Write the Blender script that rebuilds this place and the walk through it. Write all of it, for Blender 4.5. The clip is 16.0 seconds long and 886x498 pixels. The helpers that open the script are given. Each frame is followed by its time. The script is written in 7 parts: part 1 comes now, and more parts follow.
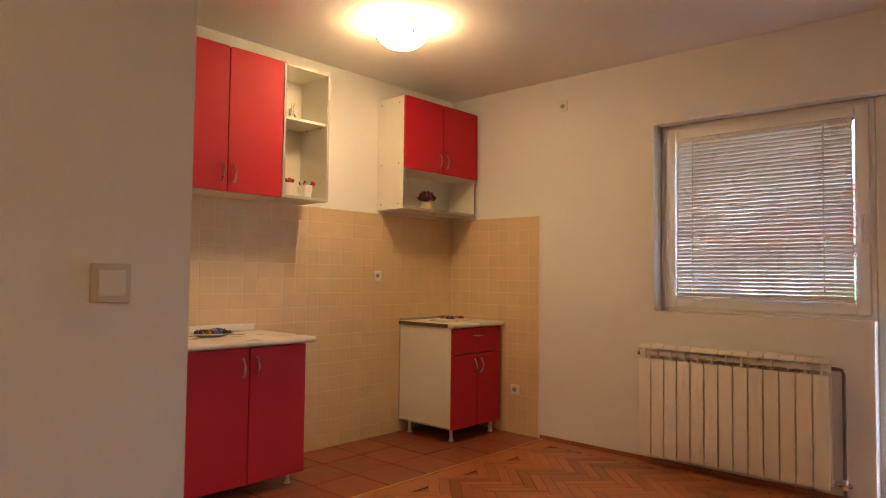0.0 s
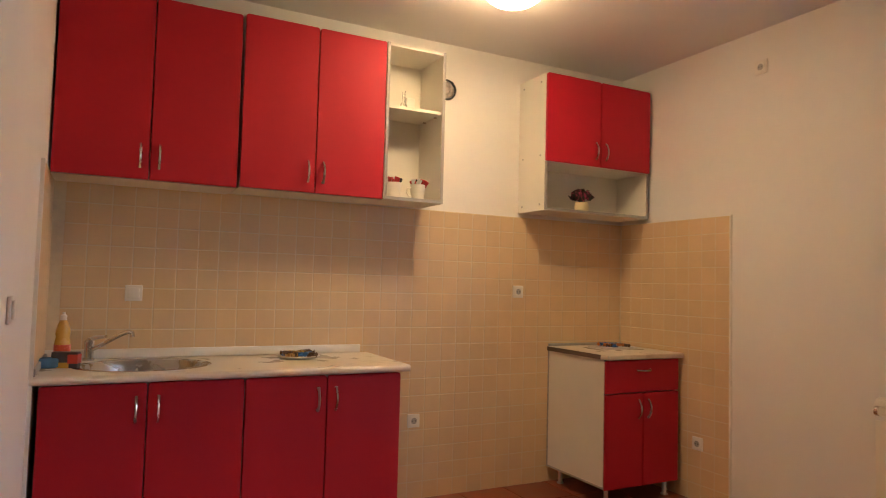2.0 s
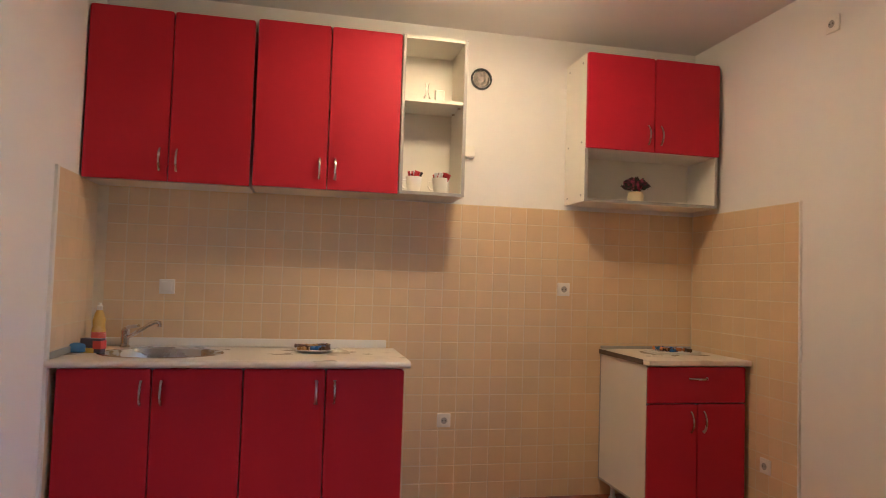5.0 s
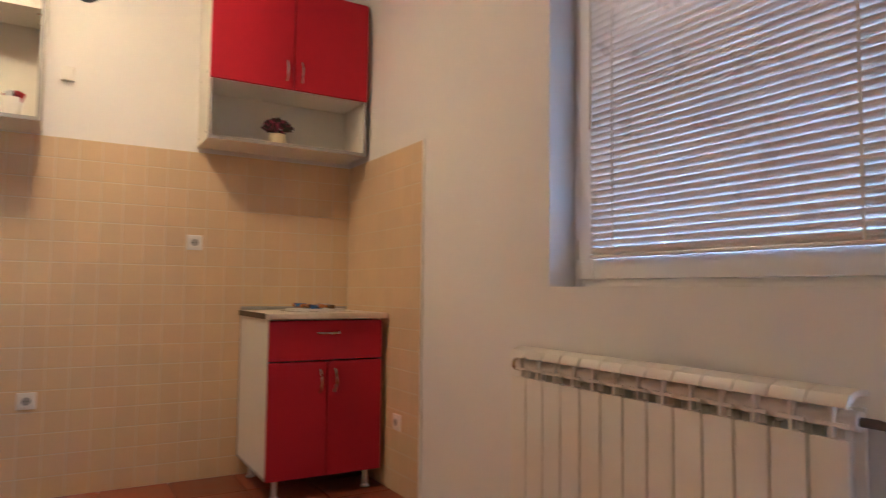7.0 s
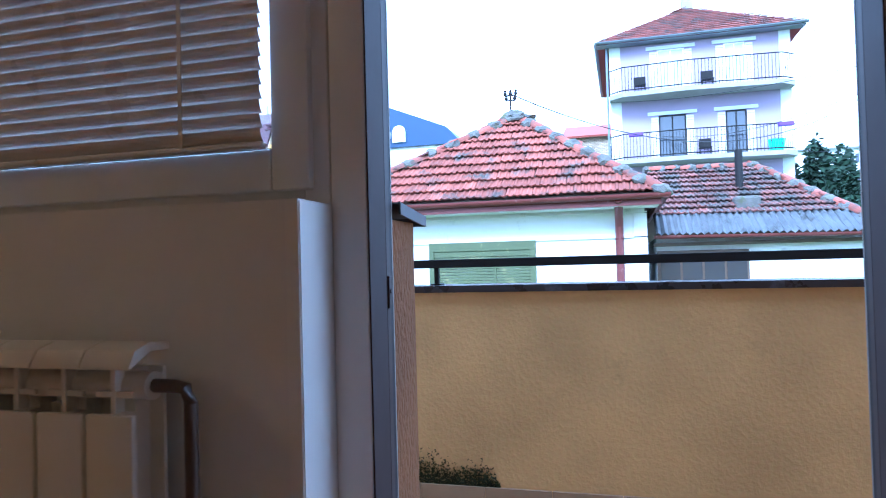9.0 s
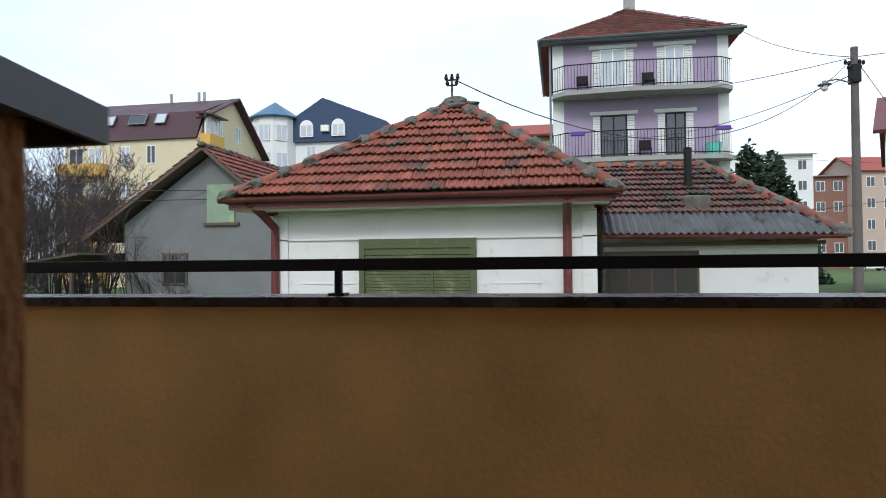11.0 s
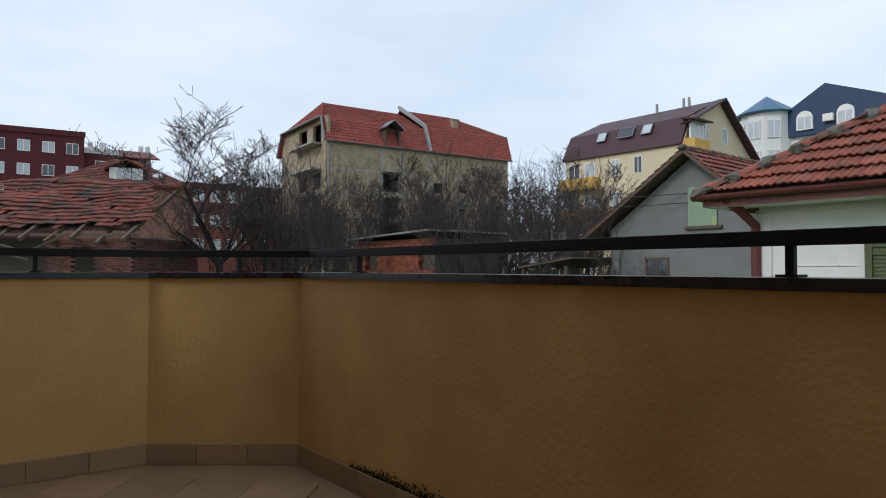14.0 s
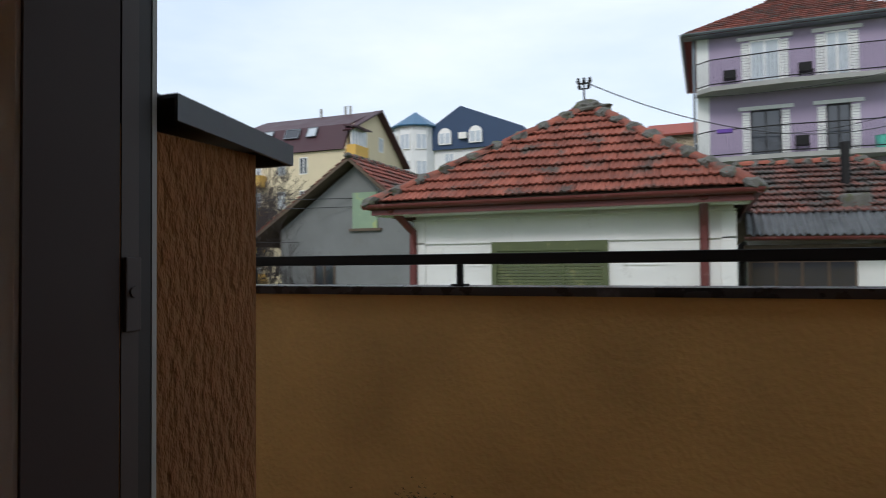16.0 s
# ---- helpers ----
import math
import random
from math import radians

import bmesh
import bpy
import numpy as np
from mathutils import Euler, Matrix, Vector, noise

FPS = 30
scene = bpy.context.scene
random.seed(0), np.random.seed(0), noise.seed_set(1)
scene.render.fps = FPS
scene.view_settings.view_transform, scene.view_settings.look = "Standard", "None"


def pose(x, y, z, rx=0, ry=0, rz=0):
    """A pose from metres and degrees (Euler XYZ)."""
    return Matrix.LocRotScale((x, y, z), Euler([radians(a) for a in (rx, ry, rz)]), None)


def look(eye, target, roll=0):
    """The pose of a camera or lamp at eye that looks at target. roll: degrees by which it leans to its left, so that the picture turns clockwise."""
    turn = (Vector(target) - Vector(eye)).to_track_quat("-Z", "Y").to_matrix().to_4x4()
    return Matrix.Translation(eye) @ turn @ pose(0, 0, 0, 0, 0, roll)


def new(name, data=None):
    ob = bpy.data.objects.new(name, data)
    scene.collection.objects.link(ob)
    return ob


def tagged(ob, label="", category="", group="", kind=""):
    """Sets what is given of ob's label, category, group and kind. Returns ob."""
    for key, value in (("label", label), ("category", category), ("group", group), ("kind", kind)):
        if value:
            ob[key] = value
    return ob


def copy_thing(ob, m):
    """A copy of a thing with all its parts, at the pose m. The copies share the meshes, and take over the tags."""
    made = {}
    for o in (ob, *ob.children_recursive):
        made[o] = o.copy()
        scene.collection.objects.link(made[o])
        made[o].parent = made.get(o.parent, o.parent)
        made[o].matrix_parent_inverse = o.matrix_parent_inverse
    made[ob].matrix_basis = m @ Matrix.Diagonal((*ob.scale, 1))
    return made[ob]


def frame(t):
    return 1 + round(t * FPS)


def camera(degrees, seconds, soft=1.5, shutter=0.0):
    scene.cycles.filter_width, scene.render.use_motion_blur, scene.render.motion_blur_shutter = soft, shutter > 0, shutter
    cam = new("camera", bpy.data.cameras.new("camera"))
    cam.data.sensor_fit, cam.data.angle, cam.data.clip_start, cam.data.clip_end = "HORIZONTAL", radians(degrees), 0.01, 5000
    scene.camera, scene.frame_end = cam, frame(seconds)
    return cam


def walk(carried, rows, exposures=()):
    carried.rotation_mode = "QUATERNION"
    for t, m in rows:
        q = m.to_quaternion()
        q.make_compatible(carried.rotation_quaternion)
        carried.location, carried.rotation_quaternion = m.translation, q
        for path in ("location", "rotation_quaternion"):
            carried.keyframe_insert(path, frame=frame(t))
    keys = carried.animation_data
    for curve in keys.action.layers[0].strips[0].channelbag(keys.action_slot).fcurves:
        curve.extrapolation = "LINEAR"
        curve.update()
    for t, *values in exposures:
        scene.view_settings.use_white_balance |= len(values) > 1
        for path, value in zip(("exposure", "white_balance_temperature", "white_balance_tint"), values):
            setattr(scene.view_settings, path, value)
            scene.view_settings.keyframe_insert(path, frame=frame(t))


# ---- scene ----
cam = camera(67.8, 16.0, soft=1.0, shutter=0.3)
PATH = [
    (0, (-4.489, -3.992, 1.289), (-3.013, -2.645, 1.371), 0.7),
    (0.5, (-4.178, -3.967, 1.303), (-2.801, -2.519, 1.392), 0.7),
    (1, (-3.869, -3.934, 1.31), (-2.611, -2.382, 1.408), 0.8),
    (1.5, (-3.63, -3.845, 1.317), (-2.532, -2.176, 1.413), 1.3),
    (2, (-3.401, -3.746, 1.326), (-2.491, -1.969, 1.431), 1.5),
    (2.5, (-3.208, -3.758, 1.36), (-2.482, -1.897, 1.469), 1.8),
    (3, (-3.079, -3.81, 1.384), (-2.517, -1.895, 1.499), 2.0),
    (5.5, (-2.305, -3.93, 1.268), (-1.883, -1.977, 1.359), 1.8),
    (6, (-2.017, -3.931, 1.171), (-1.488, -2.005, 1.283), 1.5),
    (6.5, (-1.794, -3.9, 1.108), (-1.069, -2.04, 1.223), 1.3),
    (7, (-1.555, -3.828, 1.04), (-0.55, -2.103, 1.165), 0.7),
    (7.5, (-1.341, -3.796, 1.01), (-0.011, -2.306, 1.109), 0.3),
    (8, (-1.22, -3.805, 0.983), (0.411, -2.649, 1.036), -1.1),
    (8.5, (-1.145, -3.838, 0.955), (0.664, -2.987, 0.993), -0.6),
    (9, (-0.945, -3.755, 0.95), (0.985, -3.23, 0.992), -1.5),
    (11.5, (0.262, -3.605, 0.970), (2.232, -3.259, 1.001), -0.6),
    (12, (0.395, -3.600, 0.998), (2.284, -2.942, 1.037), -0.5),
    (12.5, (0.495, -3.580, 0.999), (2.222, -2.571, 1.044), -0.2),
    (13, (0.535, -3.595, 0.970), (2.049, -2.289, 1.010), 0.3),
    (13.5, (0.485, -3.605, 0.925), (1.816, -2.113, 0.982), 0.1),
    (14, (0.445, -3.620, 0.858), (1.713, -2.075, 0.918), 0.1),
    (14.5, (0.283, -3.680, 0.838), (1.544, -2.128, 0.896), 0.4),
    (15, (0.136, -3.696, 0.844), (1.492, -2.228, 0.893), 0.4),
    (15.5, (-0.012, -3.764, 0.878), (1.642, -2.643, 0.926), 0.3),
    (16, (-0.185, -3.766, 0.919), (1.669, -3.020, 0.969), -0.5),
]
# the clip's camera meters for the lamp-lit room first, then for the overcast sky
EXPO = [(0, 3.55, 5400, 10), (3.0, 3.55, 4700, 10), (6.0, 3.6, 4450, 10), (7.2, 3.65, 4400, 10), (8.0, 3.25, 4300, 10), (8.6, 2.6, 4200, 10), (9.2, 1.95, 4200, 10),
        (11.3, 0.15, 6250, 10), (12.8, 0.0, 6250, 10), (13.6, -0.12, 6200, 10), (15.0, -0.14, 6200, 10), (16.0, 0.0, 6250, 10)]
walk(cam, [(t, look(e, g, r)) for t, e, g, r in PATH], EXPO)

# ---- sky, sun, lamp ----
SUN_EL, SUN_AZ = 38.0, 265.0
world = bpy.data.worlds.new("overcast")
scene.world = world
world.use_nodes = True
wn, wl = world.node_tree.nodes, world.node_tree.links
wn.clear()
sky = wn.new("ShaderNodeTexSky")
sky.sky_type, sky.sun_disc = "NISHITA", False
sky.sun_elevation, sky.sun_rotation = radians(SUN_EL), radians(SUN_AZ)
wtc, wmap, wno = wn.new("ShaderNodeTexCoord"), wn.new("ShaderNodeMapping"), wn.new("ShaderNodeTexNoise")
wmap.inputs["Scale"].default_value = (1.6, 1.6, 5.0)
wno.inputs["Scale"].default_value, wno.inputs["Detail"].default_value, wno.inputs["Roughness"].default_value = 1.3, 5.0, 0.55
wramp = wn.new("ShaderNodeValToRGB")
wramp.color_ramp.elements[0].position, wramp.color_ramp.elements[0].color = 0.3, (6.0, 6.9, 7.9, 1)
wramp.color_ramp.elements[1].position, wramp.color_ramp.elements[1].color = 0.68, (7.9, 8.4, 8.9, 1)
wmix = wn.new("ShaderNodeMixRGB")
wmix.inputs["Fac"].default_value = 0.88
wbg, wout = wn.new("ShaderNodeBackground"), wn.new("ShaderNodeOutputWorld")
wbg.inputs["Strength"].default_value = 0.132
wl.new(wtc.outputs["Generated"], wmap.inputs["Vector"])
wl.new(wmap.outputs["Vector"], wno.inputs["Vector"])
wl.new(wno.outputs["Fac"], wramp.inputs["Fac"])
wl.new(sky.outputs["Color"], wmix.inputs["Color1"])
wl.new(wramp.outputs["Color"], wmix.inputs["Color2"])
wl.new(wmix.outputs["Color"], wbg.inputs["Color"])
wl.new(wbg.outputs["Background"], wout.inputs["Surface"])

sun_data = bpy.data.lights.new("sun", "SUN")
sun_data.energy, sun_data.angle, sun_data.color = 1.35, radians(18), (1.0, 0.97, 0.93)
sun = new("sun", sun_data)
sun.matrix_world = look((-30, 3, 24), (0, 0, 0))

bulb_data = bpy.data.lights.new("ceiling_bulb", "POINT")
bulb_data.energy, bulb_data.color, bulb_data.shadow_soft_size = 0.045, (1.0, 0.60, 0.235), 0.02
bulb = new("ceiling_bulb", bulb_data)
bulb.location = (-1.65, -1.03, 2.735)
# Unseen lamp, assumed behind the camera; added to brighten the left wall.
hall_data = bpy.data.lights.new("unseen_hall_bulb", "POINT")
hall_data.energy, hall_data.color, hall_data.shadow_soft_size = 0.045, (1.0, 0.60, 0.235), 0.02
unseen_hall_bulb = new("unseen_hall_bulb", hall_data)
unseen_hall_bulb.location = (-4.9, -5.1, 2.735)

# ---- materials ----
def mat(name, base, rough=0.6, vary=0.12, scale=6.0, fine=60.0, bump=0.1, metal=0.0, rand=0.0, stain=None, amount=0.0, stain_scale=1.5, spec=0.5, depth=0.004, island=False, grain=None):
    """A surface: base colour with two scales of variation, an optional stain colour and fine relief."""
    m = bpy.data.materials.new(name)
    m.use_nodes = True
    n, l = m.node_tree.nodes, m.node_tree.links
    b = n["Principled BSDF"]
    b.inputs["Metallic"].default_value = metal
    b.inputs["Specular IOR Level"].default_value = spec
    tc = n.new("ShaderNodeTexCoord")
    big, small = n.new("ShaderNodeTexNoise"), n.new("ShaderNodeTexNoise")
    big.inputs["Scale"].default_value, big.inputs["Detail"].default_value = scale, 4
    small.inputs["Scale"].default_value, small.inputs["Detail"].default_value = fine, 3
    geo = n.new("ShaderNodeNewGeometry")
    for t in (big, small):
        l.new(geo.outputs["Position"], t.inputs["Vector"])
    if grain:
        stretch = n.new("ShaderNodeMapping")
        stretch.inputs["Scale"].default_value = grain
        l.new(geo.outputs["Position"], stretch.inputs["Vector"])
        l.new(stretch.outputs["Vector"], small.inputs["Vector"])
    def mix(a, bcol, fac, mode="MIX"):
        x = n.new("ShaderNodeMixRGB")
        x.blend_type = mode
        for sock, v in (("Fac", fac), ("Color1", a), ("Color2", bcol)):
            if isinstance(v, (int, float)):
                x.inputs[sock].default_value = v
            elif isinstance(v, tuple):
                x.inputs[sock].default_value = (*v, 1)
            else:
                l.new(v, x.inputs[sock])
        return x.outputs["Color"]
    dark = tuple(c * (1 - vary * 1.6) for c in base)
    light = tuple(min(1, c * (1 + vary)) for c in base)
    col = mix(dark, light, big.outputs["Fac"])
    col = mix(col, small.outputs["Color"], vary * 0.35, "OVERLAY")
    if stain:
        st = n.new("ShaderNodeTexNoise")
        st.inputs["Scale"].default_value, st.inputs["Detail"].default_value, st.inputs["Roughness"].default_value = stain_scale, 7, 0.65
        l.new(geo.outputs["Position"], st.inputs["Vector"])
        rp = n.new("ShaderNodeValToRGB")
        rp.color_ramp.elements[0].position, rp.color_ramp.elements[1].position = 0.62 - amount * 0.4, 0.74 - amount * 0.3
        l.new(st.outputs["Fac"], rp.inputs["Fac"])
        col = mix(col, stain, rp.outputs["Color"])
    if rand:
        src = geo.outputs["Random Per Island"]
        if not island:
            oi = n.new("ShaderNodeObjectInfo")
            src = oi.outputs["Random"]
        hsv = n.new("ShaderNodeHueSaturation")
        ma = n.new("ShaderNodeMath")
        ma.operation = "MULTIPLY_ADD"
        ma.inputs[1].default_value, ma.inputs[2].default_value = 2 * rand, 1 - rand
        l.new(src, ma.inputs[0])
        l.new(ma.outputs[0], hsv.inputs["Value"])
        l.new(col, hsv.inputs["Color"])
        col = hsv.outputs["Color"]
    l.new(col, b.inputs["Base Color"])
    rr = n.new("ShaderNodeMath")
    rr.operation = "MULTIPLY_ADD"
    rr.inputs[1].default_value, rr.inputs[2].default_value = 0.25, rough - 0.12
    l.new(big.outputs["Fac"], rr.inputs[0])
    l.new(rr.outputs[0], b.inputs["Roughness"])
    if bump:
        bp = n.new("ShaderNodeBump")
        bp.inputs["Strength"].default_value, bp.inputs["Distance"].default_value = bump, depth
        l.new(small.outputs["Fac"], bp.inputs["Height"])
        l.new(bp.outputs["Normal"], b.inputs["Normal"])
    return m


def glass_mat(name, tint=(1, 1, 1), rough=0.0):
    m = bpy.data.materials.new(name)
    m.use_nodes = True
    b = m.node_tree.nodes["Principled BSDF"]
    b.inputs["Base Color"].default_value = (*tint, 1)
    b.inputs["Roughness"].default_value, b.inputs["Transmission Weight"].default_value, b.inputs["IOR"].default_value = rough, 1.0, 1.45
    return m


def glow_mat(name, color, strength):
    m = bpy.data.materials.new(name)
    m.use_nodes = True
    b = m.node_tree.nodes["Principled BSDF"]
    b.inputs["Base Color"].default_value = (0.9, 0.88, 0.82, 1)
    b.inputs["Emission Color"].default_value = (*color, 1)
    b.inputs["Emission Strength"].default_value = strength
    return m


M = {
    "plaster": mat("white_plaster", (0.80, 0.78, 0.74), 0.85, 0.05, 1.3, 45, 0.12),
    "ceiling": mat("ceiling_plaster", (0.80, 0.77, 0.74), 0.9, 0.05, 1.1, 40, 0.1),
    "tile": mat("beige_wall_tile", (0.69, 0.51, 0.275), 0.42, 0.05, 5, 70, 0.03, rand=0.03),
    "tile_far": mat("beige_wall_tile_joined", (0.69, 0.51, 0.275), 0.42, 0.05, 5, 70, 0.03, rand=0.03, island=True),
    "grout": mat("pale_grout", (0.72, 0.61, 0.41), 0.9, 0.1, 20, 90, 0.2),
    "terracotta": mat("terracotta_floor_tile", (0.27, 0.068, 0.028), 0.35, 0.3, 7, 40, 0.08, rand=0.16),
    "floor_grout": mat("floor_grout", (0.30, 0.17, 0.09), 0.9, 0.15, 20, 80, 0.2),
    "parquet": mat("oak_parquet", (0.36, 0.12, 0.035), 0.38, 0.25, 9, 90, 0.06, rand=0.28),
    "parquet_far": mat("oak_parquet_joined", (0.36, 0.12, 0.035), 0.38, 0.25, 9, 90, 0.06, rand=0.28, island=True),
    "strip": mat("brass_floor_strip", (0.62, 0.42, 0.14), 0.35, 0.15, 10, 60, 0.03, metal=0.7),
    "red": mat("red_cabinet_laminate", (0.46, 0.006, 0.016), 0.6, 0.06, 3, 140, 0.03, spec=0.35),
    "carcass": mat("cream_chipboard", (0.74, 0.71, 0.62), 0.5, 0.05, 3, 80, 0.03),
    "edge": mat("grey_edge_band", (0.36, 0.35, 0.33), 0.5, 0.1, 8, 60, 0.03),
    "worktop": mat("marbled_worktop", (0.74, 0.67, 0.55), 0.3, 0.10, 5, 30, 0.03, stain=(0.55, 0.47, 0.36), amount=0.15, stain_scale=6),
    "steel": mat("brushed_steel", (0.50, 0.48, 0.44), 0.26, 0.08, 8, 120, 0.04, metal=1.0),
    "chrome": mat("satin_nickel", (0.62, 0.58, 0.52), 0.25, 0.05, 8, 120, 0.02, metal=1.0),
    "plastic": mat("white_plastic", (0.80, 0.77, 0.70), 0.4, 0.03, 5, 50, 0.0),
    "greyplastic": mat("grey_plastic", (0.34, 0.33, 0.31), 0.5, 0.05, 5, 50, 0.0),
    "radiator": mat("cream_radiator_enamel", (0.80, 0.76, 0.66), 0.35, 0.04, 4, 60, 0.02),
    "pvc": mat("white_pvc_frame", (0.80, 0.78, 0.74), 0.35, 0.03, 4, 60, 0.02),
    "slat": mat("aluminium_blind_slat", (0.72, 0.69, 0.66), 0.30, 0.04, 10, 60, 0.0, metal=0.1),
    "gasket": mat("black_rubber_gasket", (0.02, 0.02, 0.022), 0.6, 0.1, 20, 80, 0.05),
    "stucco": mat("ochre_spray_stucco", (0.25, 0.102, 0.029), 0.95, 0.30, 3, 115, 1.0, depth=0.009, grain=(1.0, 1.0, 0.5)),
    "parapet": mat("ochre_smooth_render", (0.69, 0.445, 0.17), 0.9, 0.25, 2.2, 48, 0.40, stain=(0.56, 0.36, 0.14), amount=0.03, stain_scale=5, depth=0.009),
    "coping": mat("black_metal_coping", (0.028, 0.027, 0.03), 0.28, 0.3, 9, 90, 0.1, stain=(0.10, 0.10, 0.11), amount=0.05, stain_scale=6),
    "iron": mat("black_painted_iron", (0.012, 0.011, 0.011), 0.6, 0.2, 8, 80, 0.1, spec=0.25),
    "sill": mat("grey_sheet_metal", (0.20, 0.215, 0.235), 0.4, 0.15, 6, 60, 0.06, metal=0.5),
    "balcony_tile": mat("cream_balcony_tile", (0.40, 0.27, 0.15), 0.75, 0.2, 5, 50, 0.08, rand=0.12),
    "grass": mat("winter_grass", (0.07, 0.12, 0.025), 0.95, 0.35, 0.5, 12, 0.6, stain=(0.12, 0.09, 0.05), amount=0.15, stain_scale=0.3, depth=0.05),
    "white_wall": mat("old_whitewash", (0.73, 0.72, 0.70), 0.9, 0.08, 1.2, 30, 0.2, stain=(0.52, 0.50, 0.47), amount=0.05, stain_scale=2.5),
    "grey_wall": mat("grey_render", (0.185, 0.19, 0.185), 0.95, 0.18, 1.2, 25, 0.3, stain=(0.16, 0.16, 0.15), amount=0.15, stain_scale=1.0),
    "lilac": mat("lilac_render", (0.36, 0.29, 0.40), 0.9, 0.06, 0.8, 12, 0.15),
    "pale": mat("pale_render", (0.74, 0.74, 0.72), 0.9, 0.06, 0.8, 12, 0.15),
    "yellow": mat("cream_yellow_render", (0.66, 0.56, 0.38), 0.9, 0.08, 0.6, 10, 0.15),
    "ochre": mat("ochre_balcony_render", (0.66, 0.40, 0.10), 0.9, 0.08, 0.6, 10, 0.15),
    "redbrick": mat("raw_red_brick", (0.44, 0.13, 0.06), 0.95, 0.25, 3, 20, 0.4, rand=0.2),
    "clay": mat("weathered_clay_tile", (0.27, 0.080, 0.050), 0.85, 0.35, 5, 40, 0.3, rand=0.26, stain=(0.075, 0.066, 0.055), amount=0.27, stain_scale=2.2),
    "clay_far": mat("clay_roof_joined", (0.24, 0.068, 0.048), 0.85, 0.35, 3, 30, 0.3, rand=0.35, stain=(0.065, 0.058, 0.05), amount=0.36, stain_scale=1.5, island=True),
    "clay_new": mat("orange_red_roof_tile", (0.27, 0.062, 0.042), 0.8, 0.15, 1.0, 10, 0.3, rand=0.16, island=True),
    "mortar": mat("mossy_ridge_mortar", (0.13, 0.125, 0.11), 0.98, 0.4, 8, 40, 0.8, stain=(0.08, 0.085, 0.03), amount=0.2, stain_scale=6, depth=0.02),
    "maroon": mat("maroon_sheet_roof", (0.052, 0.014, 0.021), 0.55, 0.12, 0.8, 10, 0.1),
    "blueroof": mat("blue_sheet_roof", (0.012, 0.04, 0.10), 0.45, 0.12, 0.8, 10, 0.1),
    "eternit": mat("grey_corrugated_sheet", (0.25, 0.26, 0.27), 0.9, 0.25, 3, 30, 0.3, stain=(0.10, 0.10, 0.09), amount=0.15, stain_scale=2),
    "gutter": mat("oxblood_gutter_paint", (0.13, 0.028, 0.025), 0.5, 0.2, 4, 40, 0.1, stain=(0.28, 0.16, 0.14), amount=0.04, stain_scale=5),
    "greenwood": mat("faded_green_paint", (0.090, 0.108, 0.045), 0.7, 0.15, 4, 40, 0.15, stain=(0.30, 0.27, 0.12), amount=0.1, stain_scale=4),
    "darkglass": mat("dark_window_glass", (0.03, 0.035, 0.045), 0.06, 0.1, 1, 10, 0.0, spec=1.0),
    "paleglass": mat("curtained_window_glass", (0.50, 0.54, 0.58), 0.12, 0.15, 2, 10, 0.0, spec=0.8),
    # Dark base puts the shade inside open buildings into the colour.
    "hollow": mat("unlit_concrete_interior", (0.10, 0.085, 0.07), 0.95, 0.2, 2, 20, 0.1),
    "concrete": mat("grey_concrete", (0.34, 0.33, 0.31), 0.9, 0.15, 2, 25, 0.3),
    "bark": mat("dark_wet_bark", (0.026, 0.021, 0.019), 0.95, 0.3, 4, 30, 0.5, depth=0.02),
    "twig": mat("grey_brown_twigs", (0.055, 0.042, 0.039), 0.95, 0.25, 3, 20, 0.0),
    "hedge": mat("evergreen_leaves", (0.045, 0.075, 0.022), 0.8, 0.35, 2, 20, 0.0, rand=0.35, island=True),
    "fir": mat("dark_conifer_needles", (0.020, 0.045, 0.020), 0.85, 0.35, 2, 20, 0.0, rand=0.35, island=True),
    "timber": mat("weathered_timber", (0.12, 0.085, 0.06), 0.9, 0.3, 6, 50, 0.3),
    "cable": mat("black_cable", (0.02, 0.02, 0.022), 0.6, 0.1, 5, 30, 0.0),
    "carwhite": mat("white_car_paint", (0.78, 0.79, 0.80), 0.2, 0.03, 2, 20, 0.0),
    "tyre": mat("black_tyre_rubber", (0.02, 0.02, 0.02), 0.8, 0.1, 10, 60, 0.1),
    "pane": glass_mat("clear_pane"),
    "lamp": glow_mat("lit_frosted_glass", (1.0, 0.60, 0.235), 7.4),
}


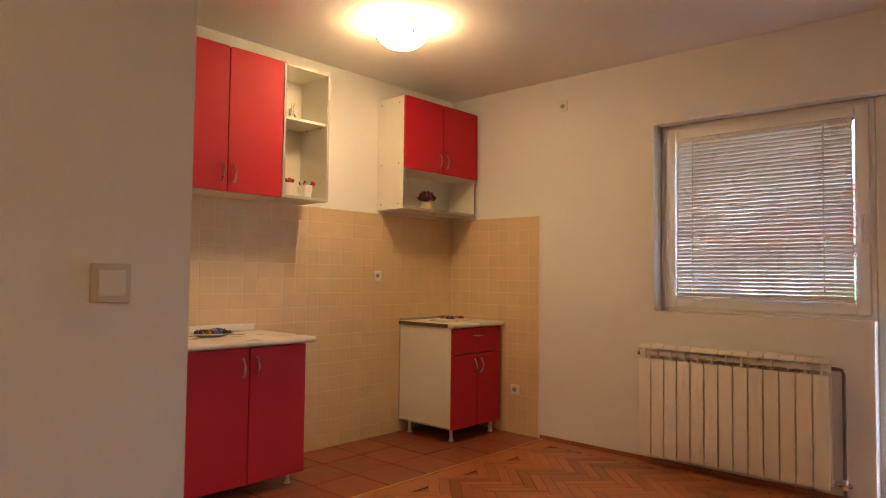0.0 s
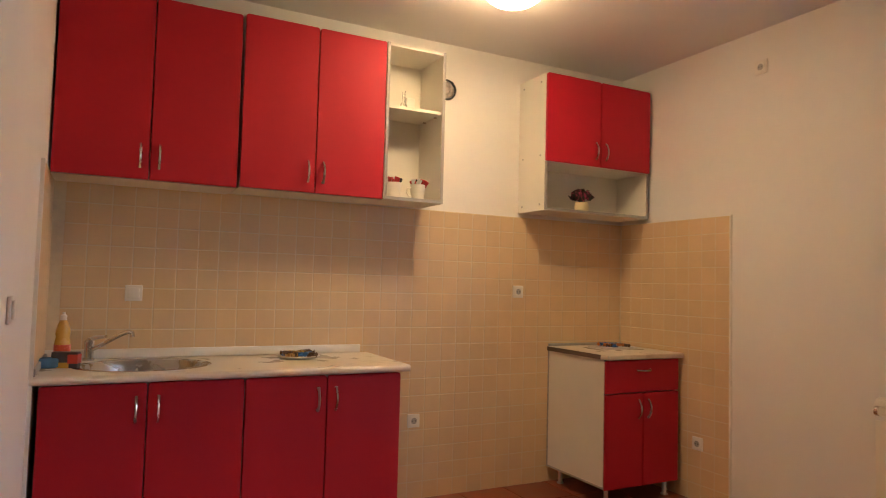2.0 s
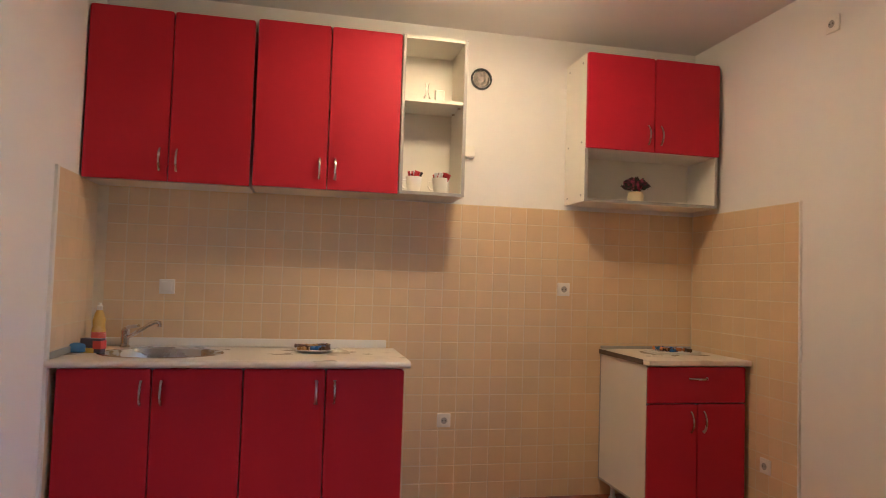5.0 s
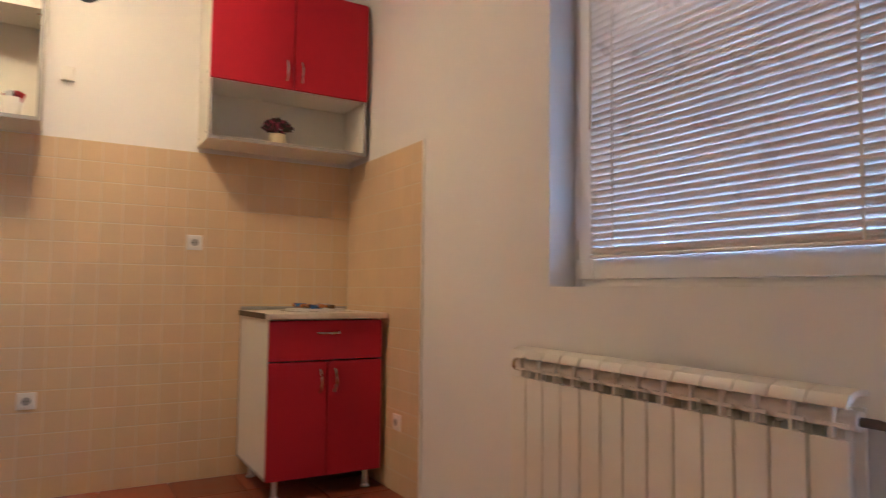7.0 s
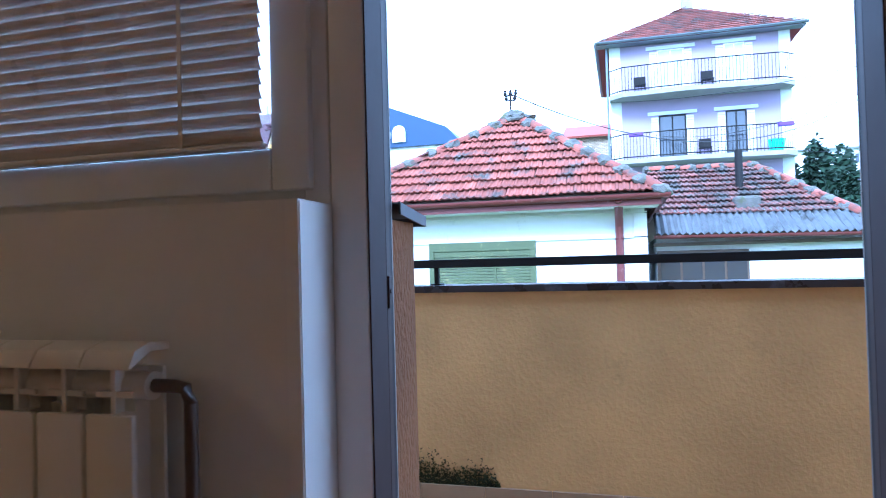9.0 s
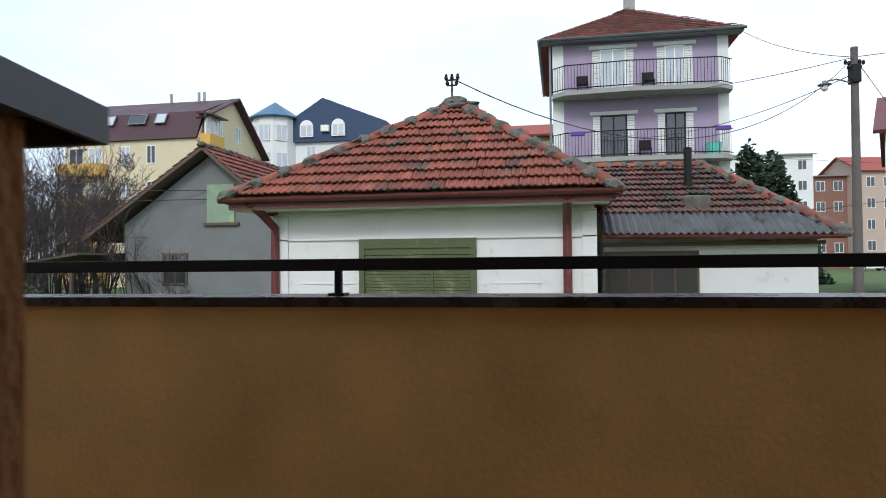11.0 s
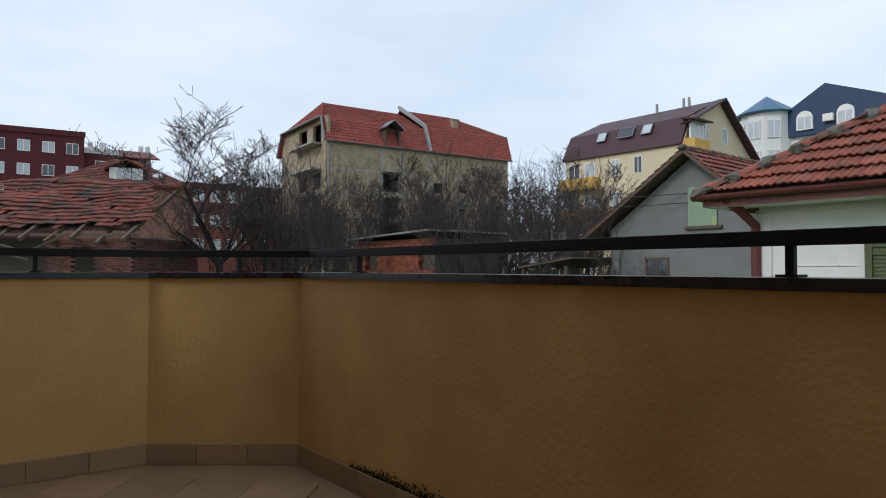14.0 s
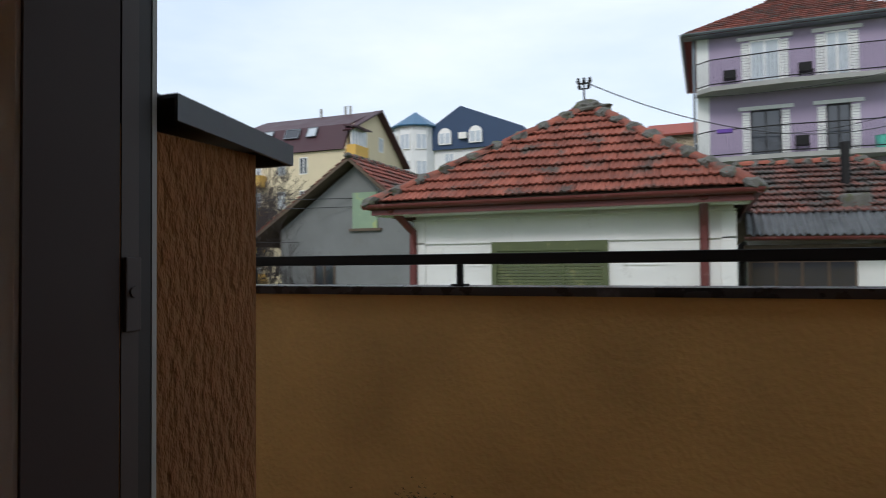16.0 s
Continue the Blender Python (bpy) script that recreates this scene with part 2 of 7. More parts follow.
def course_mat(name, base, joint, w=0.3, h=0.11):
    """Far brickwork: courses and joints on upright walls, with blotches."""
    m = mat(name, base, 0.95, 0.3, 1.0, 7, 0.4, depth=0.03)
    n, l = m.node_tree.nodes, m.node_tree.links
    geo, sep, add, com, br = n.new("ShaderNodeNewGeometry"), n.new("ShaderNodeSeparateXYZ"), n.new("ShaderNodeMath"), n.new("ShaderNodeCombineXYZ"), n.new("ShaderNodeTexBrick")
    l.new(geo.outputs["Position"], sep.inputs[0])
    l.new(sep.outputs["X"], add.inputs[0])
    l.new(sep.outputs["Y"], add.inputs[1])
    l.new(add.outputs[0], com.inputs["X"])
    l.new(sep.outputs["Z"], com.inputs["Y"])
    l.new(com.outputs[0], br.inputs["Vector"])
    br.inputs["Scale"].default_value, br.inputs["Brick Width"].default_value, br.inputs["Row Height"].default_value, br.inputs["Mortar Size"].default_value = 1.0, w, h, 0.016
    br.inputs["Color1"].default_value, br.inputs["Color2"].default_value, br.inputs["Mortar"].default_value = (1, 1, 1, 1), (0.68, 0.66, 0.62, 1), (*joint, 1)
    mul = n.new("ShaderNodeMixRGB")
    mul.blend_type = "MULTIPLY"
    mul.inputs["Fac"].default_value = 1.0
    b = n["Principled BSDF"]
    l.new(b.inputs["Base Color"].links[0].from_socket, mul.inputs["Color1"])
    l.new(br.outputs["Color"], mul.inputs["Color2"])
    l.new(mul.outputs["Color"], b.inputs["Base Color"])
    return m


M["brickwall"] = course_mat("raw_yellow_brick", (0.52, 0.42, 0.29), (0.42, 0.40, 0.36))

# ---- mesh helpers ----
def bx(bm, x0, x1, y0, y1, z0, z1, r=0.0, m=None):
    """A box between the given limits, its edges rounded by r, moved by m."""
    c = Matrix.LocRotScale(((x0 + x1) / 2, (y0 + y1) / 2, (z0 + z1) / 2), None, (abs(x1 - x0), abs(y1 - y0), abs(z1 - z0)))
    g = bmesh.ops.create_cube(bm, size=1, matrix=c)
    vs = g["verts"]
    if r:
        es = list({e for v in vs for e in v.link_edges})
        out = bmesh.ops.bevel(bm, geom=es, offset=r, segments=2, affect="EDGES", profile=0.5)
        vs = list({v for f in out["faces"] for v in f.verts} | {v for v in vs if v.is_valid})
    if m:
        bmesh.ops.transform(bm, matrix=m, verts=vs)
    return vs


def cyl(bm, a, b, r0, r1=None, seg=12, cap=True):
    """A tapered round bar from a to b."""
    a, b = Vector(a), Vector(b)
    d = b - a
    m = Matrix.Translation((a + b) / 2) @ d.to_track_quat("Z", "Y").to_matrix().to_4x4()
    return bmesh.ops.create_cone(bm, cap_ends=cap, segments=seg, radius1=r0, radius2=r0 if r1 is None else r1, depth=d.length, matrix=m)["verts"]


def tube(bm, pts, r, seg=8):
    """A round bar along a line of points."""
    pts = [Vector(p) for p in pts]
    rings = []
    for i, p in enumerate(pts):
        d = (pts[min(i + 1, len(pts) - 1)] - pts[max(i - 1, 0)]).normalized()
        up = Vector((0, 0, 1)) if abs(d.z) < 0.95 else Vector((1, 0, 0))
        u = d.cross(up).normalized()
        w = u.cross(d)
        rr = r[i] if isinstance(r, (list, tuple)) else r
        rings.append([bm.verts.new(p + rr * (math.cos(2 * math.pi * k / seg) * u + math.sin(2 * math.pi * k / seg) * w)) for k in range(seg)])
    for r0, r1 in zip(rings, rings[1:]):
        for k in range(seg):
            bm.faces.new((r0[k], r0[(k + 1) % seg], r1[(k + 1) % seg], r1[k]))
    bm.faces.new(rings[0][::-1])
    bm.faces.new(rings[-1])


def lathe(bm, prof, at=(0, 0, 0), seg=28):
    """A turned shape from (radius, height) pairs."""
    rings = []
    for r, z in prof:
        rings.append([bm.verts.new((at[0] + r * math.cos(2 * math.pi * k / seg), at[1] + r * math.sin(2 * math.pi * k / seg), at[2] + z)) for k in range(seg)])
    for r0, r1 in zip(rings, rings[1:]):
        for k in range(seg):
            bm.faces.new((r0[k], r0[(k + 1) % seg], r1[(k + 1) % seg], r1[k]))
    bm.faces.new(rings[0][::-1])
    bm.faces.new(rings[-1])


def prism(bm, poly, z0, z1):
    """An upright prism over a flat polygon of (x, y)."""
    lo = [bm.verts.new((x, y, z0)) for x, y in poly]
    hi = [bm.verts.new((x, y, z1)) for x, y in poly]
    bm.faces.new(lo[::-1])
    bm.faces.new(hi)
    for i in range(len(poly)):
        j = (i + 1) % len(poly)
        bm.faces.new((lo[i], lo[j], hi[j], hi[i]))


def slab(bm, quad, thick):
    """A plate with the given corners as its top and the thickness below it."""
    q = [Vector(p) for p in quad]
    nrm = (q[1] - q[0]).cross(q[2] - q[0]).normalized()
    if nrm.z < 0:
        q.reverse()
        nrm = -nrm
    top = [bm.verts.new(p) for p in q]
    bot = [bm.verts.new(p - nrm * thick) for p in q]
    bm.faces.new(top)
    bm.faces.new(bot[::-1])
    for i in range(len(q)):
        j = (i + 1) % len(q)
        bm.faces.new((top[j], top[i], bot[i], bot[j]))


def shell(bm, polys, thick):
    """A roof of joined plates: shared edges are welded, and the skin thickened downwards."""
    seen, faces = {}, []
    for poly in polys:
        vs = []
        for p in poly:
            k = tuple(round(c, 3) for c in p)
            if k not in seen:
                seen[k] = bm.verts.new(p)
            if seen[k] not in vs:
                vs.append(seen[k])
        f = bm.faces.new(vs)
        f.normal_update()
        if f.normal.z < 0:
            f.normal_flip()
        faces.append(f)
    bmesh.ops.solidify(bm, geom=faces, thickness=thick)


def mesh_of(name, bm, material, smooth=False):
    bmesh.ops.recalc_face_normals(bm, faces=bm.faces)
    me = bpy.data.meshes.new(name)
    bm.to_mesh(me)
    bm.free()
    me.materials.append(material)
    if smooth:
        me.shade_smooth()
        me.set_sharp_from_angle(angle=radians(40))
    return me


def part(name, bm, material, parent=None, label="", smooth=False):
    ob = new(name, mesh_of(name, bm, material, smooth))
    ob.parent = parent
    return tagged(ob, label)


def thing(name, at, label, category, group="", rz=0.0, kind=""):
    """An empty at a thing's base; parts are built in its own space."""
    e = new(name)
    e.empty_display_size = 0.1
    e.matrix_basis = pose(*at, 0, 0, rz)
    return tagged(e, label, category, group, kind)


def box_part(name, lim, material, parent=None, label="", r=0.0, smooth=False):
    bm = bmesh.new()
    bx(bm, *lim, r=r)
    return part(name, bm, material, parent, label, smooth)


def structure(name, boxes, material, label, category="wall"):
    bm = bmesh.new()
    for b in boxes:
        bx(bm, *b)
    ob = part(name, bm, material)
    return tagged(ob, label, category, kind="structure")


# ---- the room ----
CEIL = 2.88
floor = structure("floor", [(-8, 0.2, -7, 0.2, -0.2, -0.012)], M["floor_grout"], "floor slab under terracotta tiles and parquet", "floor")
ceiling = structure("ceiling", [(-8, 0.2, -7, 0.2, CEIL, CEIL + 0.2)], M["ceiling"], "plain white plastered ceiling of the room", "ceiling")
wall_kitchen = structure("wall_kitchen", [(-8, 0.2, 0.0, 0.2, -0.2, CEIL)], M["plaster"], "white plastered kitchen wall above beige tiles")
wall_left = structure("wall_left", [(-8.0, -3.65, -2.32, 0.0, -0.012, CEIL)], M["plaster"], "white plastered wall beside the kitchen corner")
wall_south = structure("wall_south", [(-8, 0.2, -7.2, -7.0, -0.2, CEIL)], M["plaster"], "white plastered rear wall of the room")
wall_west = structure("wall_west", [(-8.2, -8, -7.2, 0.2, -0.2, CEIL)], M["plaster"], "white plastered wall at the hall end")
WY0, WY1, DY1 = -1.935, -3.262, -4.195
WZ0, WZ1 = 1.058, 2.393
wall_window = structure("wall_window", [
    (0, 0.2, WY0, 0.0, -0.2, CEIL), (0, 0.2, WY1, WY0, -0.2, WZ0), (0, 0.2, DY1, WY0, WZ1, CEIL), (0, 0.2, -7.2, DY1, -0.2, CEIL),
    (0, 0.2, DY1, WY1, -0.2, -0.012)],
    M["plaster"], "white plastered wall with a window and balcony door")
OUT = 0.375
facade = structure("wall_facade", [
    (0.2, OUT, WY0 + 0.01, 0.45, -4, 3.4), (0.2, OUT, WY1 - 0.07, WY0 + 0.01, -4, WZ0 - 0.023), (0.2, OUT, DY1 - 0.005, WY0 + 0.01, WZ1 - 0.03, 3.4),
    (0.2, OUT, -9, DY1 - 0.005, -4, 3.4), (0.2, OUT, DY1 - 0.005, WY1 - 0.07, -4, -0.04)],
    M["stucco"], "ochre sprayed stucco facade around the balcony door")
# Second box is an unseen overhang, added to keep sky light off the balcony.
roof_slab = structure("roof_slab", [(-8.2, OUT + 0.05, -9, 0.45, 3.4, 3.5), (OUT, 1.32, -9, 0.6, 2.78, 2.94)], M["concrete"], "concrete roof slab with an unseen overhang added for shade", "roof")

# ---- kitchen ----
def handle(parent, x, y, z, upright=True, span=0.11):
    """An arched bar handle on a door front that faces -y."""
    bm = bmesh.new()
    pts = []
    for i in range(11):
        a = i / 10
        out = 0.026 * math.sin(math.pi * a) ** 0.6
        s = (a - 0.5) * span
        pts.append((x, y - 0.002 - out, z + s) if upright else (x + s, y - 0.002 - out, z))
    tube(bm, pts, [0.0065 if 0 < i < 10 else 0.0085 for i in range(11)], 8)
    return part("handle", bm, M["chrome"], parent, "arched satin nickel handle", True)


def front(parent, name, x0, x1, z0, z1, y, hx, hz, upright=True):
    """A red door or drawer front with its handle."""
    bm = bmesh.new()
    a, b, r = x0 + 0.0015, x1 - 0.0015, 0.014
    rim = [(a, z0), (b, z0)]
    for cx, start in ((b - r, 0.0), (a + r, math.pi / 2)):
        rim += [(cx + r * math.cos(start + k * math.pi / 8), z1 - r + r * math.sin(start + k * math.pi / 8)) for k in range(5)]
    fr_ring = [bm.verts.new((x, y, z)) for x, z in rim]
    bk_ring = [bm.verts.new((x, y + 0.018, z)) for x, z in rim]
    face = bm.faces.new(fr_ring)
    bm.faces.new(bk_ring[::-1])
    for k in range(len(rim)):
        j = (k + 1) % len(rim)
        bm.faces.new((fr_ring[j], fr_ring[k], bk_ring[k], bk_ring[j]))
    bmesh.ops.bevel(bm, geom=list(face.edges), offset=0.002, segments=2, affect="EDGES")
    bmesh.ops.recalc_face_normals(bm, faces=bm.faces[:])
    d = part(name, bm, M["red"], parent, "matt red laminate front")
    handle(d, hx, y, hz, upright)
    return d


def screws(bm, spots):
    for a, b in spots:
        cyl(bm, a, b, 0.006, seg=8)


def wall_cabinet(x0, x1, z0, z1, label, handle_z):
    t = thing("wall_cabinet", ((x0 + x1) / 2, 0, z0), label, "cabinet", "red wall cabinets")
    w, h, d = (x1 - x0) / 2, z1 - z0, 0.30
    box_part("side_panel", (-w, -w + 0.018, -d, 0, 0, h), M["carcass"], t)
    box_part("side_panel", (w - 0.018, w, -d, 0, 0, h), M["carcass"], t)
    box_part("bottom_panel", (-w + 0.018, w - 0.018, -d, 0, 0, 0.018), M["carcass"], t)
    box_part("top_panel", (-w + 0.018, w - 0.018, -d, 0, h - 0.018, h), M["carcass"], t)
    box_part("back_panel", (-w + 0.018, w - 0.018, -0.006, 0, 0.018, h - 0.018), M["carcass"], t)
    box_part("shelf", (-w + 0.018, w - 0.018, -d + 0.02, -0.006, h / 2 - 0.009, h / 2 + 0.009), M["carcass"], t)
    bm = bmesh.new()
    bx(bm, -w, w, -d - 0.0022, -d - 0.0005, 0.0, 0.018)
    part("edge_band", bm, M["edge"], t)
    front(t, "door", -w, -0.001, 0.004, h, -d - 0.02, -0.042, handle_z)
    front(t, "door", 0.001, w, 0.004, h, -d - 0.02, 0.042, handle_z)
    return t


wall_cabinet(-3.64, -2.826, 1.782, 2.675, "two-door red laminate wall cabinet in the tiled corner", 0.115)
wall_cabinet(-2.813, -2.033, 1.788, 2.688, "two-door red laminate wall cabinet beside the open shelf", 0.115)


def open_shelf(x0, x1, z0, z1):
    t = thing("open_shelf", ((x0 + x1) / 2, 0, z0), "cream open wall shelf with one inner board", "shelf")
    w, h, d = (x1 - x0) / 2, z1 - z0, 0.315
    box_part("side_panel", (-w, -w + 0.018, -d, 0, 0, h), M["carcass"], t)
    box_part("side_panel", (w - 0.018, w, -d, 0, 0, h), M["carcass"], t)
    box_part("bottom_panel", (-w + 0.018, w - 0.018, -d, 0, 0, 0.018), M["carcass"], t)
    box_part("top_panel", (-w + 0.018, w - 0.018, -d, 0, h - 0.018, h), M["carcass"], t)
    box_part("back_panel", (-w + 0.018, w - 0.018, -0.006, 0, 0.018, h - 0.018), M["carcass"], t)
    box_part("shelf_board", (-w + 0.018, w - 0.018, -d + 0.02, -0.006, 0.53, 0.548), M["carcass"], t)
    bm = bmesh.new()
    bx(bm, -w, -w + 0.018, -d - 0.0022, -d - 0.0004, 0, h)
    bx(bm, w - 0.018, w, -d - 0.0022, -d - 0.0004, 0, h)
    bx(bm, -w + 0.018, w - 0.018, -d - 0.0022, -d - 0.0004, 0, 0.018)
    part("edge_band", bm, M["edge"], t)
    for y in (-0.09, -0.24):
        bm = bmesh.new()
        cyl(bm, (w - 0.018, y, 0.523), (w - 0.034, y, 0.523), 0.006, seg=10)
        part("shelf_pin", bm, M["chrome"], t)
    return t


open_shelf(-2.028, -1.655, 1.793, 2.692)


def right_cabinet(x0, x1, z0, z1, zd):
    t = thing("wall_cabinet", ((x0 + x1) / 2, 0, z0), "red two-door wall cabinet over an open cream niche", "cabinet", "red wall cabinets")
    w, h, d = (x1 - x0) / 2, z1 - z0, 0.30
    box_part("side_panel", (-w, -w + 0.018, -d, 0, 0, h), M["carcass"], t)
    box_part("side_panel", (w - 0.018, w, -d, 0, 0, h), M["carcass"], t)
    for z in (0, zd, h - 0.018):
        box_part("board", (-w + 0.018, w - 0.018, -d, 0, z, z + 0.018), M["carcass"], t)
    box_part("back_panel", (-w + 0.018, w - 0.018, -0.006, 0, 0.018, zd), M["carcass"], t)
    box_part("back_panel", (-w + 0.018, w - 0.018, -0.006, 0, zd + 0.018, h - 0.018), M["carcass"], t)
    bm = bmesh.new()
    bx(bm, -w, -w + 0.018, -d - 0.0022, -d - 0.0004, 0, zd)
    bx(bm, w - 0.018, w, -d - 0.0022, -d - 0.0004, 0, zd)
    bx(bm, -w + 0.018, w - 0.018, -d - 0.0022, -d - 0.0004, 0, 0.018)
    part("edge_band", bm, M["edge"], t)
    for z in (0.04, 0.36, h - 0.05):
        for y in (-0.05, -0.25):
            bm = bmesh.new()
            cyl(bm, (-w + 0.001, y, z), (-w - 0.002, y, z), 0.007, seg=10)
            part("screw_cap", bm, M["edge"], t)
    front(t, "door", -w, -0.001, zd + 0.004, h, -d - 0.02, -0.042, zd + 0.105)
    front(t, "door", 0.001, w, zd + 0.004, h, -d - 0.02, 0.042, zd + 0.105)


right_cabinet(-0.918, -0.032, 1.815, 2.708, 0.315)


def leg(parent, x, y, h):
    bm = bmesh.new()
    lathe(bm, [(0.022, 0), (0.024, 0.006), (0.014, 0.016), (0.014, h - 0.012), (0.02, h - 0.006), (0.02, h)], (x, y, 0), 14)
    part("leg", bm, M["plastic"], parent, "white plastic cabinet leg", True)


def base_cabinet(x0, x1, zb, zt, label):
    t = thing("base_cabinet", ((x0 + x1) / 2, 0, 0), label, "cabinet", "red base cabinets")
    w, d = (x1 - x0) / 2, 0.56
    box_part("side_panel", (-w, -w + 0.018, -d, -0.04, zb, zt), M["carcass"], t)
    box_part("side_panel", (w - 0.018, w, -d, -0.04, zb, zt), M["carcass"], t)
    box_part("bottom_panel", (-w + 0.018, w - 0.018, -d, -0.04, zb, zb + 0.018), M["carcass"], t)
    box_part("back_panel", (-w + 0.018, w - 0.018, -0.046, -0.04, zb + 0.018, zt), M["carcass"], t)
    for x in (-w + 0.07, w - 0.07):
        for y in (-d + 0.05, -0.1):
            leg(t, x, y, zb)
    front(t, "door", -w, -0.001, zb - 0.01, zt - 0.012, -d - 0.02, -0.045, zt - 0.125)
    front(t, "door", 0.001, w, zb - 0.01, zt - 0.012, -d - 0.02, 0.045, zt - 0.125)
    return t


base_cabinet(-3.62, -2.795, 0.085, 0.872, "red two-door sink base cabinet under the worktop")
base_cabinet(-2.792, -2.005, 0.085, 0.872, "red two-door base cabinet under the worktop")


def worktop_with_hole(x0, x1, y0, y1, z0, z1, cx, cy, r):
    """A worktop plate with a round cut-out for the sink and a rounded front edge."""
    bm = bmesh.new()
    n = 40
    ring = [(cx + 1.28 * r * math.cos(2 * math.pi * k / n), cy + r * math.sin(2 * math.pi * k / n)) for k in range(n)]
    rect = []
    for px, py in ring:
        dx, dy = px - cx, py - cy
        s = min(((x1 - cx) / dx) if dx > 1e-6 else ((x0 - cx) / dx if dx < -1e-6 else 9), ((y1 - cy) / dy) if dy > 1e-6 else ((y0 - cy) / dy if dy < -1e-6 else 9))
        rect.append((cx + dx * s, cy + dy * s))
    # outline through the corners
    for c in ((x0, y0), (x1, y0), (x1, y1), (x0, y1)):
        k = min(range(n), key=lambda i: (rect[i][0] - c[0]) ** 2 + (rect[i][1] - c[1]) ** 2)
        rect[k] = c
    def lay(z):
        return [bm.verts.new((*p, z)) for p in ring], [bm.verts.new((*p, z)) for p in rect]
    ri, ro = lay(z1)
    li, lo = lay(z0)
    for k in range(n):
        j = (k + 1) % n
        bm.faces.new((ri[k], ri[j], ro[j], ro[k]))
        bm.faces.new((li[j], li[k], lo[k], lo[j]))
        bm.faces.new((ri[j], ri[k], li[k], li[j]))
        bm.faces.new((ro[k], ro[j], lo[j], lo[k]))
    return bm


SINK = (-3.215, -0.325, 0.907)
wt = thing("worktop", (0, 0, 0), "marbled cream worktop with an oval sink cut-out", "worktop")
part("board", worktop_with_hole(-3.646, -1.985, -0.638, -0.002, 0.873, 0.907, SINK[0], SINK[1], 0.215), M["worktop"], wt)
bm = bmesh.new()
tube(bm, [(-3.646, -0.638, 0.890), (-1.985, -0.638, 0.890)], 0.0168, 14)
part("front_edge", bm, M["worktop"], wt, "rounded front edge", True)
box_part("back_strip", (-3.64, -2.03, -0.030, -0.012, 0.908, 0.955), M["plastic"], wt, "white plastic upstand strip", 0.006, True)
box_part("side_strip", (-3.646, -3.628, -0.62, -0.032, 0.908, 0.940), M["edge"], wt, "grey upstand strip", 0.004)

bm = bmesh.new()
lathe(bm, [(0.03, -0.135), (0.14, -0.135), (0.185, -0.11), (0.198, -0.02), (0.206, 0.0), (0.232, 0.0035), (0.236, 0.0015), (0.236, 0.0), (0.200, -0.025), (0.188, -0.115), (0.14, -0.14), (0.03, -0.14)], SINK, 48)
bmesh.ops.transform(bm, matrix=Matrix.Translation(SINK) @ Matrix.Scale(1.28, 4, (1, 0, 0)) @ Matrix.Translation(-Vector(SINK)), verts=bm.verts)
sink = tagged(part("sink", bm, M["steel"], None, "", True), "oval stainless steel sink set into the worktop", "sink")
bm = bmesh.new()
lathe(bm, [(0.005, 0.0), (0.028, 0.0), (0.03, 0.004), (0.018, 0.006), (0.005, 0.004)], (SINK[0], SINK[1], SINK[2] - 0.135), 20)
part("drain", bm, M["chrome"], sink, "steel drain", True)

tap = thing("mixer_tap", (-3.45, -0.075, 0.907), "chrome single-lever mixer tap behind the sink", "tap")
bm = bmesh.new()
lathe(bm, [(0.027, 0), (0.027, 0.008), (0.021, 0.014), (0.021, 0.075), (0.023, 0.09), (0.015, 0.1)], (0, 0, 0), 20)
part("tap_body", bm, M["chrome"], tap, "", True)
bm = bmesh.new()
tube(bm, [(0.0, 0, 0.045), (0.06, -0.03, 0.08), (0.13, -0.06, 0.125), (0.165, -0.075, 0.142), (0.185, -0.083, 0.140), (0.188, -0.085, 0.118)], 0.0105, 10)
part("spout", bm, M["chrome"], tap, "", True)
bm = bmesh.new()
tube(bm, [(0, 0, 0.095), (0.02, -0.01, 0.11), (0.075, -0.03, 0.118)], [0.013, 0.011, 0.007], 10)
part("lever", bm, M["chrome"], tap, "", True)


def small_cabinet(x0, x1):
    t = thing("base_cabinet", ((x0 + x1) / 2, 0, 0), "small red base cabinet with one drawer and cream sides", "cabinet", "red base cabinets")
    w, d, zb, zt = (x1 - x0) / 2, 0.585, 0.105, 0.885
    box_part("side_panel", (-w, -w + 0.018, -d, -0.012, zb, zt), M["carcass"], t)
    box_part("side_panel", (w - 0.018, w, -d, -0.012, zb, zt), M["carcass"], t)
    box_part("bottom_panel", (-w + 0.018, w - 0.018, -d, -0.012, zb, zb + 0.018), M["carcass"], t)
    box_part("back_panel", (-w + 0.018, w - 0.018, -0.018, -0.012, zb + 0.018, zt), M["carcass"], t)
    bm = bmesh.new()
    bx(bm, -w - 0.0012, -w + 0.017, -d - 0.0022, -d - 0.0004, zb, zt)
    bx(bm, -w - 0.0022, -w - 0.0004, -d, -0.012, zb - 0.002, zb + 0.010)
    bx(bm, -w - 0.0022, -w - 0.0004, -0.024, -0.012, zb + 0.010, zt)
    part("edge_band", bm, M["edge"], t)
    for x in (-w + 0.06, w - 0.06):
        for y in (-d + 0.04, -0.09):
            leg(t, x, y, zb)
    front(t, "drawer_front", -w, w, 0.679, zt - 0.006, -d - 0.02, 0.0, 0.815, False)
    front(t, "door", -w, -0.001, zb - 0.004, 0.673, -d - 0.02, -0.04, 0.575)
    front(t, "door", 0.001, w, zb - 0.004, 0.673, -d - 0.02, 0.04, 0.575)


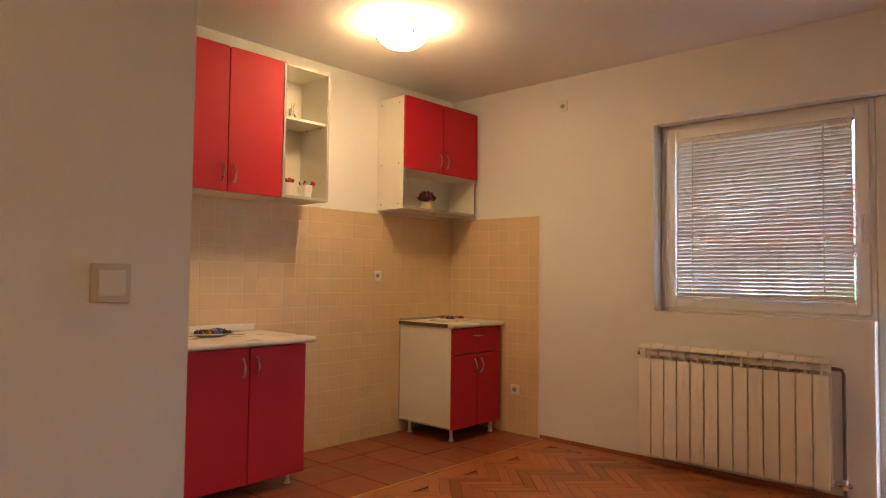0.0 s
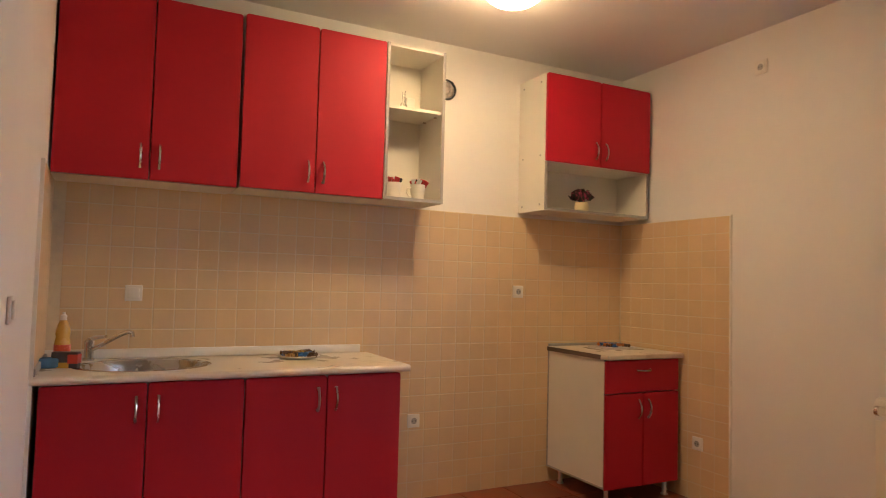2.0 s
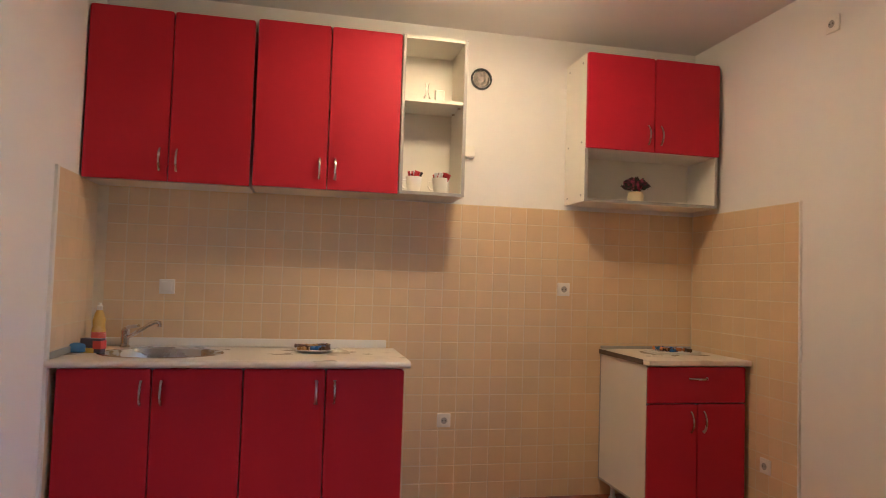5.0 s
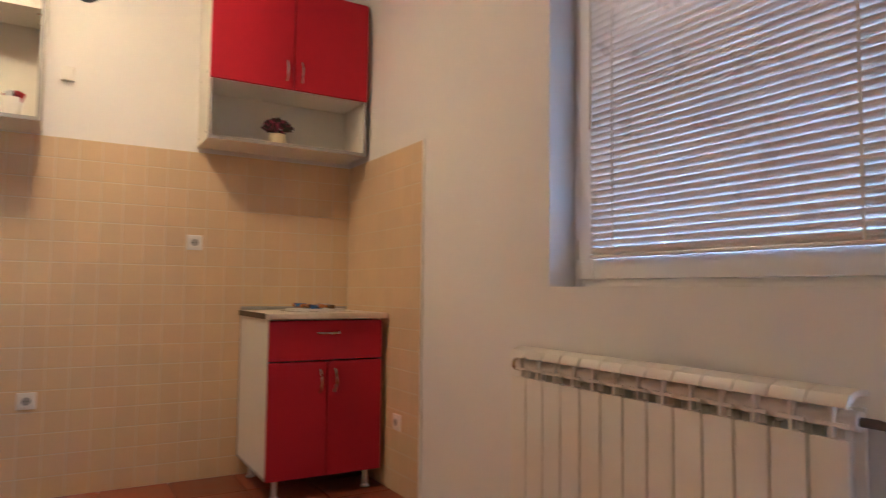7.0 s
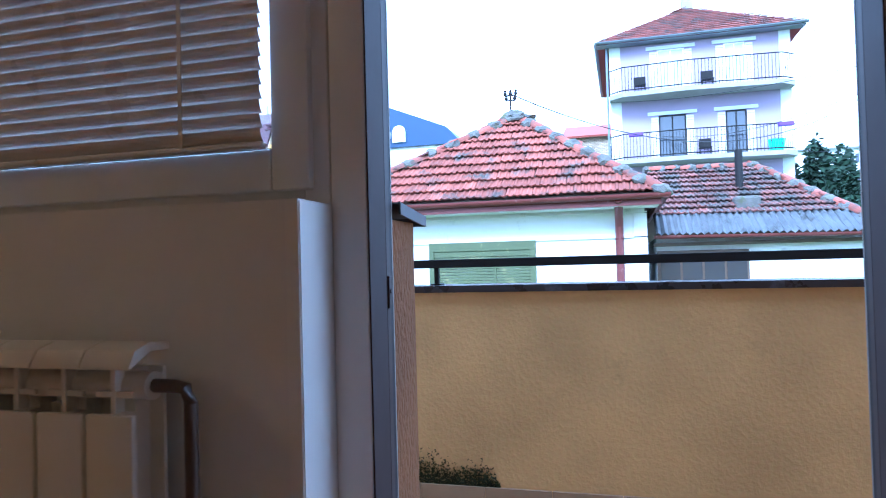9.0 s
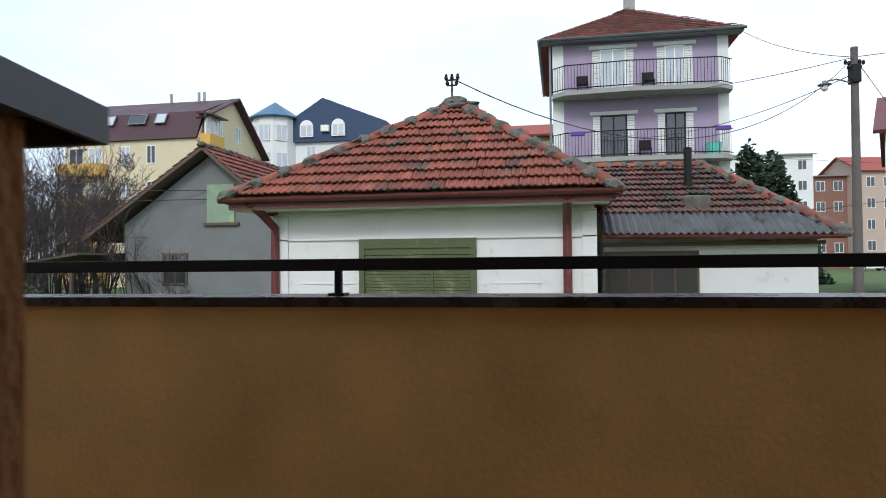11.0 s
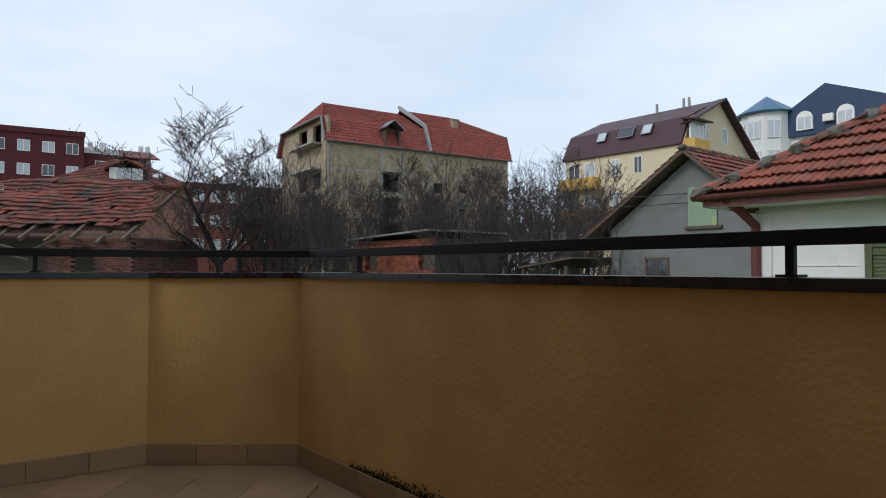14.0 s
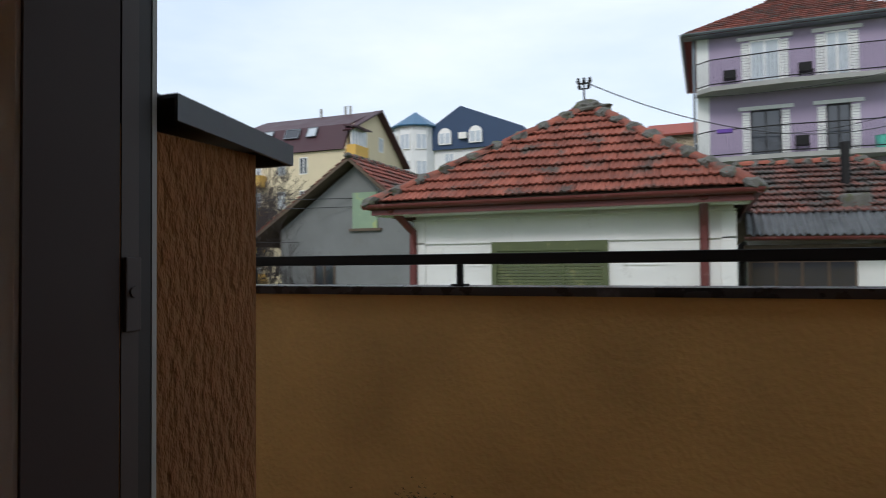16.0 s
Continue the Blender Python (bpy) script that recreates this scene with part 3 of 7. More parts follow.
small_cabinet(-0.652, -0.045)
wt2 = thing("worktop", (0, 0, 0), "short marbled cream worktop on the small cabinet", "worktop")
box_part("board", (-0.660, -0.02, -0.625, -0.004, 0.886, 0.916), M["worktop"], wt2, "", 0.004, True)
bm = bmesh.new()
bx(bm, -0.6625, -0.6605, -0.56, -0.004, 0.886, 0.914)
part("raw_edge", bm, M["timber"], wt2, "bare chipboard end")
box_part("back_strip", (-0.655, -0.02, -0.026, -0.012, 0.917, 0.935), M["edge"], wt2, "grey upstand strip", 0.003)

# ---- window and balcony door unit ----
FX0, FX1 = 0.12, 0.19
win = tagged(thing("window_1", (0, 0, 0), "white plastic window with a closed-slat venetian blind", "window"), kind="structure")


def ring(name, y0, y1, z0, z1, x0, x1, wid, material, parent, label="", r=0.006):
    """A rectangular frame in the plane of the window wall."""
    bm = bmesh.new()
    a, b = min(y0, y1), max(y0, y1)
    bx(bm, x0, x1, a, a + wid, z0, z1, r)
    bx(bm, x0, x1, b - wid, b, z0, z1, r)
    bx(bm, x0, x1, a + wid, b - wid, z0, z0 + wid, r)
    bx(bm, x0, x1, a + wid, b - wid, z1 - wid, z1, r)
    return part(name, bm, material, parent, label, True)


ring("window_frame", WY1 + 0.0, WY0, WZ0, WZ1, FX0, FX1, 0.05, M["pvc"], win)
sash = ring("sash", WY1 + 0.030, WY0 - 0.040, WZ0 + 0.028, WZ1 - 0.036, FX0 - 0.018, FX0 + 0.05, 0.075, M["pvc"], win)
pane = box_part("pane", (FX0 + 0.012, FX0 + 0.018, WY1 + 0.1, WY0 - 0.11, WZ0 + 0.098, WZ1 - 0.106), M["pane"], win)
pane.visible_shadow = False
ring("gasket", WY1 + 0.098, WY0 - 0.108, WZ0 + 0.096, WZ1 - 0.104, FX0 + 0.004, FX0 + 0.011, 0.012, M["gasket"], win, "", 0.0)
bm = bmesh.new()
bx(bm, FX0 - 0.030, FX0 - 0.018, WY1 + 0.052, WY1 + 0.082, 1.62, 1.69, 0.004)
bx(bm, FX0 - 0.05, FX0 - 0.030, WY1 + 0.058, WY1 + 0.076, 1.52, 1.67, 0.005)
part("window_handle", bm, M["plastic"], sash, "white lever handle", True)
for z in (1.16, 2.28):
    bm = bmesh.new()
    cyl(bm, (FX0 - 0.012, WY0 - 0.032, z), (FX0 - 0.012, WY0 - 0.032, z + 0.07), 0.009, seg=12)
    part("hinge", bm, M["plastic"], win, "", True)

blind = thing("venetian_blind", (0, 0, 0), "silver aluminium venetian blind hung on the window sash", "blind")
BY0, BY1, BZ0, BZ1 = -2.062, -3.155, 1.165, 2.268
box_part("head_rail", (FX0 - 0.050, FX0 - 0.022, BY1, BY0, BZ1 - 0.012, BZ1 + 0.013), M["slat"], blind, "", 0.003)
box_part("bottom_rail", (FX0 - 0.045, FX0 - 0.024, BY1, BY0, BZ0 - 0.006, BZ0 + 0.006), M["slat"], blind, "", 0.004)


def slat_mesh():
    bm = bmesh.new()
    rows = []
    wd, tilt = 0.025, radians(113)
    for i in range(5):
        u = (i / 4 - 0.5) * wd
        arch = 0.0028 * (1 - (2 * i / 4 - 1) ** 2)
        x, z = u * math.cos(tilt) - arch * math.sin(tilt), u * math.sin(tilt) + arch * math.cos(tilt)
        rows.append((x, z))
    top = [[bm.verts.new((x, y, z + 0.0004)) for x, z in rows] for y in (BY1 + 0.004, BY0 - 0.004)]
    bot = [[bm.verts.new((x, y, z - 0.0004)) for x, z in rows] for y in (BY1 + 0.004, BY0 - 0.004)]
    for i in range(4):
        bm.faces.new((top[0][i], top[0][i + 1], top[1][i + 1], top[1][i]))
        bm.faces.new((bot[0][i + 1], bot[0][i], bot[1][i], bot[1][i + 1]))
    return mesh_of("slat", bm, M["slat"])


SL = slat_mesh()
NSL = 43
for i in range(NSL):
    o = new("slat", SL)
    o.parent = blind
    o.location = (FX0 - 0.036, 0, BZ0 + 0.018 + i * (BZ1 - BZ0 - 0.04) / (NSL - 1))
for y in (BY0 - 0.12, BY1 + 0.16):
    bm = bmesh.new()
    for x in (FX0 - 0.049, FX0 - 0.023):
        bx(bm, x - 0.0006, x + 0.0006, y - 0.004, y + 0.004, BZ0, BZ1)
    part("ladder_tape", bm, M["plastic"], blind)
bm = bmesh.new()
tube(bm, [(FX0 - 0.056, BY0 - 0.02, BZ1), (FX0 - 0.058, BY0 - 0.02, 1.62)], 0.004, 8)
part("wand", bm, M["plastic"], blind, "", True)

door = tagged(thing("door_1", (0, 0, 0), "white plastic balcony door standing open into the room", "door"), kind="structure")
DF = 0.068
bm = bmesh.new()
bx(bm, FX0, FX1 + 0.015, WY1 - DF, WY1 - 0.001, -0.01, WZ1, 0.006)
bx(bm, FX0, FX1 + 0.015, DY1 + 0.001, DY1 + DF, -0.01, WZ1, 0.006)
bx(bm, FX0, FX1 + 0.015, DY1 + DF, WY1 - DF, WZ1 - DF, WZ1, 0.006)
bx(bm, FX0, FX1 + 0.015, DY1 + DF, WY1 - DF, -0.01, 0.03, 0.006)
part("door_frame", bm, M["pvc"], door, "", True)
FOIL = mat("brown_frame_foil", (0.032, 0.015, 0.012), 0.7, 0.12, 6, 60, 0.03)
RAIL = mat("dark_brown_rail", (0.055, 0.038, 0.034), 0.6, 0.12, 6, 60, 0.03)
GUIDE = mat("grey_brown_guide_rail", (0.022, 0.017, 0.016), 0.6, 0.12, 6, 60, 0.03)
for ya, yb, yc in ((WY1 - DF - 0.003, WY1 - DF, WY1 - DF + 0.03), (DY1 + DF + 0.003, DY1 + DF, DY1 + DF - 0.03)):
    box_part("jamb_lining", (FX0 + 0.004, FX1 + 0.014, min(ya, yb), max(ya, yb), 0.03, WZ1 - DF), FOIL, door, "dark brown foil on the jamb")
    bm = bmesh.new()
    bx(bm, FX1 + 0.016, FX1 + 0.033, min(ya, yc), max(ya, yc), -0.03, WZ1 - 0.03)
    part("guide_rail", bm, RAIL, door, "brown shutter guide rail")
    box_part("guide_channel", (FX1 + 0.033, FX1 + 0.047, min(ya, yc) + 0.0008, max(ya, yc) - 0.0008, -0.03, WZ1 - 0.03), GUIDE, door, "dark shutter guide channel")
    box_part("guide_lip", (FX1 + 0.047, FX1 + 0.052, min(ya, yc), max(ya, yc), -0.03, WZ1 - 0.03), M["edge"], door, "pale grey guide lip")
bm = bmesh.new()
bx(bm, FX1 + 0.017, FX1 + 0.0325, WY1 - DF - 0.007, WY1 - DF - 0.003, 0.868, 0.928, 0.0012)
cyl(bm, (FX1 + 0.0245, WY1 - DF - 0.006, 0.9), (FX1 + 0.0245, WY1 - DF - 0.009, 0.9), 0.0045, seg=10)
part("strike_plate", bm, RAIL, door, "dark metal strike plate")
# the open leaf, hinged at the far jamb and swung into the room
LW, LH = DY1 + DF - (WY1 - DF), WZ1 - DF - 0.04
leaf_y = DY1 + 0.012
bm = bmesh.new()
LX0, LX1, LZ0, LZ1 = FX0 - 0.02 - 0.76, FX0 - 0.02, 0.035, WZ1 - DF + 0.02
for b in ((LX0, LX0 + 0.085, LZ0, LZ1), (LX1 - 0.085, LX1, LZ0, LZ1), (LX0 + 0.085, LX1 - 0.085, LZ0, LZ0 + 0.11), (LX0 + 0.085, LX1 - 0.085, LZ1 - 0.085, LZ1), (LX0 + 0.085, LX1 - 0.085, 0.80, 0.88)):
    bx(bm, b[0], b[1], leaf_y - 0.06, leaf_y, b[2], b[3], 0.005)
leaf = part("door_leaf", bm, M["pvc"], door, "", True)
p2 = box_part("leaf_pane", (LX0 + 0.083, LX1 - 0.083, leaf_y - 0.034, leaf_y - 0.026, 0.878, LZ1 - 0.083), M["pane"], leaf)
p2.visible_shadow = False
box_part("leaf_panel", (LX0 + 0.083, LX1 - 0.083, leaf_y - 0.04, leaf_y - 0.02, LZ0 + 0.108, 0.802), M["pvc"], leaf)
bm = bmesh.new()
bx(bm, LX0 + 0.02, LX0 + 0.05, leaf_y, leaf_y + 0.012, 0.98, 1.12, 0.003)
tube(bm, [(LX0 + 0.035, leaf_y + 0.01, 1.08), (LX0 + 0.035, leaf_y + 0.045, 1.08), (LX0 + 0.15, leaf_y + 0.05, 1.08)], 0.008, 8)
part("door_handle", bm, M["plastic"], leaf, "white lever handle", True)

# white corner bead at the end of the low wall
structure("trim_corner", [(-0.003, 0.0, WY1 - 0.001, WY1 + 0.022, 0.0, WZ0 - 0.003), (0.0, 0.118, WY1 - 0.003, WY1 - 0.0, 0.0, WZ0 - 0.003)], M["pvc"], "white reveal edging at the low wall end", "trim")
# outside sill of folded sheet
bm = bmesh.new()
YS = WY1 - 0.085
slab(bm, [(0.19, WY0 + 0.02, WZ0 + 0.017), (OUT + 0.045, WY0 + 0.02, WZ0 - 0.007), (OUT + 0.045, YS, WZ0 - 0.007), (0.25, YS, WZ0 + 0.0107), (0.25, WY1 - 0.068, WZ0 + 0.0107), (0.19, WY1 - 0.068, WZ0 + 0.017)], 0.004)
bx(bm, OUT + 0.041, OUT + 0.046, YS, WY0 + 0.02, WZ0 - 0.029, WZ0 - 0.006, 0.0015)
flange = [[bm.verts.new((x, y, WZ0 + z)) for x, z in ((0.25, 0.0105), (OUT + 0.044, -0.0075), (OUT + 0.044, -0.029), (0.25, -0.013))] for y in (YS - 0.001, YS + 0.003)]
bm.faces.new(flange[0])
bm.faces.new(flange[1][::-1])
for i in range(4):
    bm.faces.new((flange[0][i], flange[1][i], flange[1][(i + 1) % 4], flange[0][(i + 1) % 4]))
SILL = mat("dark_grey_sheet_metal", (0.085, 0.088, 0.095), 0.45, 0.2, 6, 60, 0.06, metal=0.4)
tagged(part("window_sill", bm, SILL), "grey folded sheet metal outer window sill", "sill", kind="structure")

# ---- radiator ----
rad = thing("radiator", (0, 0, 0), "cream aluminium sectional radiator on brackets below the window", "radiator")
RY0, RY1, NR = -1.882, -3.062, 13
RW = (RY0 - RY1) / NR


def rad_section():
    bm = bmesh.new()
    w = RW / 2
    bx(bm, -0.135, -0.123, -w + 0.003, w - 0.003, 0.08, 0.738, 0.004)
    bx(bm, -0.124, -0.104, -0.004, 0.004, 0.738, 0.812)
    bx(bm, -0.122, -0.116, -w + 0.012, w - 0.012, 0.762, 0.770)
    bx(bm, -0.125, -0.055, -0.012, 0.012, 0.085, 0.735)
    bx(bm, -0.092, -0.055, -0.012, 0.012, 0.735, 0.80)
    bx(bm, -0.060, -0.052, -w + 0.008, w - 0.008, 0.085, 0.80, 0.002)
    # curved top shoulder with air slot
    pts = [(-0.052, 0.838), (-0.095, 0.842), (-0.128, 0.832), (-0.140, 0.812), (-0.140, 0.806), (-0.128, 0.812), (-0.094, 0.828), (-0.052, 0.826)]
    lo = [bm.verts.new((x, -w + 0.002, z)) for x, z in pts]
    hi = [bm.verts.new((x, w - 0.002, z)) for x, z in pts]
    bm.faces.new(lo)
    bm.faces.new(hi[::-1])
    for i in range(len(pts)):
        j = (i + 1) % len(pts)
        bm.faces.new((lo[j], lo[i], hi[i], hi[j]))
    bx(bm, -0.085, -0.06, -w + 0.010, w - 0.010, 0.775, 0.79)
    cyl(bm, (-0.09, -w, 0.775), (-0.09, w, 0.775), 0.022, seg=12)
    cyl(bm, (-0.09, -w, 0.115), (-0.09, w, 0.115), 0.022, seg=12)
    return mesh_of("section", bm, M["radiator"], True)


RS = rad_section()
for i in range(NR):
    o = new("section", RS)
    o.parent = rad
    o.location = (0, RY1 + RW * (i + 0.5), 0)
bm = bmesh.new()
tube(bm, [(-0.09, RY1, 0.775), (-0.09, RY1 - 0.035, 0.775), (-0.09, RY1 - 0.055, 0.772), (-0.088, RY1 - 0.062, 0.75), (-0.085, RY1 - 0.062, 0.12), (-0.085, RY1 - 0.062, 0.0)], 0.0105, 10)
part("supply_pipe", bm, mat("dark_painted_pipe", (0.13, 0.105, 0.09), 0.35, 0.15, 12, 60, 0.05, metal=0.4), rad, "dark painted steel pipe", True)
bm = bmesh.new()
tube(bm, [(-0.09, RY1, 0.115), (-0.09, RY1 - 0.10, 0.115)], 0.013, 10)
lathe(bm, [(0.018, 0), (0.02, 0.05), (0.014, 0.06)], (-0.09, RY1 - 0.062, 0.09), 12)
part("valve", bm, M["chrome"], rad, "chrome radiator valve", True)
bm = bmesh.new()
cyl(bm, (-0.09, RY0, 0.775), (-0.09, RY0 + 0.018, 0.775), 0.024, seg=14)
part("end_cap", bm, M["chrome"], rad, "", True)
for y in (RY0 - 0.2, RY1 + 0.2):
    box_part("bracket", (-0.075, 0.0, y - 0.01, y + 0.01, 0.70, 0.74), M["radiator"], rad)


# ---- switches, sockets, vent, lamp ----
def socket(at, axis, label, round_hole=True, size=0.082, plate=None):
    """A flush wall plate; axis 'y' faces -y, 'x' faces -x, 'X' faces +x."""
    rz = {"y": 0, "x": -90, "X": 90}[axis]
    t = thing("wall_socket" if round_hole else "light_switch", at, label, "socket" if round_hole else "switch", rz=rz)
    s = size / 2
    box_part("plate", (-s, s, -0.011, 0.0, -s, s), plate or M["plastic"], t, "", 0.004, True)
    if round_hole:
        bm = bmesh.new()
        bx(bm, -s * 0.66, s * 0.66, -0.0135, -0.011, -s * 0.66, s * 0.66, 0.001)
        part("insert", bm, M["plastic"], t)
        # Proud discs: grey stands in for the recess's shade, black for pin-hole depth.
        bm = bmesh.new()
        lathe(bm, [(0.0005, 0.0), (0.019, 0.0), (0.0195, 0.0015), (0.0005, 0.0016)], (0, 0, 0), 20)
        bmesh.ops.transform(bm, matrix=pose(0, -0.0137, 0, 90, 0, 0), verts=bm.verts)
        part("recess", bm, M["edge"], t, "", True)
        for x in (-0.0095, 0.0095):
            bm = bmesh.new()
            cyl(bm, (x, -0.0155, 0), (x, -0.0166, 0), 0.0036, seg=10)
            part("pin_hole", bm, M["gasket"], t)
    else:
        bm = bmesh.new()
        bx(bm, -s * 0.66, s * 0.66, -0.018, -0.011, -s * 0.66, s * 0.66, 0.003)
        part("rocker", bm, M["plastic"], t, "", True)
    return t


socket((-0.915, -0.009, 1.285), "y", "white wall socket on the beige tiles")
socket((-1.664, -0.009, 0.478), "y", "white double wall socket low on the tiles")
socket((-3.262, -0.009, 1.237), "y", "white rocker switch on the kitchen tiles", False)
socket((-0.009, -0.734, 0.358), "x", "white wall socket low on the side tiles")
socket((-0.001, -1.18, 2.652), "x", "white socket high on the plaster wall")
socket((-3.649, -1.42, 1.215), "X", "white rocker switch on the plaster wall", False)
socket((-3.852, -2.321, 1.262), "y", "beige rocker switch beside the room opening", False, 0.095, mat("beige_plastic", (0.64, 0.58, 0.49), 0.4, 0.05, 5, 50, 0.0))
t = thing("junction_box", (-1.555, -0.001, 2.115), "small white surface junction box near the open shelf", "box")
box_part("box_body", (-0.03, 0.03, -0.035, 0, -0.035, 0.035), M["plastic"], t, "", 0.005, True)

vent = thing("flue_hole", (-1.488, -0.001, 2.578), "round flue hole stuffed with crumpled foil", "vent")
bm = bmesh.new()
for i in range(24):
    a0, a1 = 2 * math.pi * i / 24, 2 * math.pi * (i + 1) / 24
    q = [(0.068 * math.cos(a0), 0, 0.068 * math.sin(a0)), (0.068 * math.cos(a1), 0, 0.068 * math.sin(a1)), (0.056 * math.cos(a1), 0, 0.056 * math.sin(a1)), (0.056 * math.cos(a0), 0, 0.056 * math.sin(a0))]
    f = [bm.verts.new((x, -0.008, z)) for x, y, z in q]
    b = [bm.verts.new((x, 0.0, z)) for x, y, z in q]
    bm.faces.new(f)
    for k in range(4):
        bm.faces.new((f[k], f[(k + 1) % 4], b[(k + 1) % 4], b[k]))
part("collar", bm, M["gasket"], vent, "dark metal collar")
bm = bmesh.new()
g = bmesh.ops.create_icosphere(bm, subdivisions=3, radius=0.054)
for v in bm.verts:
    n = noise.noise(v.co * 45) * 0.012
    v.co = Vector((v.co.x, v.co.y * 0.12 - 0.001 + n * 0.6, v.co.z)) * (1 - abs(n) * 4)
part("foil", bm, mat("dull_foil", (0.36, 0.31, 0.28), 0.4, 0.5, 60, 120, 0.4, metal=0.5), vent, "crumpled grey foil")

lamp = thing("ceiling_lamp", (-1.65, -1.03, CEIL), "lit frosted glass bowl ceiling lamp", "lamp")
bm = bmesh.new()
lathe(bm, [(0.150, -0.097), (0.137, -0.119), (0.105, -0.142), (0.055, -0.157), (0.004, -0.162)][::-1] + [(0.155, -0.093), (0.148, -0.091)], (0, 0, 0), 40)
bowl = part("glass_bowl", bm, M["lamp"], lamp, "glowing frosted glass bowl", True)
bm = bmesh.new()
lathe(bm, [(0.14, 0), (0.14, -0.016), (0.13, -0.024), (0.004, -0.024)], (0, 0, 0), 32)
part("base_plate", bm, M["plastic"], lamp, "", True)
for k in range(3):
    a = 2 * math.pi * k / 3 + 0.21
    bm = bmesh.new()
    tube(bm, [(0.09 * math.cos(a), 0.09 * math.sin(a), -0.02), (0.150 * math.cos(a), 0.150 * math.sin(a), -0.070), (0.161 * math.cos(a), 0.161 * math.sin(a), -0.096), (0.151 * math.cos(a), 0.151 * math.sin(a), -0.108)], 0.008, 8)
    part("clip", bm, M["chrome"], lamp, "", True)

# Lamp copy out of view, added with the hall light for the left wall.
unseen_lamp = copy_thing(lamp, pose(-4.9, -5.1, CEIL))

# ---- balcony ----
BZ = -0.25
PX, PT = 2.225, 0.79
poly_in = [(PX, -9.0), (PX, -0.15), (1.55, 0.40), (0.30, 0.47)]
poly_out = [(0.30, 0.66), (1.60, 0.60), (PX + 0.19, -0.06), (PX + 0.19, -9.0)]
bm = bmesh.new()
prism(bm, poly_in + poly_out, -4.0, PT + 0.012)
tagged(part("parapet", bm, M["parapet"]), "ochre rendered balcony parapet with damp marks", "wall", kind="structure")
bm = bmesh.new()
grow = 0.022
prism(bm, [(PX - grow, -9.0), (PX - grow, -0.16), (1.54, 0.378), (0.40, 0.448), (0.40, 0.68), (1.61, 0.622), (PX + 0.19 + grow, -0.05), (PX + 0.19 + grow, -9.0)], PT + 0.0125, PT + 0.046)
coping = tagged(part("coping", bm, M["coping"]), "wet black coping along the parapet", "coping", kind="structure")
bm = bmesh.new()
prism(bm, [(OUT, -9.0), (PX, -9.0), (PX, -0.15), (1.55, 0.40), (OUT, 0.47)], BZ - 0.2, BZ - 0.012)
bal = tagged(part("balcony_floor", bm, M["balcony_tile"]), "balcony slab under cream tiles", "floor", kind="structure")

rail = thing("balcony_rail", (0, 0, 0), "flat black iron rail on short posts above the parapet", "railing")
RXC = PX + 0.10
RAIL = [(RXC, -9.0), (RXC, -0.10), (1.575, 0.50), (0.45, 0.56)]
RAILS = list(zip(RAIL, RAIL[1:]))
for a, b in RAILS:
    a, b = Vector((*a, 0)), Vector((*b, 0))
    d = b - a
    m = Matrix.Translation(a) @ Matrix.Rotation(math.atan2(d.y, d.x), 4, "Z")
    bm = bmesh.new()
    bx(bm, -0.02, d.length + 0.02, -0.02, 0.02, 0.923, 0.966, 0.003, m)
    part("bar", bm, M["iron"], rail)
for x, y in [(RXC, -2.83 + 2.2 * k) for k in range(-2, 2)] + [(1.98, 0.14), (1.0, 0.53)]:
    bm = bmesh.new()
    bx(bm, x - 0.012, x + 0.012, y - 0.012, y + 0.012, PT + 0.0465, 0.923, 0.002)
    bx(bm, x - 0.03, x + 0.03, y - 0.03, y + 0.03, PT + 0.0462, PT + 0.054)
    part("post", bm, M["iron"], rail)

# ---- ground ----
GZ = -1.0
bm = bmesh.new()
bmesh.ops.create_grid(bm, x_segments=60, y_segments=60, size=1200, matrix=Matrix.Translation((0, 0, GZ)))
tagged(part("ground", bm, M["grass"]), "winter grass and bare earth around the houses", "ground", kind="structure")


# ---- roof tiles ----
def tile_mesh(name, material, w=0.205, ln=0.40, th=0.022):
    """An interlocking clay tile: two rolls across, its tail raised; local y runs up the slope."""
    bm = bmesh.new()
    prof = [(-0.5, 0.0), (-0.42, 0.022), (-0.30, 0.024), (-0.2, 0.004), (0.02, 0.003), (0.1, 0.020), (0.24, 0.022), (0.34, 0.004), (0.5, 0.0)]
    rows = []
    for y, lift in ((0.0, 0.078), (ln, 0.012)):
        rows.append(([bm.verts.new((x * w * 0.985, y, z + lift)) for x, z in prof], [bm.verts.new((x * w * 0.985, y, z + lift - th)) for x, z in prof]))
    (t0, b0), (t1, b1) = rows
    for i in range(len(prof) - 1):
        bm.faces.new((t0[i], t0[i + 1], t1[i + 1], t1[i]))
        bm.faces.new((t0[i + 1], t0[i], b0[i], b0[i + 1]))
    for i in (0, len(prof) - 1):
        bm.faces.new((t0[i], t1[i], b1[i], b0[i]))
    return mesh_of(name, bm, material)


def slope_frame(a, b, c):
    """A frame with x along the eave a-b, y up the slope towards c, z out of it; and the eave's length and slope's height."""
    a, b, c = Vector(a), Vector(b), Vector(c)
    x = (b - a).normalized()
    up = (c - a) - x * (c - a).dot(x)
    y = up.normalized()
    z = x.cross(y)
    m = Matrix((x, y, z)).transposed().to_4x4()
    m.translation = a
    return m, (b - a).length, up.length, (c - a).dot(x)


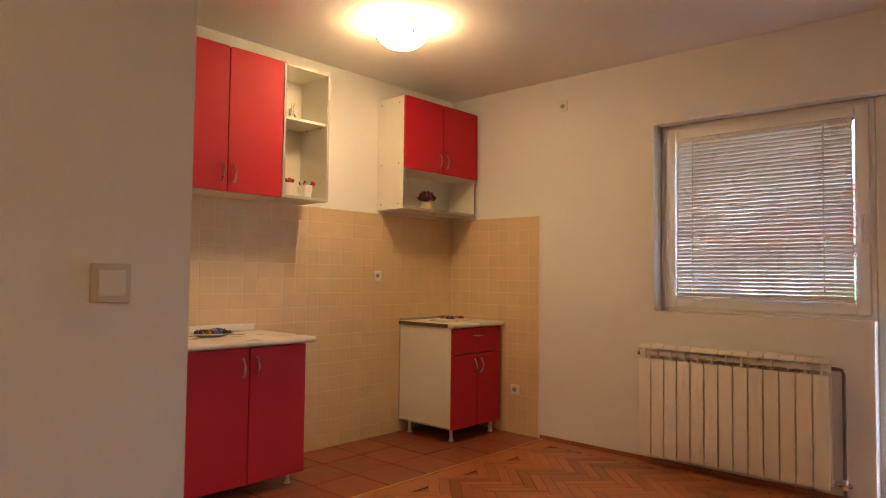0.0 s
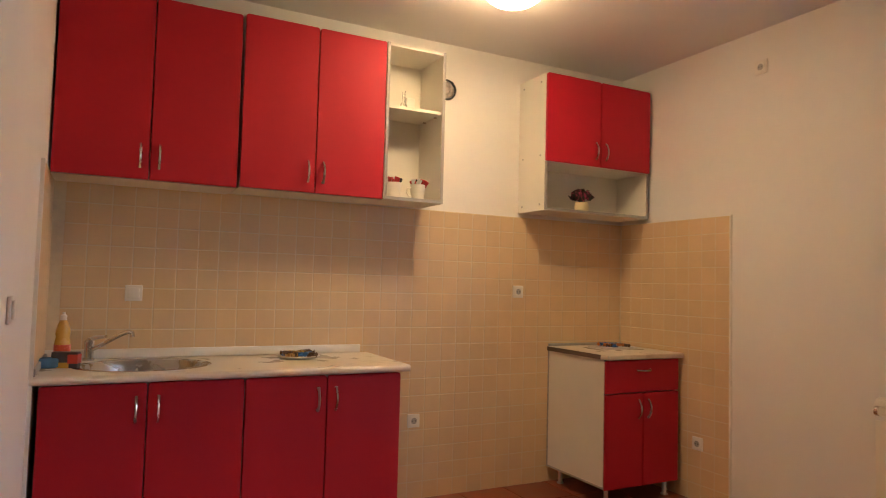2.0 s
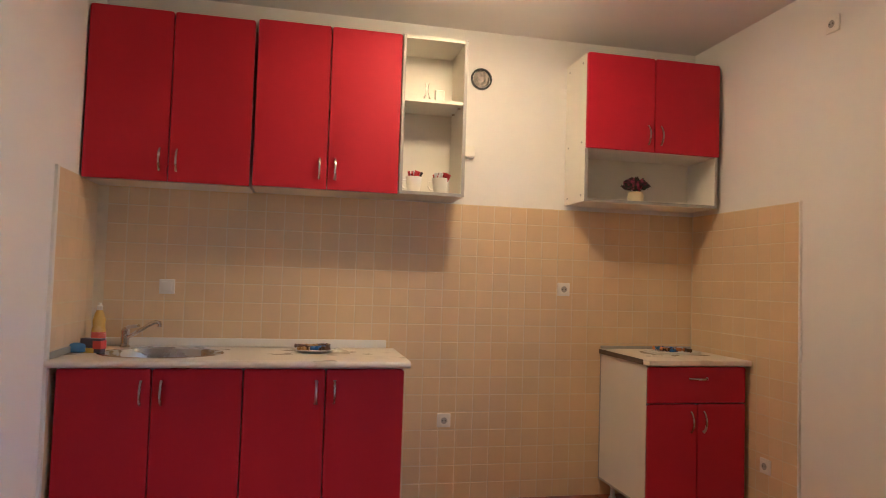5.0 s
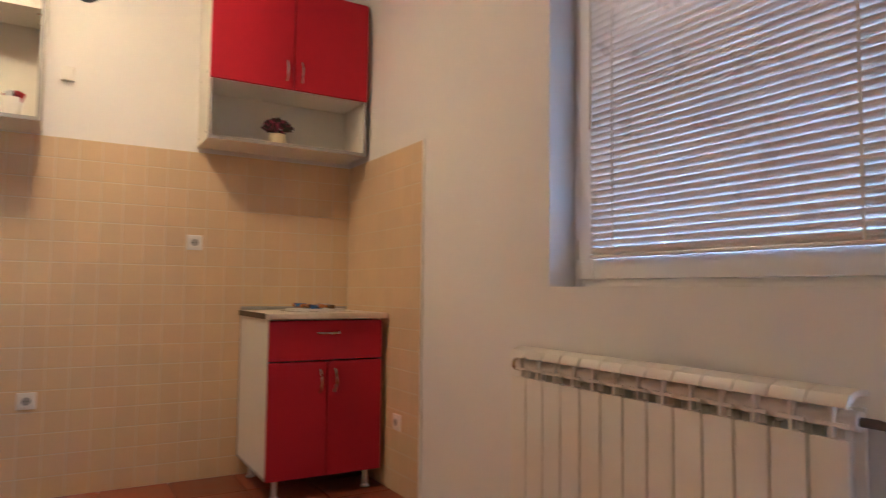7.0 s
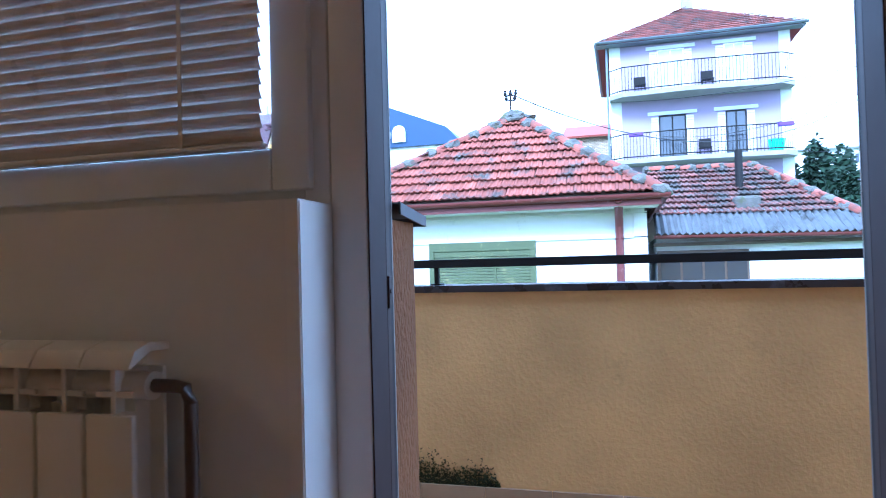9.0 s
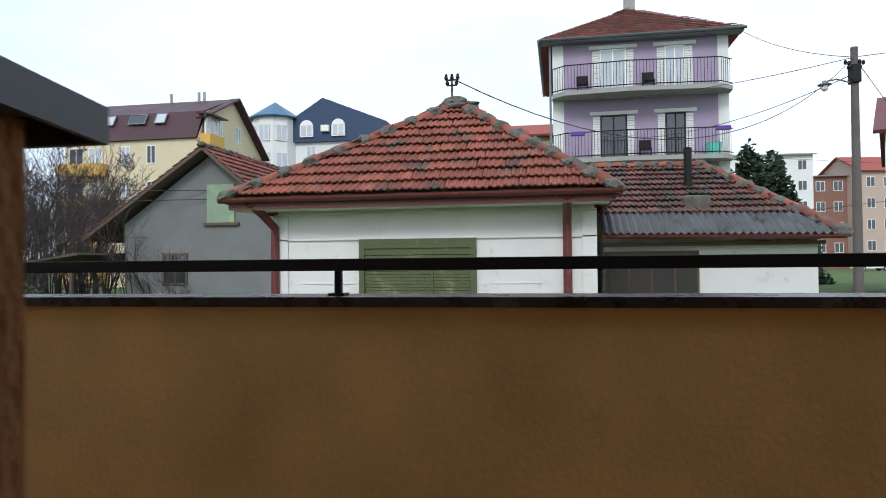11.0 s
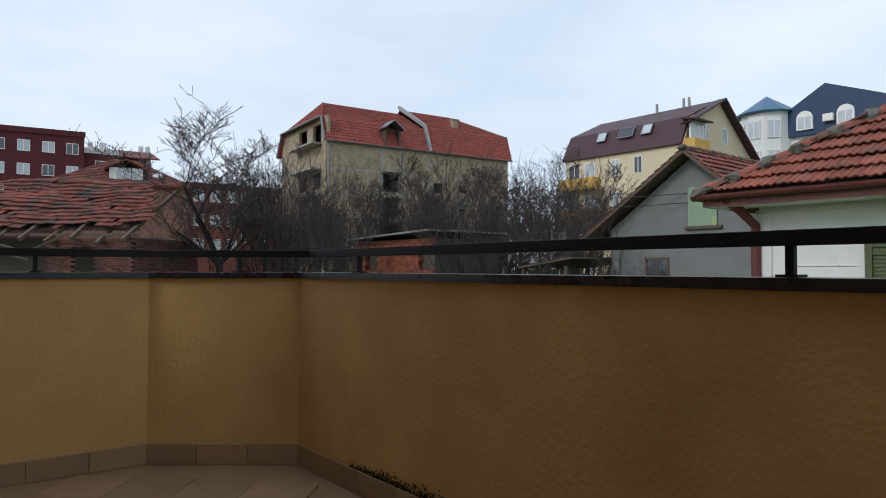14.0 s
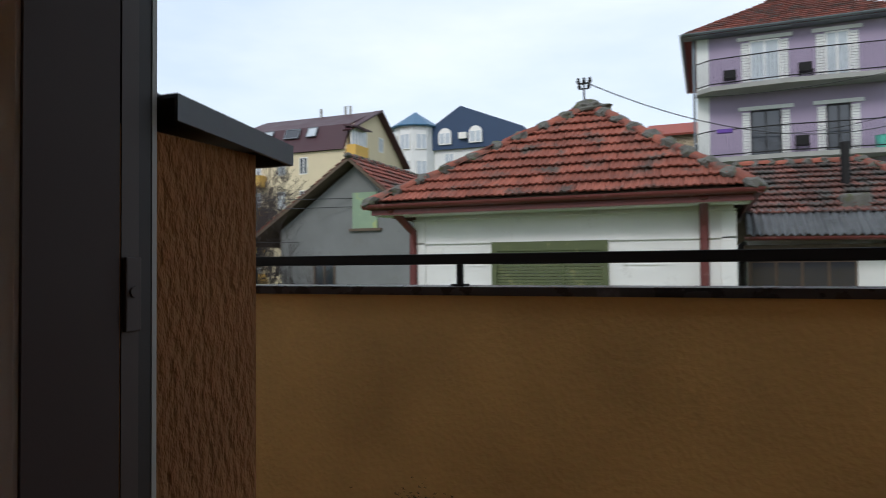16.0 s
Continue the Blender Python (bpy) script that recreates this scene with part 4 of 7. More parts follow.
def roof_field(a, b, c, d, step, w, use):
    """Calls use(matrix) for every tile on the slope with eave a-b and top c-d (c above a, d above b; may coincide)."""
    m, length, height, ax = slope_frame(a, b, c)
    bxo = (Vector(d) - Vector(a)).dot((Vector(b) - Vector(a)).normalized())
    rows = int(height / step)
    for r in range(rows + 1):
        s = min(1.0, (r * step + step * 0.5) / height)
        x0, x1 = ax * s, length + (bxo - length) * s
        n = int((x1 - x0) / w)
        for k in range(n + 1):
            x = x0 + (k + 0.5) * w
            if x > x1 + w * 0.2 or (r * step) > height - 0.1:
                continue
            j = Matrix.Translation((x + random.uniform(-0.006, 0.006), r * step + random.uniform(-0.012, 0.012), random.uniform(0, 0.008)))
            use(m @ j @ Matrix.Rotation(random.uniform(-0.02, 0.02), 4, "Z"))


def tiles_as_parts(parent, me, quad, step=0.31, w=0.205):
    def use(m):
        o = new("roof_tile", me)
        o.parent = parent
        o.matrix_basis = m
    roof_field(*quad, step, w, use)


def tiles_joined(parent, name, me, material, quads, step=0.31, w=0.205):
    vs, fs = [], []
    n = len(me.vertices)
    co = [v.co.copy() for v in me.vertices]
    po = [tuple(p.vertices) for p in me.polygons]
    def use(m):
        k = len(vs)
        vs.extend([tuple(m @ c) for c in co])
        fs.extend([tuple(i + k for i in p) for p in po])
    for q in quads:
        roof_field(*q, step, w, use)
    out = bpy.data.meshes.new(name)
    out.from_pydata(vs, [], fs)
    out.materials.append(material)
    ob = new(name, out)
    ob.parent = parent
    return tagged(ob, kind="stuff")


def ridge(parent, a, b, count, material=None):
    """Half-round cap tiles laid in lumpy mortar along a hip or ridge."""
    a, b = Vector(a), Vector(b)
    d = b - a
    q = d.to_track_quat("Y", "Z").to_matrix().to_4x4()
    ln = d.length / count
    bm = bmesh.new()
    seg = 8
    rings = []
    for y, r in ((0, 0.115), (ln * 1.06, 0.092)):
        rings.append([bm.verts.new((r * math.cos(math.pi * i / seg), y, r * math.sin(math.pi * i / seg) * 0.9)) for i in range(seg + 1)])
        rings.append([bm.verts.new(((r - 0.018) * math.cos(math.pi * i / seg), y, (r - 0.018) * math.sin(math.pi * i / seg) * 0.9)) for i in range(seg + 1)])
    o0, i0, o1, i1 = rings
    for i in range(seg):
        bm.faces.new((o0[i], o0[i + 1], o1[i + 1], o1[i]))
        bm.faces.new((o0[i + 1], o0[i], i0[i], i0[i + 1]))
    me = mesh_of("ridge_tile", bm, material or M["clay"])
    for k in range(count):
        o = new("ridge_tile", me)
        o.parent = parent
        o.matrix_basis = Matrix.Translation(a + d * (k / count) + Vector((0, 0, 0.03))) @ q @ pose(random.uniform(-0.015, 0.015), 0, random.uniform(-0.01, 0.015), random.uniform(-3, 3), random.uniform(-5, 5), random.uniform(-4, 4))
    bm = bmesh.new()
    for k in range(count + 1):
        g = bmesh.ops.create_icosphere(bm, subdivisions=2, radius=1)
        c = a + d * (k / count)
        for v in g["verts"]:
            n = 1 + 0.45 * noise.noise(v.co * 2.3 + c * 3)
            v.co = c + q.to_3x3() @ Vector((v.co.x * 0.155 * n, v.co.y * ln * 0.34 * n, v.co.z * 0.10 * n + 0.045))
    tagged(part("ridge_mortar", bm, M["mortar"], parent, "mossy grey mortar"), kind="stuff")


TILE = tile_mesh("roof_tile", M["clay"], ln=0.35)
TILE_J = tile_mesh("roof_tile_joined", M["clay_far"])


def window_unit(parent, name, m, w, h, glass, frame=None, bars=1, depth=0.08, wid=0.07):
    """A window in a wall that faces local -y; m places its lower middle on the wall."""
    bm = bmesh.new()
    for b in ((-w / 2, -w / 2 + wid, 0, h), (w / 2 - wid, w / 2, 0, h), (-w / 2 + wid, w / 2 - wid, 0, wid), (-w / 2 + wid, w / 2 - wid, h - wid, h)):
        bx(bm, b[0], b[1], -0.04, depth, b[2], b[3], 0, m)
    for k in range(bars):
        x = -w / 2 + (k + 1) * w / (bars + 1)
        bx(bm, x - wid / 2, x + wid / 2, -0.035, depth, wid, h - wid, 0, m)
    win = part(name, bm, frame or M["pvc"], parent)
    bm = bmesh.new()
    bx(bm, -w / 2 + wid, w / 2 - wid, -0.012, 0.0, wid, h - wid, 0, m)
    part("pane", bm, glass, win)
    return win


def on_wall(x, z, y=0.0):
    return Matrix.Translation((x, y - 0.004, z))


# ---- the white house opposite ----
wh = thing("house", (0, 0, GZ), "small old whitewashed house with a mossy clay hip roof", "house", "neighbouring houses")
Z = -GZ
EY0, EY1, EX, EZ = 1.19, -4.32, 9.1, 1.88 + Z
PK, PK2 = (11.2, -1.92, 3.57 + Z), (14.2, -1.75, 3.57 + Z)
bm = bmesh.new()
bx(bm, 9.6, 15.8, -4.10, 0.64, 0, EZ - 0.02)
part("wall", bm, M["white_wall"], wh)
bm = bmesh.new()
for y0, y1 in ((-4.13, -3.93), (0.47, 0.67)):
    bx(bm, 9.57, 9.6, y0, y1, 0, EZ - 0.25, 0.004)
bx(bm, 9.55, 9.6, -4.13, 0.67, EZ - 0.24, EZ - 0.22)
bx(bm, 9.57, 9.6, -4.13, 0.67, EZ - 0.62, EZ - 0.60)
for y0, y1 in ((-3.35, -2.62), (-0.55, 0.25)):
    bx(bm, 9.588, 9.6, y0, y1, EZ - 1.28, EZ - 1.265)
    bx(bm, 9.588, 9.6, y0, y1, EZ - 0.98, EZ - 0.965)
part("moulding", bm, M["white_wall"], wh)
front_face = ((EX, EY0, EZ), (EX, EY1, EZ), PK, PK)
right_face = ((EX, EY1, EZ), (16.2, EY1, EZ), PK, PK2)
left_face = ((16.2, EY0, EZ), (EX, EY0, EZ), PK2, PK)
bm = bmesh.new()
shell(bm, [[front_face[0], front_face[1], PK], [right_face[0], right_face[1], PK2, PK], [left_face[1], left_face[0], PK2, PK], [(16.2, EY0, EZ), (16.2, EY1, EZ), PK2]], 0.05)
roof = part("roof", bm, M["timber"], wh)
tiles_as_parts(roof, TILE, front_face, 0.265)
tiles_joined(roof, "roof_tiles", TILE_J, M["clay_far"], [left_face, right_face], 0.265)
for a in ((EX, EY0, EZ), (EX, EY1, EZ)):
    ridge(roof, a, PK, 9)
ridge(roof, PK, PK2, 8)
bm = bmesh.new()
g = bmesh.ops.create_icosphere(bm, subdivisions=3, radius=1)
for v in bm.verts:
    n = 1 + 0.5 * noise.noise(v.co * 2.0 + Vector((5, 1, 2)))
    v.co = Vector(PK) + Vector((v.co.x * 0.24 * n, v.co.y * 0.30 * n, v.co.z * 0.13 * n + 0.02))
part("peak_mortar", bm, M["mortar"], roof, "mossy grey mortar")
bm = bmesh.new()
def gutter(bm, a, b, r=0.075):
    a, b = Vector(a), Vector(b)
    d = (b - a).normalized()
    side = Vector((0, 0, 1)).cross(d)
    ra, rb = [], []
    for i in range(9):
        ang = math.pi * i / 8
        off = side * (r * math.cos(ang)) - Vector((0, 0, r * math.sin(ang)))
        ra.append(bm.verts.new(a + off))
        rb.append(bm.verts.new(b + off))
    for i in range(8):
        bm.faces.new((ra[i], ra[i + 1], rb[i + 1], rb[i]))
    bm.faces.new(ra)
    bm.faces.new(rb)
bm.free()
for a, b in (((EX - 0.06, EY0 + 0.12, EZ), (EX - 0.06, EY1 - 0.12, EZ)), ((EX - 0.1, EY1 - 0.06, EZ), (16.2, EY1 - 0.06, EZ)), ((16.2, EY0 + 0.06, EZ), (EX - 0.1, EY0 + 0.06, EZ))):
    bm = bmesh.new()
    gutter(bm, a, b)
    part("gutter", bm, M["gutter"], wh, "oxblood red painted gutter")
for b in ((EX - 0.01, EX + 0.02, EY1, EY0), (EX + 0.02, 16.2, EY1, EY1 + 0.03), (EX + 0.02, 16.2, EY0 - 0.03, EY0)):
    box_part("fascia", (*b, EZ - 0.16, EZ), M["gutter"], wh, "oxblood red fascia board")
box_part("soffit", (EX + 0.02, 9.6, EY1 + 0.03, EY0 - 0.03, EZ - 0.17, EZ - 0.14), M["white_wall"], wh)
for y, k in ((-3.72, 0.0), (0.66, 0.0)):
    bm = bmesh.new()
    tube(bm, [(EX - 0.02, y + (0.2 if y > 0 else 0), EZ - 0.06), (9.3, y + (0.1 if y > 0 else 0), EZ - 0.22), (9.53, y, EZ - 0.42), (9.53, y, EZ - 0.7), (9.53, y, 0.05)], 0.062, 12)
    part("downpipe", bm, M["gutter"], wh, "oxblood red downpipe", True)
# window with green roller shutter
bm = bmesh.new()
for b in ((-2.42, -2.34, 0.1, 2.27), (-0.74, -0.66, 0.1, 2.27), (-2.34, -0.74, 2.13, 2.27)):
    bx(bm, 9.54, 9.62, b[0], b[1], b[2], b[3])
shut = part("window", bm, M["greenwood"], wh, "window with faded green roller shutter")
for k in range(30):
    z = 2.03 - k * 0.048
    if z < 0.6:
        break
    bm = bmesh.new()
    bx(bm, 9.575, 9.592, -2.34, -1.78, z, z + 0.043, 0.004)
    bx(bm, 9.575, 9.592, -1.74, -0.74, z, z + 0.043, 0.004)
    part("shutter_slat", bm, M["greenwood"], shut)
bm = bmesh.new()
bx(bm, 9.56, 9.6, -2.34, -0.74, 2.035, 2.13)
bx(bm, 9.56, 9.6, -1.78, -1.74, 0.3, 2.03)
part("shutter_box", bm, M["greenwood"], shut)
# mast with insulators on the peak
bm = bmesh.new()
cyl(bm, (PK[0], -1.83, PK[2] + 0.05), (PK[0], -1.83, PK[2] + 0.52), 0.016, seg=8)
bx(bm, PK[0] - 0.015, PK[0] + 0.015, -1.94, -1.72, PK[2] + 0.45, PK[2] + 0.475)
for y in (-1.93, -1.83, -1.73):
    lathe(bm, [(0.012, 0), (0.03, 0.02), (0.034, 0.05), (0.02, 0.075), (0.028, 0.09), (0.008, 0.11)], (PK[0], y, PK[2] + 0.46), 10)
bx(bm, PK[0] - 0.015, PK[0] + 0.015, -1.92, -1.74, PK[2] + 0.36, PK[2] + 0.38)
for y in (-1.91, -1.75):
    lathe(bm, [(0.012, 0), (0.03, 0.02), (0.034, 0.05), (0.01, 0.08)], (PK[0], y, PK[2] + 0.37), 10)
part("service_mast", bm, M["iron"], wh, "rusty service mast with insulators")

# ---- annex with the long roof ----
an = thing("house", (0, 0, GZ), "low white annex with worn clay tiles over corrugated sheet", "house", "neighbouring houses")
AE = 1.36 + Z
bm = bmesh.new()
bx(bm, 11.7, 17.2, -7.75, -4.36, 0, AE - 0.06)
part("wall", bm, M["white_wall"], an)
A0, A1, B0, B1 = (11.35, -4.34, AE), (11.35, -7.98, AE - 0.05), (14.6, -4.34, 2.86 + Z), (14.6, -6.55, 2.84 + Z)
def lerp(p, q, s):
    return tuple(Vector(p).lerp(Vector(q), s))
bm = bmesh.new()
shell(bm, [[A0, A1, B1, B0], [A1, (17.8, -7.98, AE), B1], [B0, B1, (17.8, -7.98, AE), (17.8, -4.34, AE)]], 0.05)
aroof = part("roof", bm, M["timber"], an)
M["clay_old"] = mat("old_dark_clay_tile", (0.17, 0.062, 0.045), 0.9, 0.35, 5, 40, 0.3, rand=0.4, stain=(0.06, 0.055, 0.048), amount=0.5, stain_scale=2.6)
tiles_as_parts(aroof, tile_mesh("roof_tile_old", M["clay_old"]), (lerp(A0, B0, 0.22), lerp(A1, B1, 0.22), B0, B1))
tiles_joined(aroof, "roof_tiles", TILE_J, M["clay_far"], [(A1, (17.8, -7.98, AE), B1, B1)])
ridge(aroof, B1, B0, 7)
ridge(aroof, A1, B1, 8)
bm = bmesh.new()
m, ln, hh, ax = slope_frame(A0, A1, B0)
n = 60
rowsv = []
for y, lift in ((-0.12, 0.05), (hh * 0.27, 0.05)):
    rowsv.append([bm.verts.new(m @ Vector((ln * i / (n * 2) * 0.97, y, lift + 0.028 * math.sin(i * math.pi / 2)))) for i in range(2 * n + 1)])
for i in range(2 * n):
    bm.faces.new((rowsv[0][i], rowsv[0][i + 1], rowsv[1][i + 1], rowsv[1][i]))
bmesh.ops.solidify(bm, geom=bm.faces[:], thickness=0.008)
part("corrugated_sheet", bm, M["eternit"], aroof, "grey corrugated eaves sheet")
bm = bmesh.new()
gutter(bm, (11.26, -4.3, AE - 0.03), (11.26, -8.0, AE - 0.08), 0.06)
part("gutter", bm, M["gutter"], an, "oxblood red gutter")
bm = bmesh.new()
cyl(bm, (13.3, -6.05, 2.0 + Z), (13.3, -6.05, 3.05 + Z), 0.075, seg=12)
part("stovepipe", bm, M["iron"], an, "black stovepipe", True)
bm = bmesh.new()
bx(bm, 12.3, 12.75, -6.25, -5.8, 1.7 + Z, 2.05 + Z, 0.05)
part("mortar_stub", bm, M["mortar"], an)
bm = bmesh.new()
bx(bm, 11.63, 11.70, -5.9, -4.36, 0.6, 1.06 + Z)
awin = part("window", bm, M["timber"], an, "dark timber glazed porch front")
for k in range(4):
    bm = bmesh.new()
    y = -5.86 + k * 0.37
    bx(bm, 11.60, 11.615, y, y + 0.33, 0.75, 0.92 + Z)
    part("pane", bm, M["darkglass"], awin)
bm = bmesh.new()
bx(bm, 11.5, 11.7, -7.8, -4.3, 1.14 + Z, 1.2 + Z)
part("lintel", bm, M["timber"], an)

# ---- grey gable house ----
gh = thing("house", (0, 0, GZ), "grey rendered house with a dark gable and clay roof", "house", "neighbouring houses")
bm = bmesh.new()
gp = [(10.75, 0.0), (10.75, 2.25 + Z), (7.64, 4.45 + Z), (5.2, 2.35 + Z), (5.2, 0.0)]
f0 = [bm.verts.new((20, y, z)) for y, z in gp]
f1 = [bm.verts.new((27, y, z)) for y, z in gp]
bm.faces.new(f0)
bm.faces.new(f1[::-1])
for i in range(5):
    j = (i + 1) % 5
    bm.faces.new((f0[i], f0[j], f1[j], f1[i]))
part("wall", bm, M["grey_wall"], gh)
G0, G1, R0, R1 = (19.5, 7.64, 4.68 + Z), (27.5, 7.64, 4.68 + Z), (19.5, 4.9, 2.35 + Z), (27.5, 4.9, 2.35 + Z)
L0, L1 = (19.5, 12.0, 1.75 + Z), (27.5, 12.0, 1.75 + Z)
bm = bmesh.new()
shell(bm, [[G0, G1, R1, R0], [L0, L1, G1, G0]], 0.10)
groof = part("roof", bm, M["timber"], gh, "dark weathered timber edges")
tiles_joined(groof, "roof_tiles", TILE_J, M["clay_far"], [(R0, R1, G0, G1), (L1, L0, G1, G0)])
ridge(groof, G0, G1, 18)
bm = bmesh.new()
bx(bm, 19.93, 20.0, 6.76, 7.72, 2.23 + Z, 3.48 + Z)
part("hatch", bm, mat("pale_green_hatch", (0.24, 0.33, 0.22), 0.7, 0.15, 3, 30, 0.1, stain=(0.40, 0.42, 0.12), amount=0.12, stain_scale=3), gh, "faded green loft hatch")
bm = bmesh.new()
bx(bm, 19.9, 20.0, 6.6, 7.85, 2.14 + Z, 2.23 + Z)
part("hatch_sill", bm, M["timber"], gh)
window_unit(gh, "window", pose(20, 8.9, 1.2, 0, 0, -90), 0.9, 1.05, M["darkglass"], M["timber"])
bm = bmesh.new()
slab(bm, [(18.0, 10.9, 1.28 + Z), (18.0, 13.4, 0.95 + Z), (22, 13.4, 0.95 + Z), (22, 10.9, 1.28 + Z)], 0.07)
for y in (11.2, 13.2):
    bx(bm, 18.1, 18.2, y, y + 0.1, 0, 0.95 + Z)
part("lean_to", bm, M["timber"], gh, "dark lean-to shed roof")

# ---- lilac apartment house ----
lh = thing("house", (0, 0, GZ), "lilac three-storey house with balconies and brick window surrounds", "house", "neighbouring houses")
LXW, LY0, LY1, LE = 35.6, -3.4, -12.2, 12.40 + Z
bm = bmesh.new()
bx(bm, LXW, 46, LY1, LY0, 0, LE)
part("wall", bm, M["lilac"], lh)
for y0, y1 in ((LY0 - 0.55, LY0 + 0.03), (LY1 - 0.03, LY1 + 0.5)):
    bm = bmesh.new()
    bx(bm, LXW - 0.04, LXW + 0.4, y0, y1, 0, LE)
    part("pilaster", bm, M["pale"], lh)
E0, E1, E2, E3 = (34.9, -2.78, LE), (34.9, -12.85, LE), (46.8, -12.85, LE), (46.8, -2.78, LE)
LP, LQ = (39.6, -7.8, LE + 3.0), (42, -7.8, LE + 3.0)
bm = bmesh.new()
shell(bm, [[E0, E1, LP], [E1, E2, LQ, LP], [E2, E3, LQ], [E3, E0, LP, LQ]], 0.12)
lroof = part("roof", bm, M["clay_new"], lh)
TILE_N = tile_mesh("roof_tile_far", M["clay_far"], 0.3, 0.42, 0.03)
tiles_joined(lroof, "roof_tiles", TILE_N, M["clay_far"], [(E0, E1, LP, LP), (E3, E0, LQ, LP)], 0.36, 0.3)
bm = bmesh.new()
bx(bm, LP[0] - 0.3, LP[0] + 0.3, -8.1, -7.5, LE + 2.6, LE + 3.9)
part("chimney", bm, M["concrete"], lroof)
bm = bmesh.new()
gutter(bm, (34.82, -2.7, LE), (34.82, -12.93, LE), 0.11)
part("gutter", bm, M["sill"], lh, "pale blue-grey gutter")
bm = bmesh.new()
gutter(bm, (46.8, -2.7, LE), (34.8, -2.7, LE), 0.11)
part("gutter", bm, M["sill"], lh, "pale blue-grey gutter")
box_part("soffit", (34.9, 35.6, -12.85, -2.78, LE - 0.14, LE - 0.11), M["sill"], lh)
for fl, (zs, glassmat, fr) in enumerate(((9.50, M["paleglass"], M["pvc"]), (6.02, M["darkglass"], M["iron"]))):
    zs += Z
    bm = bmesh.new()
    prism(bm, [(34.9, LY0 + 0.05), (34.3, LY0 - 0.6), (34.0, -7.2), (34.3, LY1 + 0.6), (34.9, LY1 - 0.05), (LXW, LY1 - 0.05), (LXW, LY0 + 0.05)], zs - 0.22, zs)
    bal_ob = part("balcony", bm, M["concrete"], lh, "balcony slab with thin iron railing")
    line = [(34.92, LY0 + 0.02), (34.35, LY0 - 0.6), (34.05, -7.2), (34.35, LY1 + 0.6), (34.92, LY1 - 0.02)]
    bm = bmesh.new()
    for (xa, ya), (xb, yb) in zip(line, line[1:]):
        for zz in (zs + 0.12, zs + 1.32):
            cyl(bm, (xa, ya, zz), (xb, yb, zz), 0.028, seg=6)
        k = int(math.hypot(xb - xa, yb - ya) / 0.16)
        for i in range(k):
            s = i / k
            cyl(bm, (xa + (xb - xa) * s, ya + (yb - ya) * s, zs + 0.0), (xa + (xb - xa) * s, ya + (yb - ya) * s, zs + 1.32), 0.012, seg=4)
    tagged(part("railing", bm, M["iron"], bal_ob, "thin black railing"), kind="stuff")
    for yc, w in ((-6.5, 1.35), (-9.6, 1.0)):
        h = 2.35
        wu = window_unit(lh, "balcony_door", pose(LXW, yc, zs + 0.04, 0, 0, -90), w, h, glassmat, fr, 1)
        bm = bmesh.new()
        for sgn in (-1, 1):
            for r in range(18):
                bx(bm, LXW - 0.05, LXW + 0.02, yc + sgn * (w / 2 + 0.2) - 0.18, yc + sgn * (w / 2 + 0.2) + 0.18, zs + r * 0.13, zs + r * 0.13 + 0.105)
        bx(bm, LXW - 0.08, LXW + 0.02, yc - w / 2 - 0.55, yc + w / 2 + 0.55, zs + 2.42, zs + 2.6)
        tagged(part("brick_surround", bm, M["pale"], lh, "white brick window surround"), kind="stuff")
bm = bmesh.new()
tube(bm, [(35.5, -3.25, LE), (35.5, -3.25, 0)], 0.06, 8)
part("downpipe", bm, M["sill"], lh)
tub = thing("plastic_tub", (34.9, -11.3, 6.02), "mint green plastic tub on the lower balcony", "tub")
bm = bmesh.new()
lathe(bm, [(0.32, 0), (0.4, 0.6), (0.43, 0.62), (0.38, 0.58), (0.3, 0.05)], (0, 0, 0), 16)
part("tub_body", bm, mat("mint_plastic", (0.15, 0.62, 0.5), 0.4, 0.05, 3, 20, 0), tub, "", True)
for y in (-4.6, -11.6):
    fb = thing("flower_box", (34.2, y, 7.16), "purple plastic flower box on the railing", "flower box")
    box_part("planter", (-0.12, 0.12, -0.35, 0.35, 0, 0.2), mat("purple_plastic", (0.10, 0.03, 0.28), 0.5, 0.05, 3, 20, 0), fb, "", 0.03)
for y, z in ((-4.9, 9.5), (-8.2, 9.5), (-8.0, 6.02)):
    ch = thing("balcony_chair", (34.9, y, z), "dark garden chair on a balcony", "chair")
    bm = bmesh.new()
    bx(bm, -0.25, 0.25, -0.3, 0.3, 0.42, 0.47, 0.01)
    part("seat", bm, M["iron"], ch)
    bm = bmesh.new()
    bx(bm, 0.22, 0.26, -0.3, 0.3, 0.47, 0.95, 0.01)
    part("backrest", bm, M["iron"], ch)
    for dx in (-0.22, 0.22):
        for dy in (-0.26, 0.26):
            bm = bmesh.new()
            cyl(bm, (dx, dy, 0), (dx, dy, 0.42), 0.02, seg=6)
            part("leg", bm, M["iron"], ch)


# ---- yellow block with the maroon mansard ----
def frame_at(x, y, th):
    """A house frame: local x runs along the facade, local y into the house, z from the ground."""
    return (x, y, GZ), th


